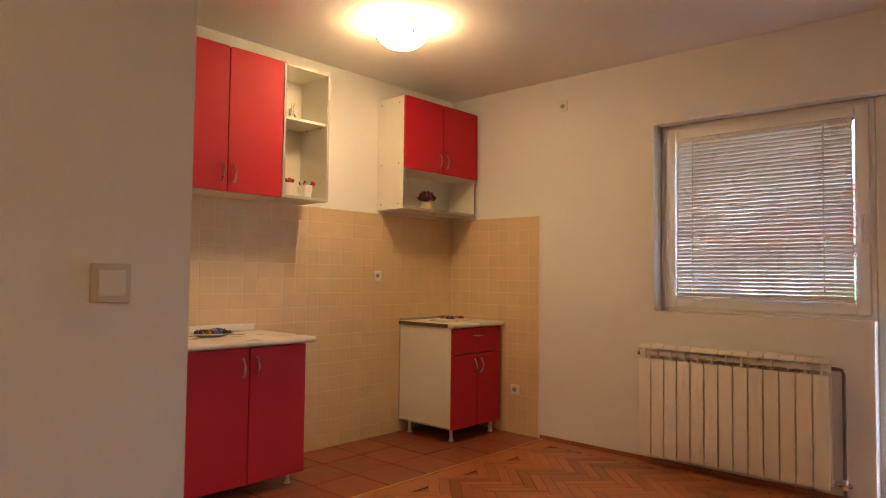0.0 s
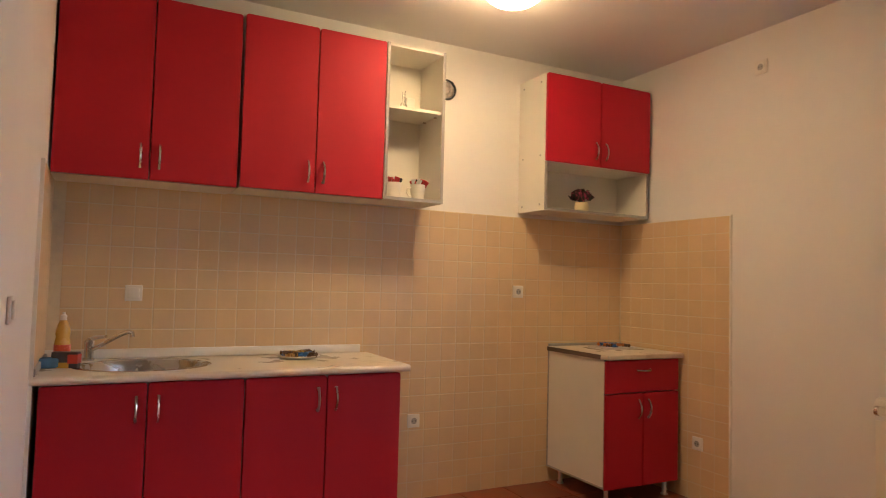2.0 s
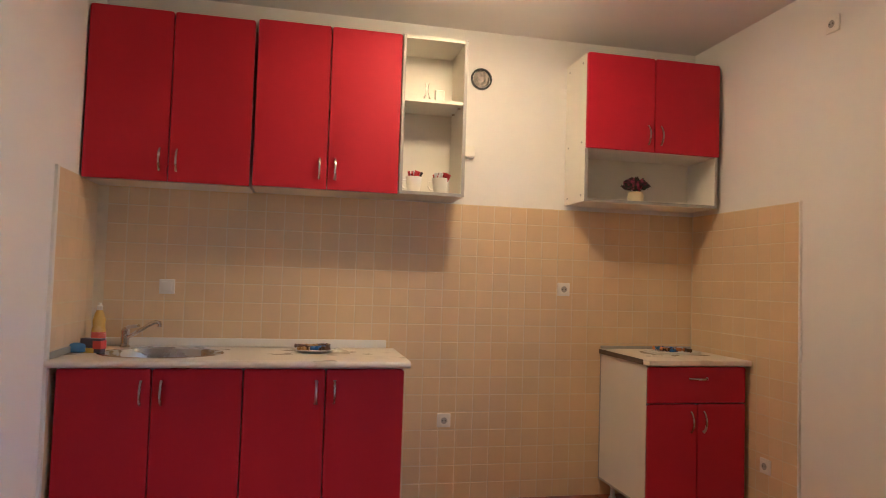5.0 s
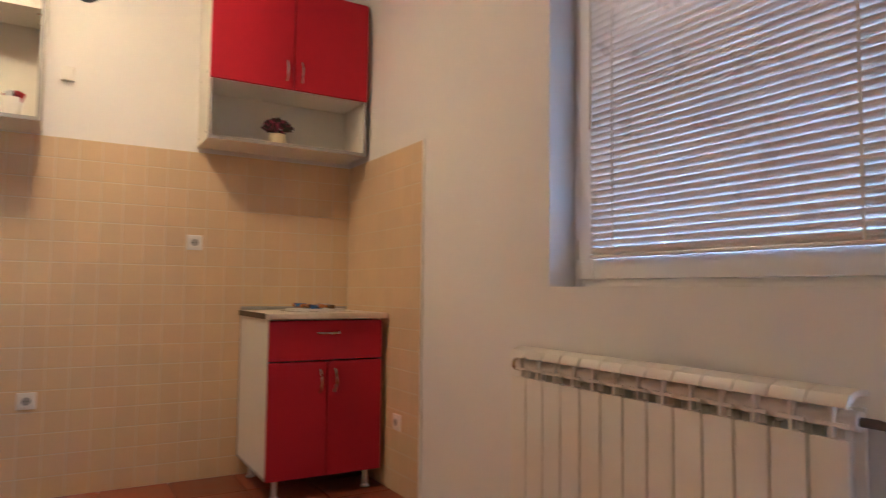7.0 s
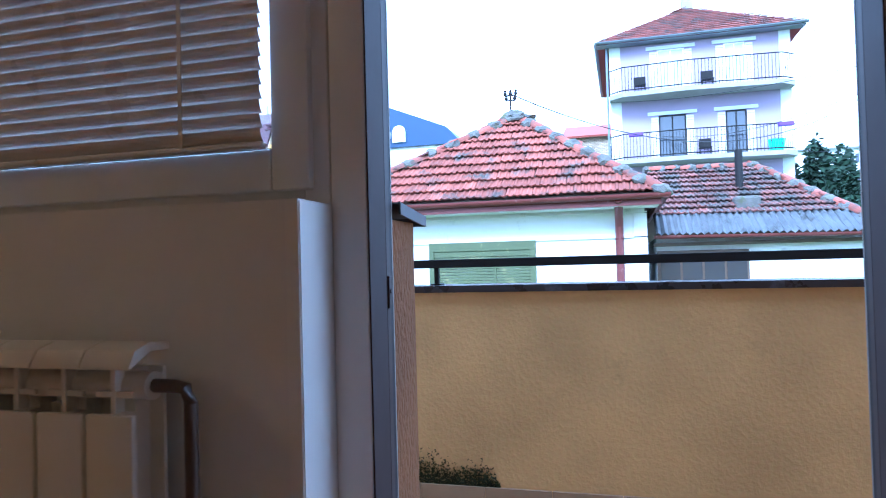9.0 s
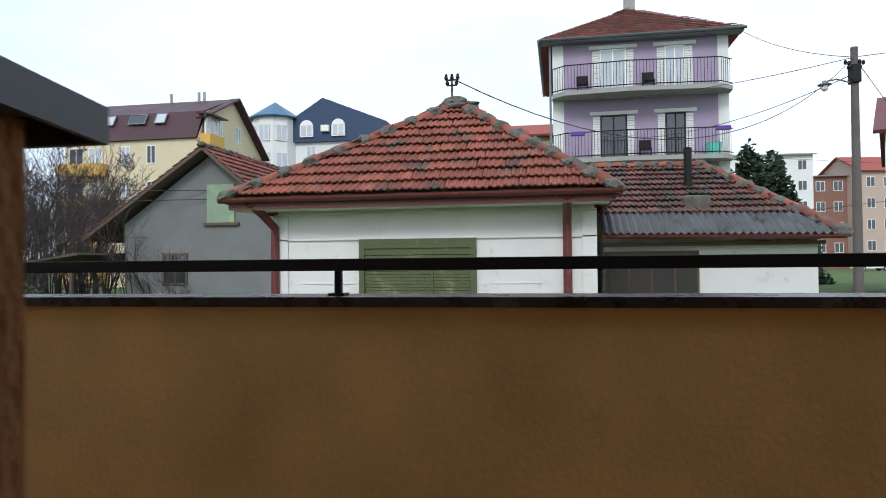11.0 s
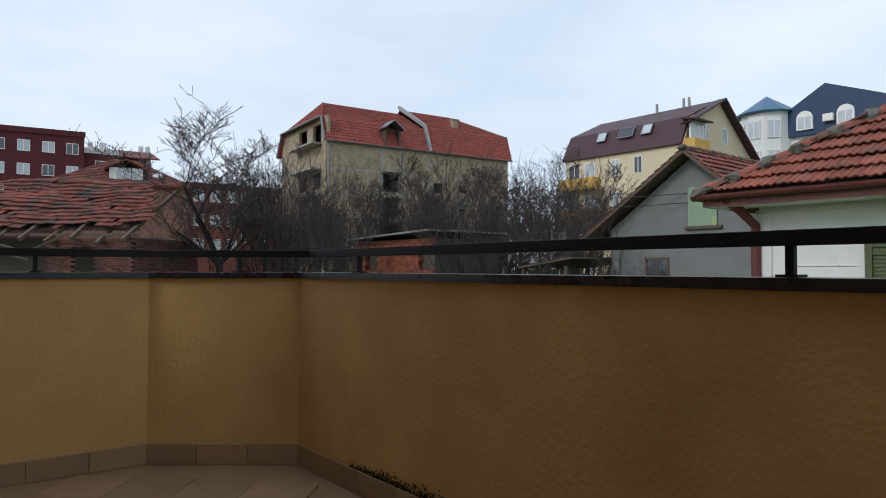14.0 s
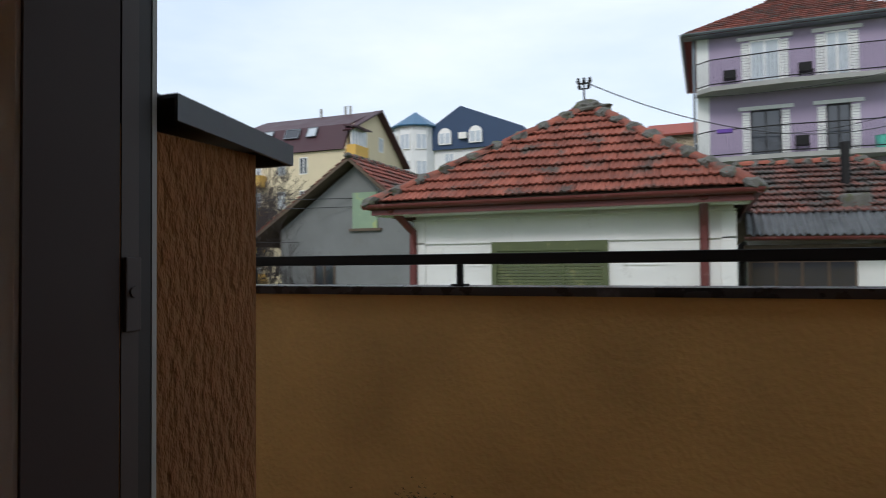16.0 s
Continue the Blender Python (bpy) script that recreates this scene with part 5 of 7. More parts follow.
def mansard(parent, length, width, ez, z1, z2, inset, over, material, hip0=0.0, hip1=0.0):
    """A roof broken in two slopes on both long sides, its ends clipped by hip lengths."""
    bm = bmesh.new()
    def sect(x, t=0.0):
        return [(x, -over, ez), (x, inset, z1), (x + t, width / 2, z2), (x, width - inset, z1), (x, width + over, ez)]
    a = [bm.verts.new(p) for p in sect(-over, hip0)]
    b = [bm.verts.new(p) for p in sect(length + over, -hip1)]
    for i in range(4):
        bm.faces.new((a[i], a[i + 1], b[i + 1], b[i]))
    bm.faces.new(a[::-1])
    bm.faces.new(b)
    bm.faces.new((a[0], b[0], b[4], a[4]))
    return part("roof", bm, material, parent)


yb = thing("house", (46.9, 35.4, GZ), "cream apartment block with ochre balconies and maroon mansard roof", "house", "neighbouring houses", rz=-90)
YE = 10.55 + Z
bm = bmesh.new()
bx(bm, 0, 11.6, 0, 11, 0, YE)
part("wall", bm, M["yellow"], yb)
gp = [(0.0, YE), (1.2, YE + 2.3), (5.5, YE + 4.2), (9.8, YE + 2.3), (11.0, YE)]
for x0, x1 in ((0.0, 0.25), (11.35, 11.62)):
    bm = bmesh.new()
    f0 = [bm.verts.new((x0, y, z)) for y, z in gp]
    f1 = [bm.verts.new((x1, y, z)) for y, z in gp]
    bm.faces.new(f0)
    bm.faces.new(f1[::-1])
    for i in range(5):
        bm.faces.new((f0[i], f0[(i + 1) % 5], f1[(i + 1) % 5], f1[i]))
    part("gable", bm, M["yellow"], yb)
yroof = mansard(yb, 11.3, 11, YE + 0.02, YE + 2.35, YE + 4.3, 1.0, 0.25, M["maroon"])
yroof.location = (0, 0, 0)
for x, g in ((3.6, M["paleglass"]), (6.1, M["darkglass"]), (8.1, M["paleglass"])):
    m = Matrix.Translation((x, 0.28, YE + 1.35)) @ Matrix.Rotation(radians(-28), 4, "X")
    window_unit(yroof, "skylight", m, 0.95 if x != 6.1 else 1.5, 1.0, g, M["sill"], 0)
for x in (6.0, 8.6, 9.1):
    bm = bmesh.new()
    cyl(bm, (x, 5.3, YE + 4.1), (x, 5.3, YE + 5.0), 0.12, seg=8)
    part("vent_pipe", bm, M["concrete"], yroof)
for f in range(4):
    z = YE - 2.75 - f * 2.8
    if z < 0:
        break
    for x, w, g in ((1.0, 1.3, M["darkglass"]), (2.7, 1.2, M["paleglass"]), (5.4, 0.8, M["paleglass"]), (7.6, 0.8, M["darkglass"])):
        window_unit(yb, "window", on_wall(x, z + 0.9), w, 1.45, g)
    bm = bmesh.new()
    bx(bm, 0.0, 3.8, -1.0, 0.0, z, z + 0.12)
    bx(bm, 0.0, 3.8, -1.05, -0.95, z, z + 0.95)
    bx(bm, -0.02, 0.08, -1.0, 0.0, z + 0.12, z + 0.95)
    bx(bm, 3.72, 3.82, -1.0, 0.0, z + 0.12, z + 0.95)
    part("balcony", bm, M["ochre"], yb, "ochre balcony parapet")
for y, z, w in ((3.2, YE - 2.2, 1.0), (6.4, YE - 2.2, 0.9), (3.2, YE + 0.7, 1.0), (6.4, YE + 0.7, 0.9)):
    window_unit(yb, "window", pose(11.62, y, z, 0, 0, 90), w, 1.35, M["paleglass"])
bm = bmesh.new()
bx(bm, 11.62, 12.5, 0.2, 2.4, YE - 0.6, YE + 0.4)
by_ob = part("balcony", bm, M["ochre"], yb, "ochre balcony parapet")
window_unit(yb, "glazed_loggia", pose(12.1, 1.3, YE + 0.4, 0, 0, 90), 2.2, 1.5, M["paleglass"], None, 3)
bm = bmesh.new()
slab(bm, [(11.4, 0.0, YE + 2.1), (12.7, 0.0, YE + 1.9), (12.7, 2.7, YE + 1.9), (11.4, 2.7, YE + 2.1)], 0.12)
slab(bm, [(11.5, 5.5, YE + 4.35), (12.3, 5.5, YE + 4.35), (12.3, 11.3, YE - 0.1), (11.5, 11.3, YE - 0.1)], 0.14)
slab(bm, [(11.5, 5.5, YE + 4.35), (12.3, 5.5, YE + 4.35), (12.3, -0.2, YE + 1.6), (11.5, -0.2, YE + 1.6)], 0.14)
part("verge", bm, M["maroon"], yroof)

# ---- turret house with the blue roof ----
tb = thing("house", (68, 25.0, GZ), "pale house with a round turret and dark blue roof", "house", "neighbouring houses", rz=-90)
TZ = 13.9 + Z
bm = bmesh.new()
bx(bm, 0, 12, 0.5, 11, 0, TZ)
part("wall", bm, M["pale"], tb)
bm = bmesh.new()
gp = [(-0.4, TZ), (0.0, TZ + 2.6), (3.5, TZ + 4.75), (10.6, TZ + 1.9), (12.4, TZ)]
f0 = [bm.verts.new((x, 0.1, z)) for x, z in gp]
f1 = [bm.verts.new((x, 11, z)) for x, z in gp]
bm.faces.new(f0)
bm.faces.new(f1[::-1])
for i in range(5):
    bm.faces.new((f0[i], f0[(i + 1) % 5], f1[(i + 1) % 5], f1[i]))
troof = part("roof", bm, M["blueroof"], tb)
for x in (1.7, 5.3):
    bm = bmesh.new()
    arch = [(-0.75, 0), (0.75, 0)] + [(0.75 * math.cos(a), 1.1 + 0.75 * math.sin(a)) for a in [math.pi * k / 10 for k in range(11)]]
    for sc, y, mt in ((1.0, -0.12, None),):
        lo = [bm.verts.new((x + px, y, TZ + 0.5 + pz)) for px, pz in arch]
        hi = [bm.verts.new((x + px, y + 0.3, TZ + 0.5 + pz)) for px, pz in arch]
        bm.faces.new(lo)
        for i in range(len(arch)):
            j = (i + 1) % len(arch)
            bm.faces.new((lo[i], lo[j], hi[j], hi[i]))
    aw = part("arched_window", bm, M["pvc"], tb, "white arched window")
    for dx in (-0.33, 0.33):
        bm = bmesh.new()
        bx(bm, x + dx - 0.26, x + dx + 0.26, -0.15, -0.125, TZ + 0.62, TZ + 1.75)
        part("pane", bm, M["paleglass"], aw)
bm = bmesh.new()
bx(bm, 3.4, 4.3, -0.35, 0.1, TZ + 1.0, TZ + 1.7, 0.03)
part("air_conditioner", bm, M["plastic"], tb)
for z in (TZ - 2.0, TZ - 4.8):
    for x in (2.0, 5.5, 8.5):
        window_unit(tb, "window", on_wall(x, z, 0.5), 1.1, 1.6, M["paleglass"])
bm = bmesh.new()
lathe(bm, [(2.45, 0), (2.45, 16.6 + Z)], (-2.2, 0.6, 0), 10)
part("turret", bm, M["pale"], tb, "round pale turret")
bm = bmesh.new()
lathe(bm, [(2.9, 16.5 + Z), (2.95, 16.62 + Z), (0.03, 18.55 + Z)], (-2.2, 0.6, 0), 10)
part("turret_roof", bm, mat("light_blue_sheet_roof", (0.045, 0.13, 0.23), 0.4, 0.1, 1, 10, 0.1), tb, "blue conical turret roof")
for ang in (-140, -95, -50):
    a = radians(ang)
    for z in (13.9 + Z, 10.9 + Z, 7.9 + Z):
        m = Matrix.Translation((-2.2 + 2.42 * math.cos(a), 0.6 + 2.42 * math.sin(a), z)) @ Matrix.Rotation(a + math.pi / 2, 4, "Z")
        window_unit(tb, "window", m, 1.25, 1.75, M["paleglass"], None, 1)

# ---- unfinished brick house ----
bh = thing("house", (38.6, 64.2, GZ), "unfinished yellow brick house with a new red mansard roof", "house", "neighbouring houses", rz=-6)
BE = 15.9 + Z
BL, BW = 27.0, 15.3


def wall_with_holes(bm, length, z1, holes, m, th=0.35):
    """A wall along local x with rectangular holes (x0, x1, z0, z1) through it, as a grid of blocks."""
    xs = sorted({0.0, length, *[h[0] for h in holes], *[h[1] for h in holes]})
    zs = sorted({0.0, z1, *[h[2] for h in holes], *[h[3] for h in holes]})
    vs = {}
    def v(i, k, y):
        if (i, k, y) not in vs:
            vs[i, k, y] = bm.verts.new(m @ Vector((xs[i], y, zs[k])))
        return vs[i, k, y]
    def solid(i, k):
        if not (0 <= i < len(xs) - 1 and 0 <= k < len(zs) - 1):
            return False
        cx, cz = (xs[i] + xs[i + 1]) / 2, (zs[k] + zs[k + 1]) / 2
        return not any(h[0] < cx < h[1] and h[2] < cz < h[3] for h in holes)
    for i in range(len(xs) - 1):
        for k in range(len(zs) - 1):
            if not solid(i, k):
                continue
            bm.faces.new((v(i, k, 0), v(i + 1, k, 0), v(i + 1, k + 1, 0), v(i, k + 1, 0)))
            bm.faces.new((v(i, k, th), v(i, k + 1, th), v(i + 1, k + 1, th), v(i + 1, k, th)))
            for di, dk, a, b in ((-1, 0, (i, k), (i, k + 1)), (1, 0, (i + 1, k), (i + 1, k + 1)), (0, -1, (i, k), (i + 1, k)), (0, 1, (i, k + 1), (i + 1, k + 1))):
                if not solid(i + di, k + dk):
                    bm.faces.new((v(*a, 0), v(*b, 0), v(*b, th), v(*a, th)))


FLH = 3.05
side_holes, gable_holes = [], []
for f in range(5):
    z = BE - 0.1 - FLH * f
    if z - 2.3 < 0.3:
        break
    if f:
        side_holes += [(7.4, 9.6, z - 2.4, z - 0.2), (14.8, 16.2, z - 2.1, z - 0.8), (18.8, 19.8, z - 1.9, z - 0.9), (22.4, 23.4, z - 1.9, z - 0.9)]
    gable_holes += [(1.9, 4.4, z - 2.3 + 2.4, z - 0.2 + 2.6) if f == 0 else (1.9, 4.4, z - 2.3, z - 0.4), (6.3, 9.0, z - 2.3 + 2.4, z - 0.2 + 2.6) if f == 0 else (6.3, 9.0, z - 2.3, z - 0.4)]
bm = bmesh.new()
wall_with_holes(bm, BL, BE, side_holes, Matrix.Identity(4))
part("wall", bm, M["brickwall"], bh)
bm = bmesh.new()
wall_with_holes(bm, BW, BE + 3.0, gable_holes, Matrix.Rotation(radians(90), 4, "Z") @ Matrix.Scale(-1, 4, (0, 1, 0)))
part("gable_wall", bm, M["brickwall"], bh)
bm = bmesh.new()
bx(bm, 0, BL, BW - 0.3, BW, 0, BE)
bx(bm, BL - 0.3, BL, 0.35, BW - 0.3, 0, BE)
part("rear_wall", bm, M["brickwall"], bh)
for f in range(5):
    z = BE - FLH * f
    if z < 0:
        break
    bm = bmesh.new()
    bx(bm, 0.36, BL - 0.31, 0.36, BW - 0.31, z - 0.2, z)
    bx(bm, -1.3, -0.001, 1.6, 9.6, z - 0.22, z - 0.02)
    part("floor_slab", bm, M["concrete"], bh)
    bm = bmesh.new()
    bx(bm, 0.0, BL, -0.015, 0.0, z - 0.25, z - 0.05)
    if f:
        bx(bm, 7.0, 10.0, -1.1, -0.015, z - 0.2, z - 0.03)
    part("ring_beam", bm, M["concrete"], bh)
    # Partitions take the dark interior colour so the openings look unlit.
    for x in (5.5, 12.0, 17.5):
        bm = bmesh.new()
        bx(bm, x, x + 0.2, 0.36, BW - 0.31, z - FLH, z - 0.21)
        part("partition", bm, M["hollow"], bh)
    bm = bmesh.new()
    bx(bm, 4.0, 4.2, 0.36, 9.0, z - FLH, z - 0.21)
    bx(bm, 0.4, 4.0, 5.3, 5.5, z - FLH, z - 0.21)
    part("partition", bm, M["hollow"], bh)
# Dark screen added behind the attic openings so no sky shows through.
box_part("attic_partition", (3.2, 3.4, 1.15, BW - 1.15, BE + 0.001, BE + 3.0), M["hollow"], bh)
for x in (0.0, 7.1, 9.7, 13.9):
    bm = bmesh.new()
    bx(bm, x, x + 0.25, -0.03, 0.0, 0, BE)
    part("pilaster", bm, M["concrete"], bh)
bm = bmesh.new()
S0, S1, S2 = (-0.35, BE - 0.05), (1.0, BE + 2.9), (BW / 2, BE + 6.3)


def brick_roof(x0, x1, hip, lift, tail=0.0):
    quads = []
    quads.append(((x0, S0[0], S0[1]), (x1, S0[0], S0[1]), (x0 + 0.2, S1[0], S1[1] + lift), (x1, S1[0], S1[1] + lift)))
    quads.append(((x0 + 0.2, S1[0], S1[1] + lift), (x1, S1[0], S1[1] + lift), (x0 + hip, S2[0], S2[1] + lift), (x1 - tail, S2[0], S2[1] + lift)))
    quads.append(((x1, BW - S1[0], S1[1] + lift), (x0 + 0.2, BW - S1[0], S1[1] + lift), (x1 - tail, S2[0], S2[1] + lift), (x0 + hip, S2[0], S2[1] + lift)))
    if hip:
        quads.append(((x0 + 0.2, BW - S1[0], S1[1]), (x0 + 0.2, S1[0], S1[1]), (x0 + hip, S2[0], S2[1]), (x0 + hip, S2[0], S2[1])))
    if tail:
        quads.append(((x1, S1[0], S1[1] + lift), (x1, BW - S1[0], S1[1] + lift), (x1 - tail, S2[0], S2[1] + lift), (x1 - tail, S2[0], S2[1] + lift)))
    return quads


Q = brick_roof(-0.6, 14.0, 3.2, 0.0) + brick_roof(14.0, BL + 0.4, 0.0, 0.55, 5.0)
REAR = [[(x1, BW - S0[0], S0[1]), (x0, BW - S0[0], S0[1]), (x0 + 0.2, BW - S1[0], S1[1] + lf), (x1, BW - S1[0], S1[1] + lf)] for x0, x1, lf in ((-0.6, 14.0, 0.0), (14.0, BL + 0.4, 0.55))]
shell(bm, [[a, b, d, c] for a, b, c, d in Q] + REAR, 0.12)
hroof = part("roof", bm, M["clay_new"], bh)
TILE_B = tile_mesh("roof_tile_new", M["clay_new"], 0.42, 0.5, 0.03)
tiles_joined(hroof, "roof_tiles", TILE_B, M["clay_new"], Q[:2] + [Q[3]] + Q[4:6] + [Q[7]], 0.42, 0.42)
bm = bmesh.new()
for a, b in (((13.9, S0[0] - 0.1, S0[1]), (13.9, S1[0] - 0.1, S1[1] + 0.45)), ((13.9, S1[0] - 0.1, S1[1] + 0.45), (13.9, S2[0], S2[1] + 0.85))):
    a, b = Vector(a), Vector(b)
    m = Matrix.Translation(a) @ (b - a).to_track_quat("Y", "Z").to_matrix().to_4x4()
    bx(bm, -0.15, 0.15, -0.1, (b - a).length + 0.1, -0.1, 0.35, 0, m)
part("fire_wall", bm, mat("galvanised_flashing", (0.33, 0.34, 0.35), 0.5, 0.2, 3, 30, 0.1, metal=0.3), hroof, "galvanised sheet on the fire wall")
bm = bmesh.new()
tube(bm, [(-0.6, -0.42, S0[1]), (-0.4, 0.95, S1[1] + 0.1)], 0.14, 8)
tube(bm, [(-0.6, BW + 0.42, S0[1]), (-0.4, BW - 0.95, S1[1] + 0.1)], 0.14, 8)
tube(bm, [(-0.6, 0.95, S1[1] + 0.02), (-0.6, BW - 0.95, S1[1] + 0.02)], 0.14, 8)
gutter(bm, (-0.7, -0.42, S0[1]), (BL + 0.5, -0.42, S0[1]), 0.12)
part("gutter", bm, M["sill"], bh, "pale grey gutters and verge flashing")
# Dormer sides and back are coloured dark for its unlit inside.
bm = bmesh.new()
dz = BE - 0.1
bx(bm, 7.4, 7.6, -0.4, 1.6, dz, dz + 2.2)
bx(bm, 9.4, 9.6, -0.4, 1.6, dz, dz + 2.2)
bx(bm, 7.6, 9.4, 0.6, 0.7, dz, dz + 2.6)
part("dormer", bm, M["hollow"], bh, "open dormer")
bm = bmesh.new()
slab(bm, [(8.5, -0.9, dz + 3.4), (8.5, 2.2, dz + 3.4), (7.0, 2.2, dz + 2.3), (7.0, -0.9, dz + 2.3)], 0.12)
slab(bm, [(8.5, -0.9, dz + 3.4), (8.5, 2.2, dz + 3.4), (10.0, 2.2, dz + 2.3), (10.0, -0.9, dz + 2.3)], 0.12)
part("dormer_roof", bm, M["sill"], bh)
window_unit(hroof, "skylight", Matrix.Translation((18.6, 0.35, BE + 1.7)) @ Matrix.Rotation(radians(-22), 4, "X"), 0.9, 1.2, M["paleglass"], M["sill"], 0)
bm = bmesh.new()
bx(bm, 19.3, 20.1, 2.2, 3.0, BE + 2.5, BE + 5.2)
bx(bm, 19.2, 20.2, 2.1, 3.1, BE + 5.2, BE + 5.35)
part("chimney", bm, M["brickwall"], bh)


# ---- low brick shed, ruin and far roofs ----
def block_wall(parent, name, x0, x1, z0, z1, m, w=0.26, h=0.2, gap=0.015, skip=None, material=None):
    """Courses of separate hollow blocks in running bond, joined."""
    vs, fs = [], []
    rows = int((z1 - z0) / h)
    for r in range(rows):
        n = int((x1 - x0) / w)
        for k in range(n):
            xa = x0 + k * w + (w / 2 if r % 2 else 0)
            xb = min(xa + w - gap, x1)
            if skip and skip((xa + xb) / 2, z0 + r * h):
                continue
            d = random.uniform(-0.012, 0.012)
            i = len(vs)
            for x in (xa, xb):
                for y in (d, 0.2 + d):
                    for z in (z0 + r * h, z0 + (r + 1) * h - gap):
                        vs.append(tuple(m @ Vector((x, y, z))))
            fs += [(i, i + 1, i + 3, i + 2), (i + 4, i + 6, i + 7, i + 5), (i, i + 4, i + 5, i + 1), (i + 2, i + 3, i + 7, i + 6), (i + 1, i + 5, i + 7, i + 3), (i, i + 2, i + 6, i + 4)]
    me = bpy.data.meshes.new(name)
    me.from_pydata(vs, [], fs)
    me.materials.append(material or M["redbrick"])
    o = new(name, me)
    o.parent = parent
    return tagged(o, kind="stuff")


M["redbrick_j"] = mat("raw_red_brick_joined", (0.30, 0.085, 0.045), 0.95, 0.25, 3, 20, 0.4, rand=0.25, island=True)
sh = thing("shed", (18.0, 24.7, GZ), "unfinished red hollow-brick shed with a sheet roof", "shed", rz=-90)
I4 = Matrix.Identity(4)
block_wall(sh, "bricks", 0, 6.3, 0, 3.25, I4, skip=lambda x, z: (1.0 < x < 2.0 or 5.2 < x < 6.6) and 1.6 < z < 2.7, material=M["redbrick_j"])
block_wall(sh, "bricks", 0, 4.0, 0, 3.25, Matrix.Rotation(radians(90), 4, "Z"), material=M["redbrick_j"])
# Dark block added inside the shed so its openings look unlit.
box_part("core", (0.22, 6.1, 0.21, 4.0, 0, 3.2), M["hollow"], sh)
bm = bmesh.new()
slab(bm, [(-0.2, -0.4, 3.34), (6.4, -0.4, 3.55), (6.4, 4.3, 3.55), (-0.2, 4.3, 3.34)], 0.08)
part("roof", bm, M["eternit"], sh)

# Darkened brick base with still darker mottling at random.
M["ruinbrick"] = mat("dark_old_brick_joined", (0.12, 0.048, 0.038), 0.95, 0.35, 3, 20, 0.4, rand=0.4, stain=(0.05, 0.045, 0.04), amount=0.25, stain_scale=2, island=True)
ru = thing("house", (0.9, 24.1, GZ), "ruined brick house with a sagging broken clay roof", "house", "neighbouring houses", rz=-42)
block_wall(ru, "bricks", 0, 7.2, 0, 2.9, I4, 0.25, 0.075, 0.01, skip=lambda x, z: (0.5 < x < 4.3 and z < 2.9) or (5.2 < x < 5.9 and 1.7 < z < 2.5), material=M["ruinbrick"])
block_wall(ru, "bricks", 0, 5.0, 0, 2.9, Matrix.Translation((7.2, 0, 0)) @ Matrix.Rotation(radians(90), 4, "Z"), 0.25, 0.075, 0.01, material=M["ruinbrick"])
# Dark block behind the ruin's gaps, coloured as shade.
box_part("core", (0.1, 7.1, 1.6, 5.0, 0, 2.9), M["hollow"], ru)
rroof = box_part("wall_plate", (0.0, 7.2, 0.02, 0.16, 2.9, 3.0), M["timber"], ru, "weathered timber wall plate")
for k in range(9):
    bm = bmesh.new()
    bx(bm, -0.05, 0.05, 0, 4.1, -0.06, 0.06, 0, Matrix.Translation((0.2 + k * 0.85, -0.35, 2.75 + random.uniform(-0.12, 0.06))) @ Matrix.Rotation(radians(29), 4, "X") @ Matrix.Rotation(random.uniform(-0.06, 0.06), 4, "Z"))
    part("rafter", bm, M["timber"], ru, "broken weathered rafter")
bm = bmesh.new()
slab(bm, [(0.0, 0.55, 3.16), (7.1, 0.55, 3.16), (5.6, 3.35, 4.78), (0.0, 3.35, 4.78)], 0.05)
part("boarding", bm, M["timber"], ru, "dark boarding under the tiles")
for k in range(5):
    bm = bmesh.new()
    bx(bm, -0.9, 0.9, -0.03, 0.03, -0.03, 0.03, 0, Matrix.Translation((random.uniform(1, 5), -0.3, 2.5 + random.uniform(-0.3, 0.3))) @ Matrix.Rotation(random.uniform(-0.6, 0.6), 4, "Y") @ Matrix.Rotation(0.3, 4, "X"))
    part("batten", bm, M["timber"], ru, "loose hanging batten")


def ruin_tiles():
    vs, fs = [], []
    co = [v.co.copy() for v in TILE_J.vertices]
    po = [tuple(p.vertices) for p in TILE_J.polygons]
    for r in range(15):
        for k in range(36):
            x, y = k * 0.21, r * 0.31
            edge = 0.62 + 0.75 * noise.noise(Vector((x * 0.9, 3.3, 0)))
            if y < edge or x > 8.1 - 0.5 * y:
                continue
            sag = 0.05 * math.sin(x * 1.1) + 0.08 * noise.noise(Vector((x, y, 7))) + random.uniform(-0.012, 0.02)
            if random.random() < 0.03:
                continue
            m = Matrix.Translation((x, -0.35 + y * math.cos(radians(30)), 2.86 + y * math.sin(radians(30)) + sag)) @ Matrix.Rotation(radians(30), 4, "X") @ Matrix.Rotation(random.uniform(-0.05, 0.05), 4, "Z")
            i = len(vs)
            vs.extend(tuple(m @ c) for c in co)
            fs.extend(tuple(i + j for j in p) for p in po)
    me = bpy.data.meshes.new("roof_tiles")
    me.from_pydata(vs, [], fs)
    me.materials.append(M["clay_far"])
    o = new("roof_tiles", me)
    o.parent = rroof
    tagged(o, kind="stuff")


ruin_tiles()


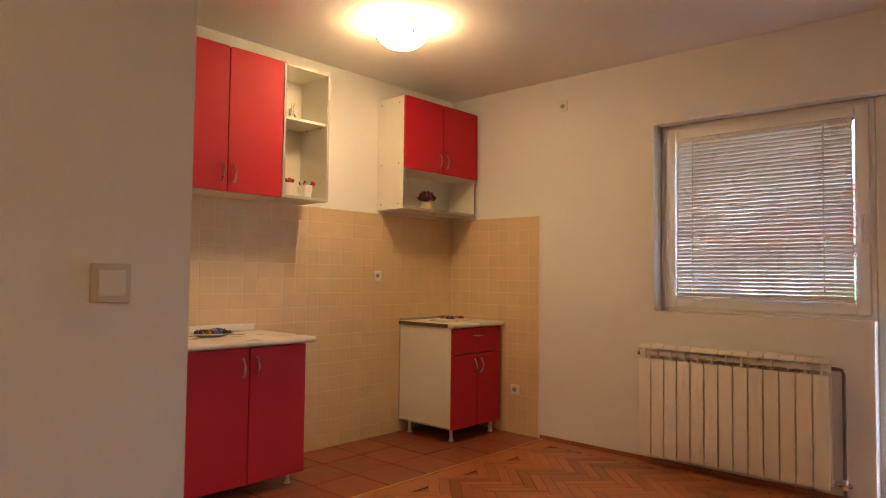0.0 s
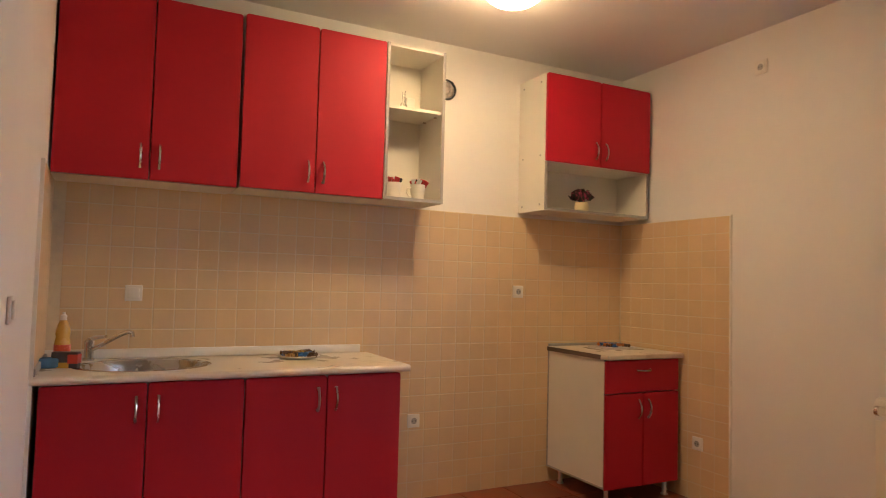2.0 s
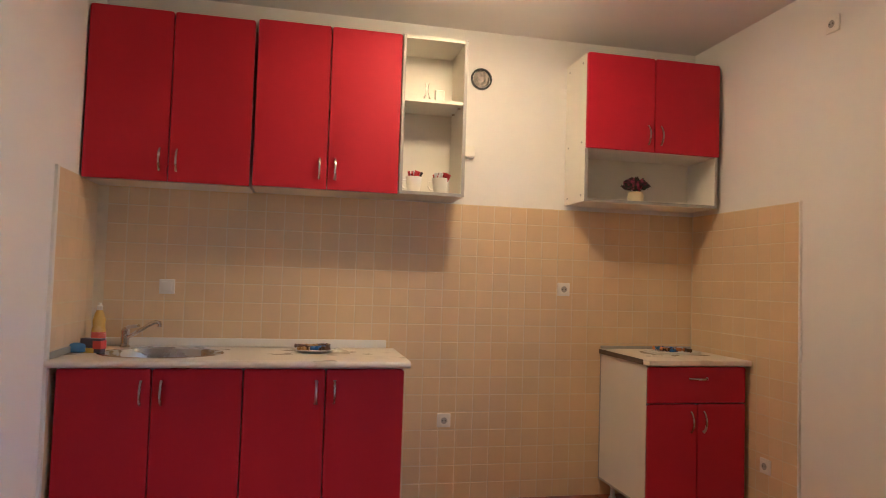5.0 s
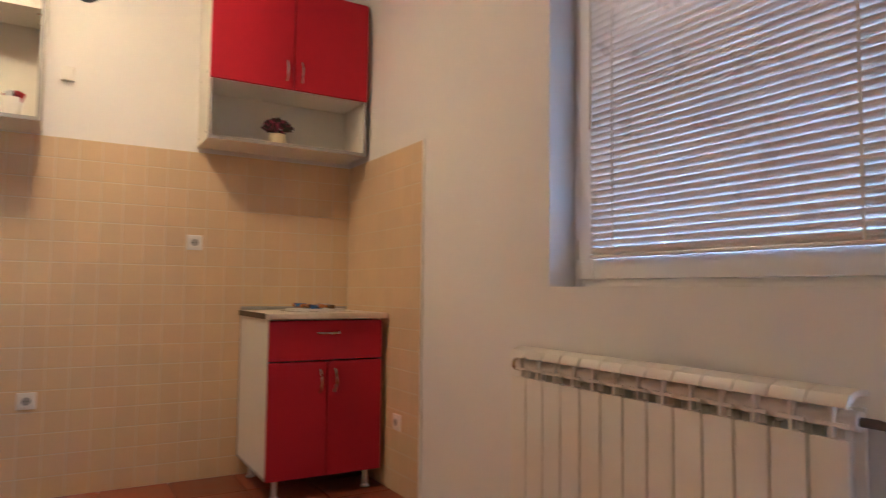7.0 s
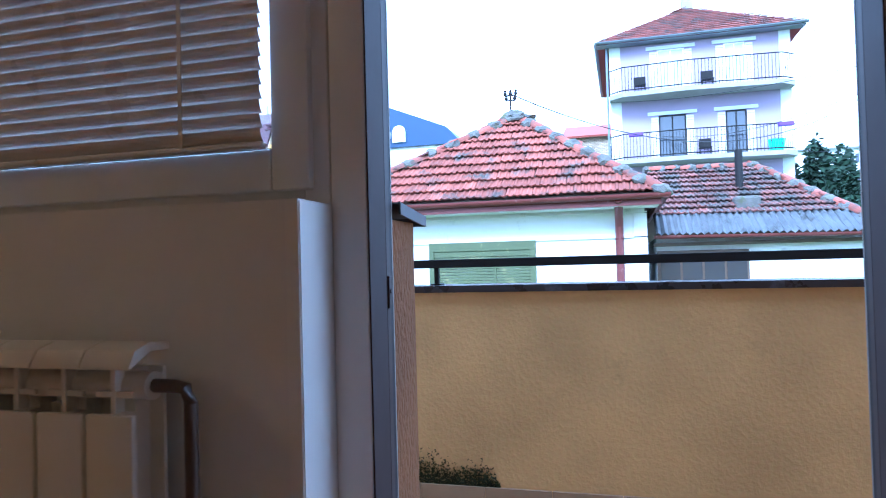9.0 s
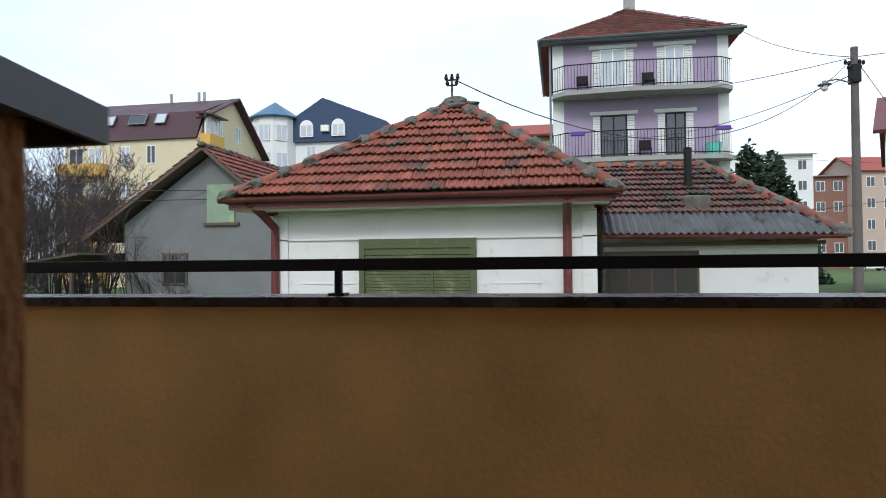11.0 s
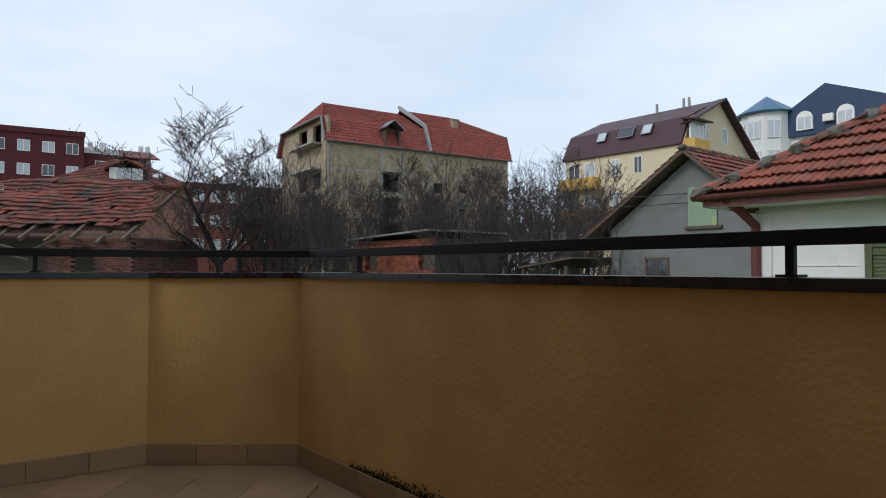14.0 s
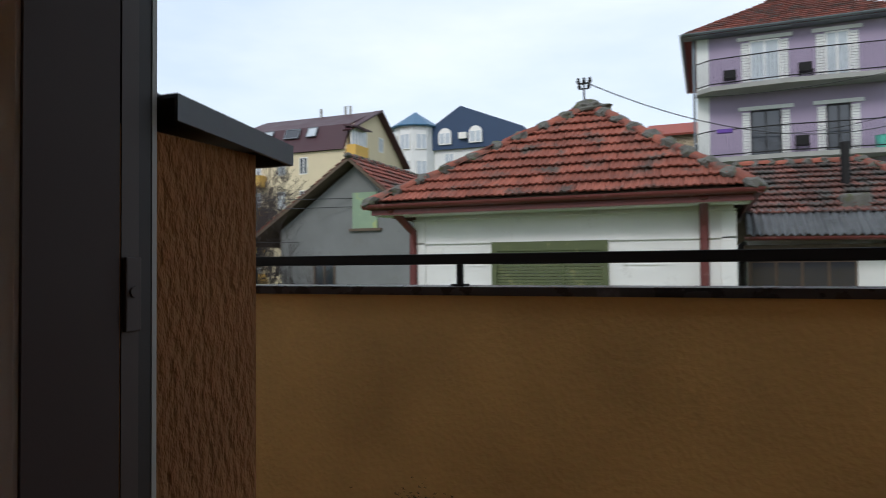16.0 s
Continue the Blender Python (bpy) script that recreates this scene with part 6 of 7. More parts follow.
def plain_house(x, y, th, length, width, eave, ridge_h, wall, roofm, label, floors=2, step=2.4, glass=None):
    """A far gabled house with rows of windows on its front and left side."""
    t = thing("house", (x, y, GZ), label, "house", "distant houses", rz=th)
    box_part("wall", (0, length, 0, width, 0, eave), wall, t)
    bm = bmesh.new()
    top = [(length + 0.4, width / 2, eave + ridge_h), (-0.4, width / 2, eave + ridge_h)]
    shell(bm, [[(-0.4, -0.5, eave), (length + 0.4, -0.5, eave)] + top, [(-0.4, width + 0.5, eave), (length + 0.4, width + 0.5, eave)] + top], 0.15)
    part("roof", bm, roofm, t)
    if ridge_h > 0.5:
        for x0 in (0.0, length - 0.25):
            bm = bmesh.new()
            lo = [bm.verts.new((x0, yy, zz)) for yy, zz in ((0, eave), (width, eave), (width / 2, eave + ridge_h - 0.1))]
            hi = [bm.verts.new((x0 + 0.25, yy, zz)) for yy, zz in ((0, eave), (width, eave), (width / 2, eave + ridge_h - 0.1))]
            bm.faces.new(lo)
            bm.faces.new(hi[::-1])
            for i in range(3):
                bm.faces.new((lo[i], lo[(i + 1) % 3], hi[(i + 1) % 3], hi[i]))
            part("gable", bm, wall, t)
    for f in range(floors):
        z = eave - 2.2 - 2.9 * f
        k = int(length / step)
        for i in range(k):
            window_unit(t, "window", on_wall((i + 0.5) * length / k, z), 1.2, 1.4, glass or M["darkglass"])
    return t


PEACH = mat("peach_render", (0.50, 0.38, 0.31), 0.9, 0.06, 0.5, 8, 0.1)
BROWN = mat("brown_render", (0.24, 0.12, 0.09), 0.9, 0.06, 0.5, 8, 0.1)
DARKRED = mat("dark_red_sheet", (0.13, 0.028, 0.026), 0.6, 0.1, 0.5, 8, 0.1)
plain_house(100, -27.6, -90, 11.2, 14, 15.2 + Z, 1.2, M["pale"], M["eternit"], "white terraced apartment block with a grey top storey", 4)
plain_house(101, -38.9, -90, 4.6, 12, 12.2 + Z, 0.3, BROWN, M["eternit"], "dark brown rendered apartment block far off", 4, 2.3)
plain_house(98, -44.2, -78, 12, 10, 12.4 + Z, 2.6, PEACH, M["clay_new"], "peach apartment block with small balconies far off", 4)
plain_house(30.2, -17.0, -115, 9.0, 12, 6.1 + Z, 2.6, M["white_wall"], DARKRED, "white house with a dark red roof", 1, 4.5)
plain_house(52, 0.2, -90, 5.0, 8, 10.6 + Z, 1.6, M["brickwall"], M["clay_new"], "brick house with a red tiled roof behind", 1)
RUST = mat("rust_render", (0.22, 0.07, 0.05), 0.9, 0.1, 0.5, 8, 0.1)
CRIMSON = mat("dark_crimson_render", (0.10, 0.020, 0.024), 0.9, 0.2, 0.5, 8, 0.1)
plain_house(21.0, 76.5, -11, 11.5, 9, 11.0 + Z, 0.5, RUST, DARKRED, "rust-coloured long apartment block on the far slope", 3, 1.9, M["paleglass"])
plain_house(34.5, 90, -16, 11, 10, 12.6 + Z, 0.8, RUST, DARKRED, "low rust-coloured apartment block behind the bare trees", 3, 2.4)


def terraced_block():
    """A dark crimson apartment block that steps down in terraces with white parapets."""
    t = thing("house", (9.0, 88.0, GZ), "dark crimson apartment block stepping down in white terraces", "house", "distant houses", rz=-9)
    steps = ((-9.0, 8.6, 0.0, 17.0), (8.6, 12.4, 1.2, 15.3), (12.4, 17.4, 2.6, 13.4))
    for x0, x1, y0, h in steps:
        h += Z
        box_part("wall", (x0, x1, y0, 13.0, 0, h), CRIMSON, t)
        box_part("parapet", (x0 - 0.1, x1 + 0.1, y0 - 0.15, y0 + 0.05, h - 0.1, h + 0.55), M["pale"] if x0 > 0 else CRIMSON, t, "terrace parapet")
        for f in range(4):
            z = h - 2.3 - 2.8 * f
            k = max(1, int((x1 - x0) / 2.3))
            for i in range(k):
                window_unit(t, "window", on_wall(x0 + (i + 0.5) * (x1 - x0) / k, z, y0), 1.3, 1.35, M["paleglass"] if (i + f) % 3 else M["darkglass"])
            if x0 > 0:
                box_part("balcony", (x0 + 0.2, x1 - 0.2, y0 - 1.1, y0 - 0.02, z - 1.0, z - 0.1), M["pale"] if f % 2 else CRIMSON, t)
    bm = bmesh.new()
    slab(bm, [(8.6, 3.0, 15.4 + Z), (17.6, 3.0, 15.4 + Z), (17.0, 8.0, 17.0 + Z), (8.6, 8.0, 17.0 + Z)], 0.15)
    slab(bm, [(8.6, 13.0, 15.4 + Z), (17.6, 13.0, 15.4 + Z), (17.0, 8.0, 17.0 + Z), (8.6, 8.0, 17.0 + Z)], 0.15)
    part("roof", bm, DARKRED, t, "dull red sheet roof")
    for x, w in ((2.0, 0.9), (5.2, 0.7), (9.2, 0.6), (10.6, 0.8), (15.4, 0.6), (16.3, 0.5)):
        top = 17.9 if x < 8 else 17.7
        box_part("chimney", (x, x + w, 7.4, 8.1, 14.0 + Z, top + Z), M["pale"] if x > 8 else CRIMSON, t)


terraced_block()


def hip_house():
    """A low house with a clay hip roof and one white dormer."""
    t = thing("house", (9.4, 57.0, GZ), "house with a clay hip roof and a white dormer", "house", "distant houses", rz=-12)
    e, p = 7.9 + Z, 10.6 + Z
    box_part("wall", (0.5, 10.5, 0.5, 9.5, 0, e), BROWN, t)
    a, b, c, d = (0, 0, e), (11, 0, e), (11, 10, e), (0, 10, e)
    q, r = (4.6, 5, p), (6.4, 5, p)
    bm = bmesh.new()
    shell(bm, [[a, b, r, q], [b, c, r], [c, d, q, r], [d, a, q]], 0.12)
    roof_ob = part("roof", bm, M["clay_new"], t)
    tiles_joined(roof_ob, "roof_tiles", TILE_N, M["clay_far"], [(a, b, q, r), (b, c, r, r), (d, a, q, q)], 0.36, 0.3)
    bm = bmesh.new()
    bx(bm, 4.3, 6.9, 0.9, 4.0, e + 0.3, e + 1.5)
    part("dormer", bm, M["pale"], roof_ob, "white dormer")
    window_unit(roof_ob, "dormer_window", on_wall(5.6, e + 0.5, 0.9), 1.7, 0.85, M["paleglass"], M["pvc"], 2)
    bm = bmesh.new()
    slab(bm, [(5.6, 0.5, e + 2.25), (5.6, 4.6, e + 2.25), (3.9, 4.6, e + 1.45), (3.9, 0.5, e + 1.45)], 0.1)
    slab(bm, [(5.6, 0.5, e + 2.25), (5.6, 4.6, e + 2.25), (7.3, 4.6, e + 1.45), (7.3, 0.5, e + 1.45)], 0.1)
    part("dormer_roof", bm, M["clay_new"], roof_ob)
    window_unit(roof_ob, "skylight", Matrix.Translation((8.1, 1.4, e + 0.85)) @ Matrix.Rotation(radians(-60), 4, "X"), 0.8, 1.0, M["paleglass"], M["sill"], 0)


hip_house()
plain_house(78, 52, -60, 12, 10, 9.6 + Z, 2.2, M["brickwall"], DARKRED, "brick house behind the bare thicket", 2)


# ---- trees and shrubs ----
def branch_tree(name, label, height, spread, seed, levels=5, trunk=0.13, straight=0.55, bushy=False):
    """A bare tree: a tapered trunk and limbs, and a crown of fine twigs."""
    rnd = random.Random(seed)
    t = thing(name, (0, 0, 0), label, "tree" if not bushy else "shrub", "bare trees" if not bushy else "bare thicket")
    limb_bm, tw_v, tw_f = bmesh.new(), [], []

    def twig(pts, r):
        for a, b in zip(pts, pts[1:]):
            d = (b - a).normalized()
            u = d.cross(Vector((0.3, 0.2, 1))).normalized()
            w = u.cross(d)
            i = len(tw_v)
            for p, rr in ((a, r), (b, r * 0.7)):
                for k in range(3):
                    an = 2 * math.pi * k / 3
                    tw_v.append(tuple(p + rr * (math.cos(an) * u + math.sin(an) * w)))
            for k in range(3):
                j = (k + 1) % 3
                tw_f.append((i + k, i + j, i + 3 + j, i + 3 + k))

    def grow(p, d, ln, r, lev):
        pts, dirs = [p], [d]
        n = 4
        for _ in range(n):
            d = (d + Vector((rnd.uniform(-1, 1), rnd.uniform(-1, 1), rnd.uniform(-0.5, 0.9))) * 0.20).normalized()
            p = p + d * (ln / n)
            pts.append(p)
            dirs.append(d)
        if lev >= levels - 2 or r < 0.016:
            twig(pts, max(r, 0.008 if bushy else 0.010))
        else:
            tube(limb_bm, pts, [r * (1 - 0.42 * i / n) for i in range(n + 1)], 6)
        if lev < levels:
            kids = rnd.randint(3, 4) if lev else rnd.randint(4, 5)
            for k in range(kids):
                i = rnd.randint(1 if lev else 2, n)
                a = rnd.uniform(0, 2 * math.pi)
                side = Vector((math.cos(a), math.sin(a), rnd.uniform(-0.1, 0.5))) * spread
                nd = (dirs[i] * straight + side).normalized()
                grow(pts[i], nd, ln * rnd.uniform(0.5, 0.78), r * (1 - 0.42 * i / n) * rnd.uniform(0.45, 0.62), lev + 1)

    if bushy:
        for k in range(5):
            a = rnd.uniform(0, 2 * math.pi)
            grow(Vector((0.4 * math.cos(a), 0.4 * math.sin(a), 0)), Vector((0.25 * math.cos(a), 0.25 * math.sin(a), 1)).normalized(), height * rnd.uniform(0.5, 0.65), trunk * 0.5, 1)
    else:
        grow(Vector((0, 0, 0)), Vector((0, 0, 1)), height * 0.48, trunk, 0)
    part("trunk", limb_bm, M["bark"], t, "dark wet bark", True)
    me = bpy.data.meshes.new("crown")
    me.from_pydata(tw_v, [], tw_f)
    me.materials.append(M["twig"])
    o = new("crown", me)
    o.parent = t
    tagged(o, kind="stuff")
    return t


tree_a = branch_tree("tree", "leafless fruit tree with crooked dark limbs", 8.2, 0.72, 3, 6, 0.17)
tree_a.matrix_basis = pose(9.8, 20.7, GZ, 0, 0, 20)
tree_b = branch_tree("tree", "leafless tree with fine upright twigs", 8.0, 0.6, 8, 6, 0.14)
tree_b.matrix_basis = pose(13.4, 24.6, GZ, 0, 0, 70)
copy_thing(tree_b, pose(20.0, 30.5, GZ, 0, 0, 160))
for x, y, sc, a in ((20.7, 26.2, 0.95, 30), (23.2, 24.2, 1.1, 110), (23.8, 19.8, 0.95, 200), (27.4, 20.2, 1.12, 260), (27.6, 17.6, 1.0, 310), (30.5, 27.0, 1.15, 75)):
    o = copy_thing((tree_b, tree_a)[a % 20 == 0], pose(x, y, GZ, 0, 0, a))
    o.scale = (sc * 0.85, sc * 0.85, sc)
copy_thing(tree_a, pose(64, 15, GZ + 5.2, 0, 0, 200))
shrub_a = branch_tree("shrub", "leafless thicket of thin upright stems", 6.0, 0.42, 11, 4, 0.09, 0.9, True)
shrub_a.matrix_basis = pose(22.0, 26.0, GZ)
shrub_b = branch_tree("shrub", "leafless thicket of tangled grey stems", 5.2, 0.55, 15, 4, 0.08, 0.8, True)
shrub_b.matrix_basis = pose(25.0, 24.0, GZ)
rnd = random.Random(5)
for k in range(66):
    u = -0.33 + 0.51 * k / 65 + rnd.uniform(-0.012, 0.012)
    dist = rnd.uniform(25, 40)
    x, y = 0.52 + dist * (0.67 + u * 0.74), -3.56 + dist * (0.74 - u * 0.67)
    if 16.5 < x < 23 and 17.5 < y < 25.5:
        x, y = x + 5, y + 4.5
    src = (shrub_a, shrub_b)[k % 2]
    o = copy_thing(src, pose(x, y, GZ, 0, 0, rnd.uniform(0, 360)))
    sc = rnd.uniform(0.75, 1.05) if u < -0.12 else rnd.uniform(0.74, 1.0)
    o.scale = (sc, sc, sc * rnd.uniform(0.9, 1.15))
for x, y, sc in ((19.3, 9.6, 0.62), (19.0, 10.8, 0.5), (19.2, 8.3, 0.4), (17.5, 12.5, 0.6), (11.5, 27.0, 0.8), (8.0, 26.0, 0.7)):
    o = copy_thing(shrub_b, pose(x, y, GZ, 0, 0, x * 77))
    o.scale = (sc, sc, sc)


def leaf_mass(name, label, category, at, size, count, leaf, material, seed, cone=False):
    """A mass of small leaves on a few stems, with an uneven outline."""
    rnd = random.Random(seed)
    t = thing(name, at, label, category)
    vs, fs = [], []
    for _ in range(count):
        while True:
            p = Vector((rnd.uniform(-1, 1), rnd.uniform(-1, 1), rnd.uniform(0, 1)))
            lim = (1 - p.z) * 0.95 + 0.06 if cone else math.sqrt(max(0, 1 - p.z * p.z))
            lim *= 1 + 0.35 * noise.noise(Vector((p.x * 2, p.y * 2, p.z * 4 + seed)))
            rr = math.hypot(p.x, p.y)
            if rr < lim and (cone or rr > lim * 0.35):
                break
        c = Vector((p.x * size[0], p.y * size[1], p.z * size[2]))
        u = Vector((rnd.gauss(0, 1), rnd.gauss(0, 1), rnd.gauss(0, 0.6))).normalized()
        w = u.cross(Vector((rnd.gauss(0, 1), rnd.gauss(0, 1), rnd.gauss(0, 1)))).normalized()
        s = leaf * rnd.uniform(0.6, 1.3)
        i = len(vs)
        vs += [tuple(c - u * s), tuple(c + w * s * 0.4), tuple(c + u * s), tuple(c - w * s * 0.4)]
        fs.append((i, i + 1, i + 2, i + 3))
    me = bpy.data.meshes.new("leaves")
    me.from_pydata(vs, [], fs)
    me.materials.append(material)
    o = new("leaves", me)
    o.parent = t
    tagged(o, kind="stuff")
    bm = bmesh.new()
    tube(bm, [(0, 0, 0), (0.02, 0, size[2] * 0.5), (0, 0.02, size[2] * 0.9)], [0.05 * size[0] + 0.02, 0.03 * size[0] + 0.01, 0.01], 6)
    part("trunk", bm, M["bark"], t)
    return t


for x, y, h, r in ((50, -17.0, 10.4, 2.4), (51, -18.9, 9.6, 2.3), (50.5, -15.6, 8.4, 1.9)):
    leaf_mass("conifer", "dense dark green conifer beside the houses", "tree", (x, y, GZ), (r * 1.5, r * 1.5, h), 9000, 0.34, M["fir"], int(x + y * 3), True)
for x, y, r, h in ((15.5, 11.5, 1.8, 1.55), (15.0, 13.8, 1.7, 1.5), (14.8, 16.2, 1.5, 1.3)):
    leaf_mass("hedge", "low evergreen hedge in the garden", "hedge", (x, y, GZ), (r, r, h), 3500, 0.07, M["hedge"], int(y * 7))

# ---- pole, cables, car ----
pole = thing("street_pole", (22, -12.55, GZ), "grey concrete power pole with cables and a street lamp", "pole")
bm = bmesh.new()
cyl(bm, (0, 0, 0), (0, 0, 8.3), 0.15, 0.10, 14)
part("shaft", bm, mat("weathered_pole_concrete", (0.13, 0.11, 0.10), 0.9, 0.25, 3, 30, 0.3), pole, "", True)
bm = bmesh.new()
bx(bm, -0.2, 0.2, -0.12, 0.12, 7.2, 7.75, 0.02)
for k in range(6):
    lathe(bm, [(0.02, 0), (0.05, 0.03), (0.05, 0.1), (0.02, 0.14)], (0.05 * k - 0.12, -0.2 + 0.08 * k, 7.72 + 0.05 * (k % 3)), 8)
bx(bm, -0.04, 0.04, -0.2, 0.2, 7.66, 7.74)
part("cross_arm", bm, M["iron"], pole)
bm = bmesh.new()
tube(bm, [(0, 0.05, 7.2), (0, 0.5, 7.35), (0, 0.8, 7.3)], 0.025, 8)
lathe(bm, [(0.05, 0.12), (0.08, 0.06), (0.2, 0.0), (0.19, -0.02), (0.05, 0.02)], (0, 0.85, 7.2), 14)
part("lamp_arm", bm, M["sill"], pole, "small street lamp", True)
bm = bmesh.new()
g = bmesh.ops.create_icosphere(bm, subdivisions=2, radius=1)
for v in bm.verts:
    v.co = Vector((v.co.x * 0.11, 0.85 + v.co.y * 0.11, 7.12 + v.co.z * 0.13))
part("lamp_globe", bm, M["plastic"], pole, "", True)


def cable(a, b, sag, r=0.012, label="thin black overhead cable between the houses"):
    a, b = Vector(a), Vector(b)
    pts = [a.lerp(b, i / 24) - Vector((0, 0, sag * 4 * (i / 24) * (1 - i / 24))) for i in range(25)]
    bm = bmesh.new()
    tube(bm, pts, r, 5)
    tagged(part("cable", bm, M["cable"]), label, "cable", "overhead cables")


TOP = (22, -12.55, GZ + 8.0)
cable((11.2, -1.85, 4.05), TOP, 1.7, 0.010)
cable(TOP, (34.4, -3.3, 9.1), 0.4)
cable(TOP, (34.5, -12.4, 12.2), 0.3)
cable((22, -12.55, GZ + 7.5), (35.5, -6.0, 7.3), 0.7)
cable(TOP, (20, -30, 9.4), 0.4)
cable(TOP, (70, -40, 9.5), 0.6)
cable((30, -17.2, 3.2), (20, 6.0, 2.1), 0.5)
cable((36, -3.3, 7.2), (60, -50, 7.5), 0.5)
cable((20, 7.6, 3.3), (8, 46, 5.2), 0.6, 0.014)
cable((20, 7.6, 3.0), (8, 46, 4.6), 0.6, 0.014)
cable((20, 10, 1.8), (2, 40, 3.0), 0.3, 0.010)


def car(at, rz):
    t = thing("car", at, "small white hatchback parked on the grass", "car", rz=rz)
    bm = bmesh.new()
    prof = [(-2.0, 0.3), (-2.05, 0.62), (-1.95, 0.86), (-1.1, 0.95), (-0.45, 1.42), (1.1, 1.45), (1.75, 0.98), (2.0, 0.9), (2.05, 0.35)]
    lo = [bm.verts.new((x, -0.8, z)) for x, z in prof]
    hi = [bm.verts.new((x, 0.8, z)) for x, z in prof]
    bm.faces.new(lo)
    bm.faces.new(hi[::-1])
    for i in range(len(prof)):
        j = (i + 1) % len(prof)
        bm.faces.new((lo[i], lo[j], hi[j], hi[i]))
    bmesh.ops.bevel(bm, geom=bm.edges[:], offset=0.06, segments=2, affect="EDGES")
    part("body", bm, M["carwhite"], t, "", True)
    for sgn in (-1, 1):
        bm = bmesh.new()
        q = [(-0.95, 0.98), (-0.4, 1.36), (1.0, 1.38), (1.5, 0.98)]
        vs = [bm.verts.new((x, sgn * 0.81, z)) for x, z in q]
        bm.faces.new(vs)
        bmesh.ops.solidify(bm, geom=bm.faces[:], thickness=0.012)
        part("side_window", bm, M["darkglass"], t)
        for x in (-1.25, 1.3):
            bm = bmesh.new()
            cyl(bm, (x, sgn * 0.68, 0.3), (x, sgn * 0.85, 0.3), 0.3, seg=20)
            w = part("wheel", bm, M["tyre"], t, "", True)
            bm = bmesh.new()
            cyl(bm, (x, sgn * 0.84, 0.3), (x, sgn * 0.86, 0.3), 0.19, seg=16)
            part("rim", bm, M["steel"], w)


car((88, -40.9, GZ), 95)

# ---- wall and floor tiles, parquet ----
TP = 0.1052


def wall_tile_mesh(name, material, along):
    bm = bmesh.new()
    s = TP / 2 - 0.0022
    if along == "x":
        bx(bm, -s, s, -0.0085, 0.0, -s, s)
    else:
        bx(bm, -0.0085, 0.0, -s, s, -s, s)
    top = [f for f in bm.faces if (f.normal.y if along == "x" else f.normal.x) < -0.9]
    bmesh.ops.bevel(bm, geom=list({e for f in top for e in f.edges}), offset=0.0016, segments=1, affect="EDGES")
    return mesh_of(name, bm, material)


def lay_wall(parent, name, along, n0, rows, place, part_if, mat_far, flip=1):
    """Tiles on a wall: those of the open stretch as parts, the rest joined."""
    me = wall_tile_mesh("wall_tile", M["tile"], along)
    if flip < 0:
        me.transform(Matrix.Scale(-1, 4, (1, 0, 0)))
    co, po = [v.co.copy() for v in me.vertices], [tuple(p.vertices) for p in me.polygons]
    vs, fs = [], []
    for c in range(n0):
        for r in range(rows):
            p = Vector(place(c, r))
            if part_if(p):
                o = new("wall_tile", me)
                o.parent = parent
                o.location = p
            else:
                i = len(vs)
                vs += [tuple(p + q) for q in co]
                fs += [tuple(i + k for k in f) for f in po]
    if vs:
        out = bpy.data.meshes.new(name)
        out.from_pydata(vs, [], fs)
        out.materials.append(mat_far)
        o = new(name, out)
        o.parent = parent
        tagged(o, kind="stuff")


splash = structure("splashback", [(-3.65, 0.0, -0.0105, 0.0, 0.0, 17 * TP), (-0.0105, 0.0, -0.968, -0.0105, 0.0, 17 * TP), (-3.65, -3.6395, -0.62, -0.0105, 0.0, 17 * TP)],
                   M["grout"], "beige square wall tiles with pale joints", "tiles")
lay_wall(splash, "wall_tiles", "x", 34, 17, lambda c, r: (-0.012 - TP * (c + 0.5), -0.003, TP * (r + 0.5)), lambda p: -2.02 < p.x < -0.60 and p.z < 1.75, M["tile_far"])
lay_wall(splash, "wall_tiles", "y", 9, 17, lambda c, r: (-0.003, -0.018 - TP * (c + 0.5), TP * (r + 0.5)), lambda p: False, M["tile_far"])
lay_wall(splash, "wall_tiles", "y", 6, 17, lambda c, r: (-3.647, -0.018 - TP * (c + 0.5), TP * (r + 0.5)), lambda p: False, M["tile_far"], -1)
structure("trim_tile", [(-0.0135, 0.0, -0.978, -0.968, 0.0, 17 * TP + 0.004), (-3.65, -3.635, -0.648, -0.622, 0.0, 17 * TP + 0.004)], M["plastic"], "white plastic tile edge strip", "trim")

SY = -1.0
me_cache = {}
n = 0
bmt = bmesh.new()
s = 0.333 / 2 - 0.003
bx(bmt, -s, s, -s, s, -0.011, 0.0)
bmesh.ops.bevel(bmt, geom=list({e for f in bmt.faces if f.normal.z > 0.9 for e in f.edges}), offset=0.002, segments=1, affect="EDGES")
FT = mesh_of("floor_tile", bmt, M["terracotta"])
for i in range(11):
    for j in range(3):
        o = new("floor_tile", FT)
        o.parent = floor
        o.location = (-0.17 - i * 0.333, -0.166 - j * 0.333, random.uniform(-0.0008, 0.0008))
structure("trim_floor", [(-3.65, 0, SY - 0.022, SY - 0.002, -0.012, 0.004)], M["strip"], "brass strip between tiles and parquet", "trim")
PW, PL = 0.066, 0.33


def plank(name, material):
    bm = bmesh.new()
    bx(bm, -PL / 2 + 0.0008, PL / 2 - 0.0008, -PW / 2 + 0.0006, PW / 2 - 0.0006, -0.011, 0.0)
    bmesh.ops.bevel(bm, geom=list({e for f in bm.faces if f.normal.z > 0.9 for e in f.edges}), offset=0.0012, segments=1, affect="EDGES")
    return mesh_of(name, bm, material)


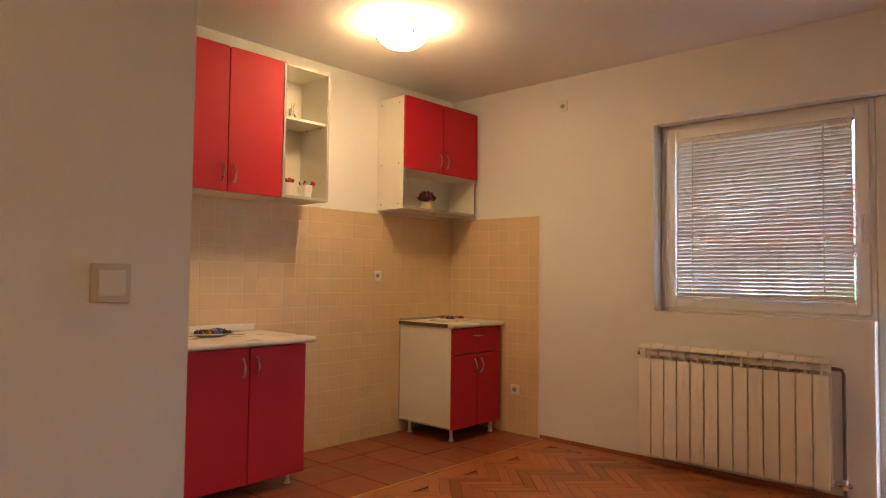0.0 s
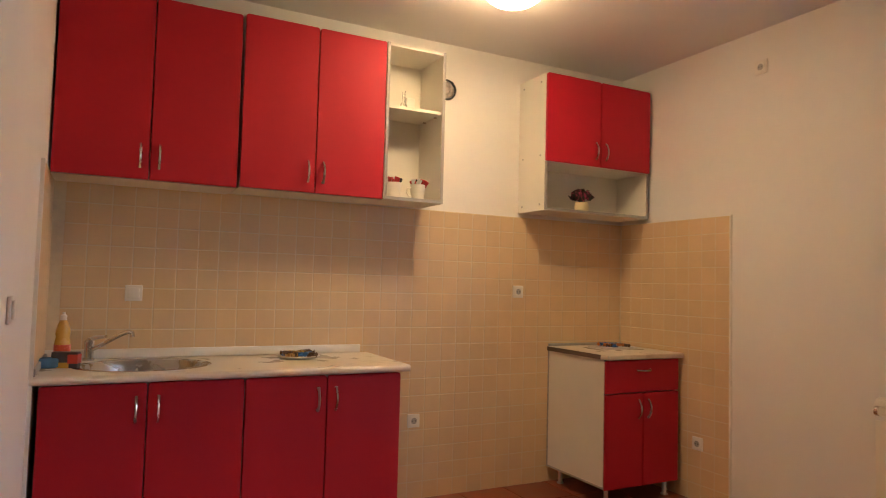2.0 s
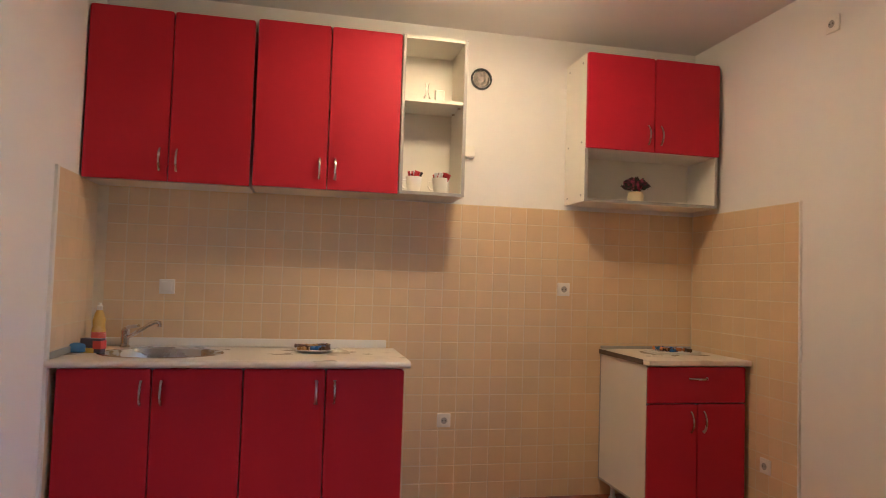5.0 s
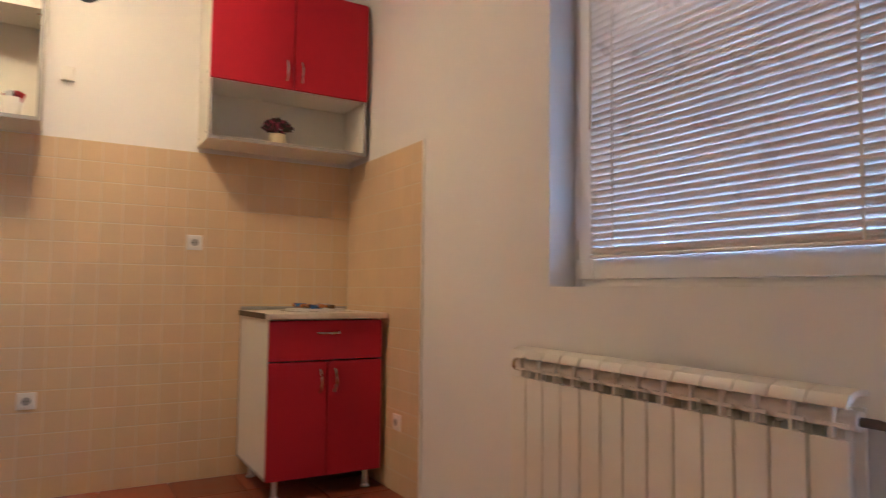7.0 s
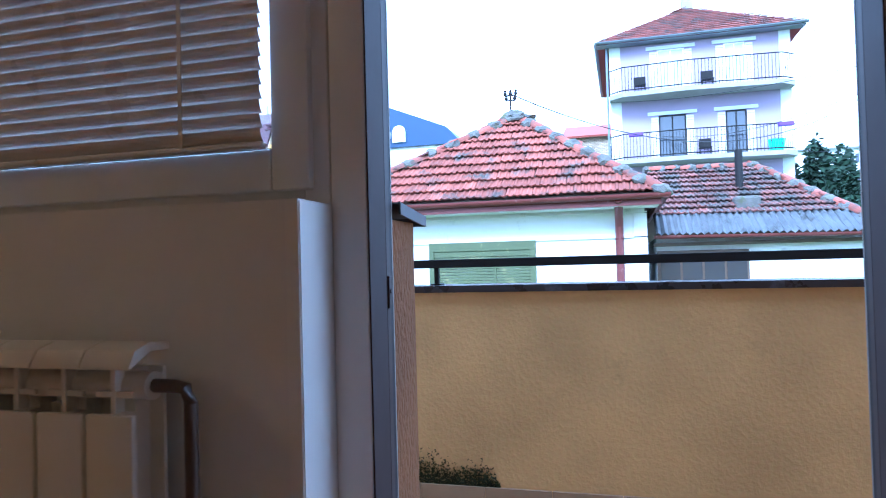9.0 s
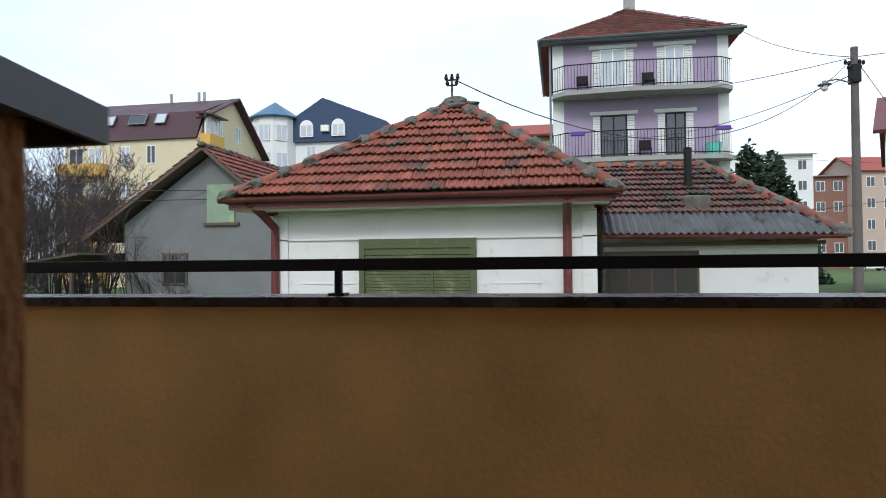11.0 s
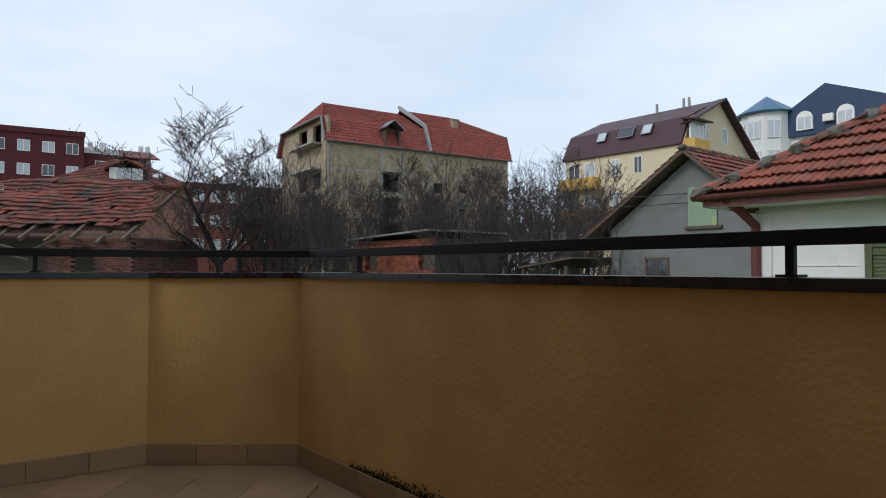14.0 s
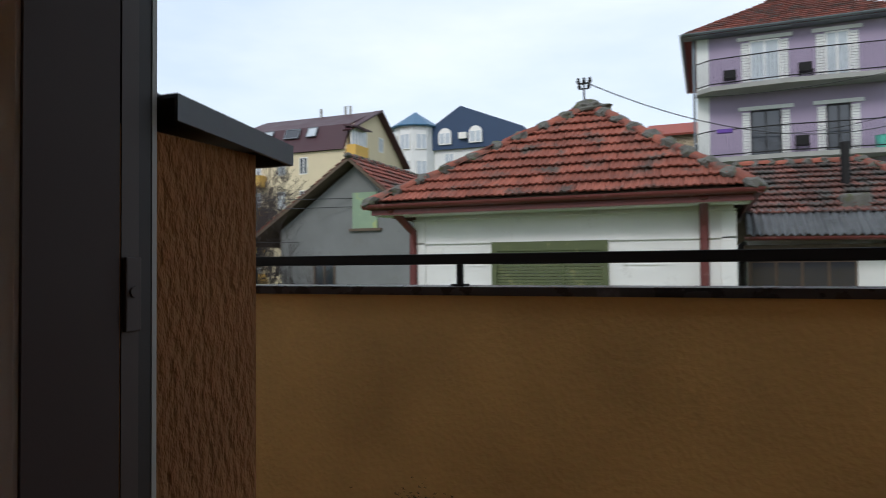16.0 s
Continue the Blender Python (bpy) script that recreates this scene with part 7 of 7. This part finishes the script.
PM = plank("parquet_block", M["parquet"])
pv, pf = [], []
pco, ppo = [v.co.copy() for v in PM.vertices], [tuple(p.vertices) for p in PM.polygons]
# herringbone at 45 degrees to the walls
R45 = Matrix.Rotation(radians(45), 4, "Z")
for k in range(-70, 90):
    for q in range(-24, 26):
        for turn in (0, 1):
            u, v = k * PW, q * 2 * PL
            cx, cy = (u + PL / 2, u + v + PW / 2) if not turn else (u + PW / 2 - 0.0, u + v + PW + PL / 2)
            m = R45 @ Matrix.Translation((cx, cy, 0)) @ Matrix.Rotation(radians(90 * turn), 4, "Z")
            p = m.translation + Vector((-2.0, -2.6, 0))
            if not (-7.9 < p.x < -0.12 and -6.9 < p.y < SY - 0.14):
                continue
            m.translation = p + Vector((0, 0, random.uniform(-0.0005, 0.0005)))
            if -1.7 < p.x and p.y > -2.0:
                o = new("parquet_block", PM)
                o.parent = floor
                o.matrix_basis = m
            else:
                i = len(pv)
                pv += [tuple(m @ c) for c in pco]
                pf += [tuple(i + a for a in f) for f in ppo]
out = bpy.data.meshes.new("parquet_blocks")
out.from_pydata(pv, [], pf)
out.materials.append(M["parquet_far"])
o = new("parquet_blocks", out)
o.parent = floor
tagged(o, kind="stuff")
structure("floor_border", [(-3.65, 0.0, SY - 0.17, SY - 0.022, -0.012, -0.0015), (-0.15, 0.0, -7.0, SY - 0.17, -0.012, -0.0015)], M["parquet"], "oak border strips along the wall", "floor")
structure("baseboard", [(-0.014, 0.0, -3.26, -0.98, 0.0, 0.028)], M["parquet"], "thin reddish wooden floor bead", "trim")

# ---- balcony floor ----
bmt = bmesh.new()
s = 0.333 / 2 - 0.002
bx(bmt, -s, s, -s, s, -0.012, 0.0)
BT = mesh_of("balcony_tile", bmt, M["balcony_tile"])
RB = Matrix.Rotation(radians(45), 4, "Z")
for i in range(-22, 24):
    for j in range(-22, 24):
        p = RB @ Vector((i * 0.333, j * 0.333, 0)) + Vector((1.2, -2.2, 0))
        lim = PX - 0.2 if p.y < -0.35 else PX - 0.2 - (p.y + 0.35) * 1.25
        if 0.42 < p.x < lim and -6.5 < p.y < 0.24:
            o = new("balcony_tile", BT)
            o.parent = bal
            o.matrix_basis = Matrix.Translation((p.x, p.y, BZ)) @ RB
sk = BT
for (xa, ya), (xb, yb2) in (((PX, -6.0), (PX, -0.15)), ((PX, -0.15), (1.55, 0.40)), ((1.55, 0.40), (OUT, 0.47))):
    a, b = Vector((xa, ya, 0)), Vector((xb, yb2, 0))
    d = b - a
    k = max(1, round(d.length / 0.333))
    m0 = Matrix.Translation(a) @ Matrix.Rotation(math.atan2(d.y, d.x), 4, "Z")
    bmk = bmesh.new()
    w = d.length / k
    bx(bmk, 0.002, w - 0.002, 0.0, 0.014, BZ - 0.01, BZ + 0.105, 0.002)
    me = mesh_of("skirting_tile", bmk, M["balcony_tile"])
    for i in range(k):
        o = new("skirting_tile", me)
        o.parent = bal
        o.matrix_basis = m0 @ Matrix.Translation((i * w, 0, 0))


# moss and mould above the skirting
def moss(y0, y1, n, seed, tall):
    rnd = random.Random(seed)
    vs, fs = [], []
    for _ in range(n):
        y = rnd.uniform(y0, y1)
        edge = math.sin(math.pi * (y - y0) / (y1 - y0)) ** 0.5
        z = BZ + 0.10 + abs(rnd.gauss(0, tall)) * edge * (0.7 + 0.6 * noise.noise(Vector((y * 5, 0, 0))))
        s = rnd.uniform(0.003, 0.008)
        a = rnd.uniform(0, 6.28)
        i = len(vs)
        x = PX - 0.002
        vs += [(x, y + s * math.cos(a), z + s * math.sin(a)), (x - rnd.uniform(0.001, 0.008), y, z), (x, y - s * math.sin(a), z + s * math.cos(a)), (x, y - s * math.cos(a), z - s)]
        fs += [(i, i + 1, i + 2), (i + 1, i + 3, i), (i + 2, i + 1, i + 3)]
    me = bpy.data.meshes.new("moss")
    me.from_pydata(vs, [], fs)
    me.materials.append(mat("dark_moss", (0.042, 0.052, 0.018), 0.95, 0.4, 30, 90, 0.0, rand=0.4, island=True))
    tagged(new("moss", me), "dark green moss along the foot of the parapet", "moss", kind="stuff")


moss(-3.15, -2.3, 4600, 1, 0.085)
moss(-1.9, -0.7, 1500, 2, 0.035)


# ---- small things in the kitchen ----
def candy_plate(at, w, d, label, colors, n, seed, square=False):
    t = thing("plate", at, label, "plate")
    bm = bmesh.new()
    if square:
        bx(bm, -w / 2, w / 2, -d / 2, d / 2, 0.0, 0.006, 0.003)
        for a in ((-w / 2, -w / 2 + 0.02, -d / 2, d / 2), (w / 2 - 0.02, w / 2, -d / 2, d / 2), (-w / 2 + 0.02, w / 2 - 0.02, -d / 2, -d / 2 + 0.02), (-w / 2 + 0.02, w / 2 - 0.02, d / 2 - 0.02, d / 2)):
            bx(bm, *a, 0.006, 0.013, 0.003)
    else:
        lathe(bm, [(0.3 * w, 0), (0.34 * w, 0.004), (0.5 * w, 0.016), (0.495 * w, 0.019), (0.33 * w, 0.008), (0.02, 0.007)], (0, 0, 0), 36)
    part("dish", bm, M["plastic"], t, "white china dish", True)
    rnd = random.Random(seed)
    for k in range(n):
        c = thing("wrapped_sweet", (at[0] + rnd.uniform(-0.33, 0.33) * w, at[1] + rnd.uniform(-0.33, 0.33) * d, at[2] + 0.012 + rnd.uniform(0.0, 0.016)), "sweet in a twisted foil wrapper", "sweet", "sweets on the plates", rz=rnd.uniform(0, 180))
        bm = bmesh.new()
        lathe(bm, [(0.013, -0.032), (0.004, -0.02), (0.010, -0.015), (0.011, 0.015), (0.004, 0.02), (0.013, 0.032)], (0, 0, 0), 8)
        bmesh.ops.transform(bm, matrix=pose(0, 0, 0.006, 0, 90, 0), verts=bm.verts)
        for v in bm.verts:
            v.co += Vector((0, 0, 0.004 * noise.noise(v.co * 120)))
        part("wrapper", bm, colors[k % len(colors)], c)


def foil(name, c):
    return mat(name, c, 0.3, 0.2, 40, 120, 0.2, metal=0.3)


GOLD, BLUE, BROWNF, REDF, ORANGE, DARKF, SILVER = foil("gold_foil", (0.50, 0.30, 0.08)), foil("blue_foil", (0.05, 0.16, 0.45)), foil("brown_foil", (0.10, 0.05, 0.025)), foil("red_foil", (0.45, 0.03, 0.03)), foil("orange_foil", (0.60, 0.22, 0.06)), foil("black_foil", (0.02, 0.015, 0.015)), foil("silver_foil", (0.6, 0.6, 0.62))
candy_plate((-2.46, -0.24, 0.908), 0.23, 0.23, "white plate of wrapped sweets on the worktop", [GOLD, BROWNF, BLUE, GOLD, BROWNF], 18, 4)
candy_plate((-0.30, -0.26, 0.917), 0.30, 0.16, "rectangular white plate of wrapped sweets", [BLUE, ORANGE, BLUE, SILVER, BROWNF], 12, 9, True)

bt = thing("soap_bottle", (-3.56, -0.16, 0.908), "clear bottle of yellow washing-up liquid", "bottle")
bm = bmesh.new()
lathe(bm, [(0.030, 0), (0.034, 0.006), (0.034, 0.09), (0.029, 0.12), (0.032, 0.15), (0.022, 0.185), (0.013, 0.2)], (0, 0, 0), 20)
part("bottle_body", bm, mat("yellow_soap", (0.70, 0.42, 0.06), 0.25, 0.08, 10, 60, 0), bt, "", True)
bm = bmesh.new()
lathe(bm, [(0.014, 0.2), (0.014, 0.222), (0.007, 0.228), (0.007, 0.238)], (0, 0, 0), 16)
part("cap", bm, M["plastic"], bt, "", True)
bm = bmesh.new()
lathe(bm, [(0.0345, 0.03), (0.0352, 0.032), (0.0352, 0.085), (0.0345, 0.087)], (0, 0, 0), 20)
part("label", bm, mat("orange_label", (0.62, 0.10, 0.03), 0.5, 0.1, 60, 120, 0, stain=(0.75, 0.65, 0.5), amount=0.2, stain_scale=60), bt)
sp = thing("sponge_pack", (-3.535, -0.34, 0.908), "blue, yellow and red packet beside the tap", "packet", rz=-18)
box_part("packet", (-0.055, 0.055, -0.022, 0.022, 0, 0.07), mat("dark_packet", (0.05, 0.04, 0.06), 0.4, 0.2, 30, 80, 0), sp, "", 0.004)
box_part("packet_band", (-0.0565, 0.02, -0.0235, 0.0235, 0.0, 0.024), mat("yellow_band", (0.7, 0.45, 0.04), 0.4, 0.1, 30, 80, 0), sp, "yellow band")
box_part("packet_panel", (0.015, 0.0565, -0.0238, 0.0238, 0.02, 0.06), mat("red_panel", (0.55, 0.05, 0.03), 0.4, 0.1, 30, 80, 0), sp, "red panel")
cl = thing("cleaning_cloth", (-3.60, -0.33, 0.908), "folded blue kitchen cloth on the worktop", "cloth")
box_part("cloth", (-0.04, 0.04, -0.03, 0.03, 0, 0.045), mat("blue_cloth", (0.12, 0.26, 0.45), 0.95, 0.2, 40, 120, 0.4), cl, "", 0.012, True)


def mug(x, y, z, seed):
    t = thing("mug", (x, y, z), "white mug filled with red wrapped sweets", "mug", "mugs on the shelf")
    bm = bmesh.new()
    lathe(bm, [(0.032, 0), (0.036, 0.004), (0.047, 0.092), (0.044, 0.092), (0.034, 0.01), (0.004, 0.008)], (0, 0, 0), 24)
    part("cup", bm, M["plastic"], t, "", True)
    bm = bmesh.new()
    tube(bm, [(-0.042, 0, 0.074), (-0.066, 0, 0.068), (-0.070, 0, 0.044), (-0.056, 0, 0.024), (-0.036, 0, 0.022)], 0.005, 8)
    part("handle", bm, M["plastic"], t, "", True)
    rnd = random.Random(seed)
    for k in range(9):
        a = rnd.uniform(0, 6.28)
        c = thing("candy_bar", (x + 0.018 * math.cos(a), y + 0.018 * math.sin(a), z + 0.06), "small red and black wrapped candy bar", "sweet", "sweets in the mugs", rz=rnd.uniform(0, 180))
        bm = bmesh.new()
        bx(bm, -0.016, 0.016, -0.006, 0.006, 0, 0.068, 0.003, pose(0, 0, 0, rnd.uniform(-26, 26), rnd.uniform(-34, 34), 0))
        part("wrapper", bm, (REDF, DARKF, SILVER, REDF)[k % 4], c)


mug(-1.93, -0.22, 1.812, 1)
mug(-1.775, -0.22, 1.812, 2)
gl = thing("glass_vase", (-1.86, -0.17, 2.342), "small clear glass bud vase on the shelf board", "vase")
bm = bmesh.new()
lathe(bm, [(0.022, 0), (0.030, 0.012), (0.027, 0.03), (0.009, 0.06), (0.008, 0.11), (0.013, 0.125), (0.011, 0.125), (0.006, 0.11), (0.007, 0.06), (0.018, 0.02), (0.003, 0.012)], (0, 0, 0), 20)
part("vase_body", bm, M["pane"], gl, "", True)
cb = thing("junction_box", (-1.755, -0.008, 2.44), "white plastic surface box inside the shelf", "box")
box_part("box_body", (-0.028, 0.028, -0.03, 0, -0.035, 0.035), M["plastic"], cb, "", 0.004)

fp = thing("flower_pot", (-0.52, -0.18, 1.834), "small cream pot of dark pink artificial flowers", "flower pot")
bm = bmesh.new()
lathe(bm, [(0.033, 0), (0.046, 0.012), (0.050, 0.04), (0.044, 0.065), (0.047, 0.07), (0.042, 0.068), (0.004, 0.06)], (0, 0, 0), 24)
part("pot", bm, mat("cream_ceramic", (0.72, 0.62, 0.36), 0.35, 0.06, 10, 60, 0), fp, "", True)
rnd = random.Random(3)
PINK, DPINK, LEAF = mat("pink_petals", (0.42, 0.06, 0.12), 0.7, 0.2, 40, 90, 0, rand=0.3, island=True), mat("dark_petals", (0.07, 0.012, 0.03), 0.7, 0.2, 40, 90, 0, rand=0.3, island=True), mat("dark_leaves", (0.012, 0.018, 0.010), 0.7, 0.2, 40, 90, 0, rand=0.3, island=True)
for nm, mt, cnt, sz in (("petals", PINK, 90, 0.016), ("dark_petals", DPINK, 120, 0.017), ("leaves", LEAF, 110, 0.02)):
    vs, fs = [], []
    for _ in range(cnt):
        a, e = rnd.uniform(0, 6.28), rnd.uniform(-0.15, 1.5)
        r = rnd.uniform(0.045, 0.085)
        c = Vector((r * math.cos(a) * math.cos(e) * 1.05, r * math.sin(a) * math.cos(e) * 0.8, 0.098 + 0.7 * r * math.sin(e)))
        u = Vector((rnd.gauss(0, 1), rnd.gauss(0, 1), rnd.gauss(0, 1))).normalized()
        w = u.cross(Vector((rnd.gauss(0, 1), rnd.gauss(0, 1), rnd.gauss(0, 1)))).normalized()
        s2 = sz * rnd.uniform(0.6, 1.2)
        i = len(vs)
        vs += [tuple(c - u * s2), tuple(c + w * s2 * 0.7), tuple(c + u * s2), tuple(c - w * s2 * 0.7)]
        fs.append((i, i + 1, i + 2, i + 3))
    me = bpy.data.meshes.new(nm)
    me.from_pydata(vs, [], fs)
    me.materials.append(mt)
    ob = new(nm, me)
    ob.parent = fp
    tagged(ob, kind="stuff")
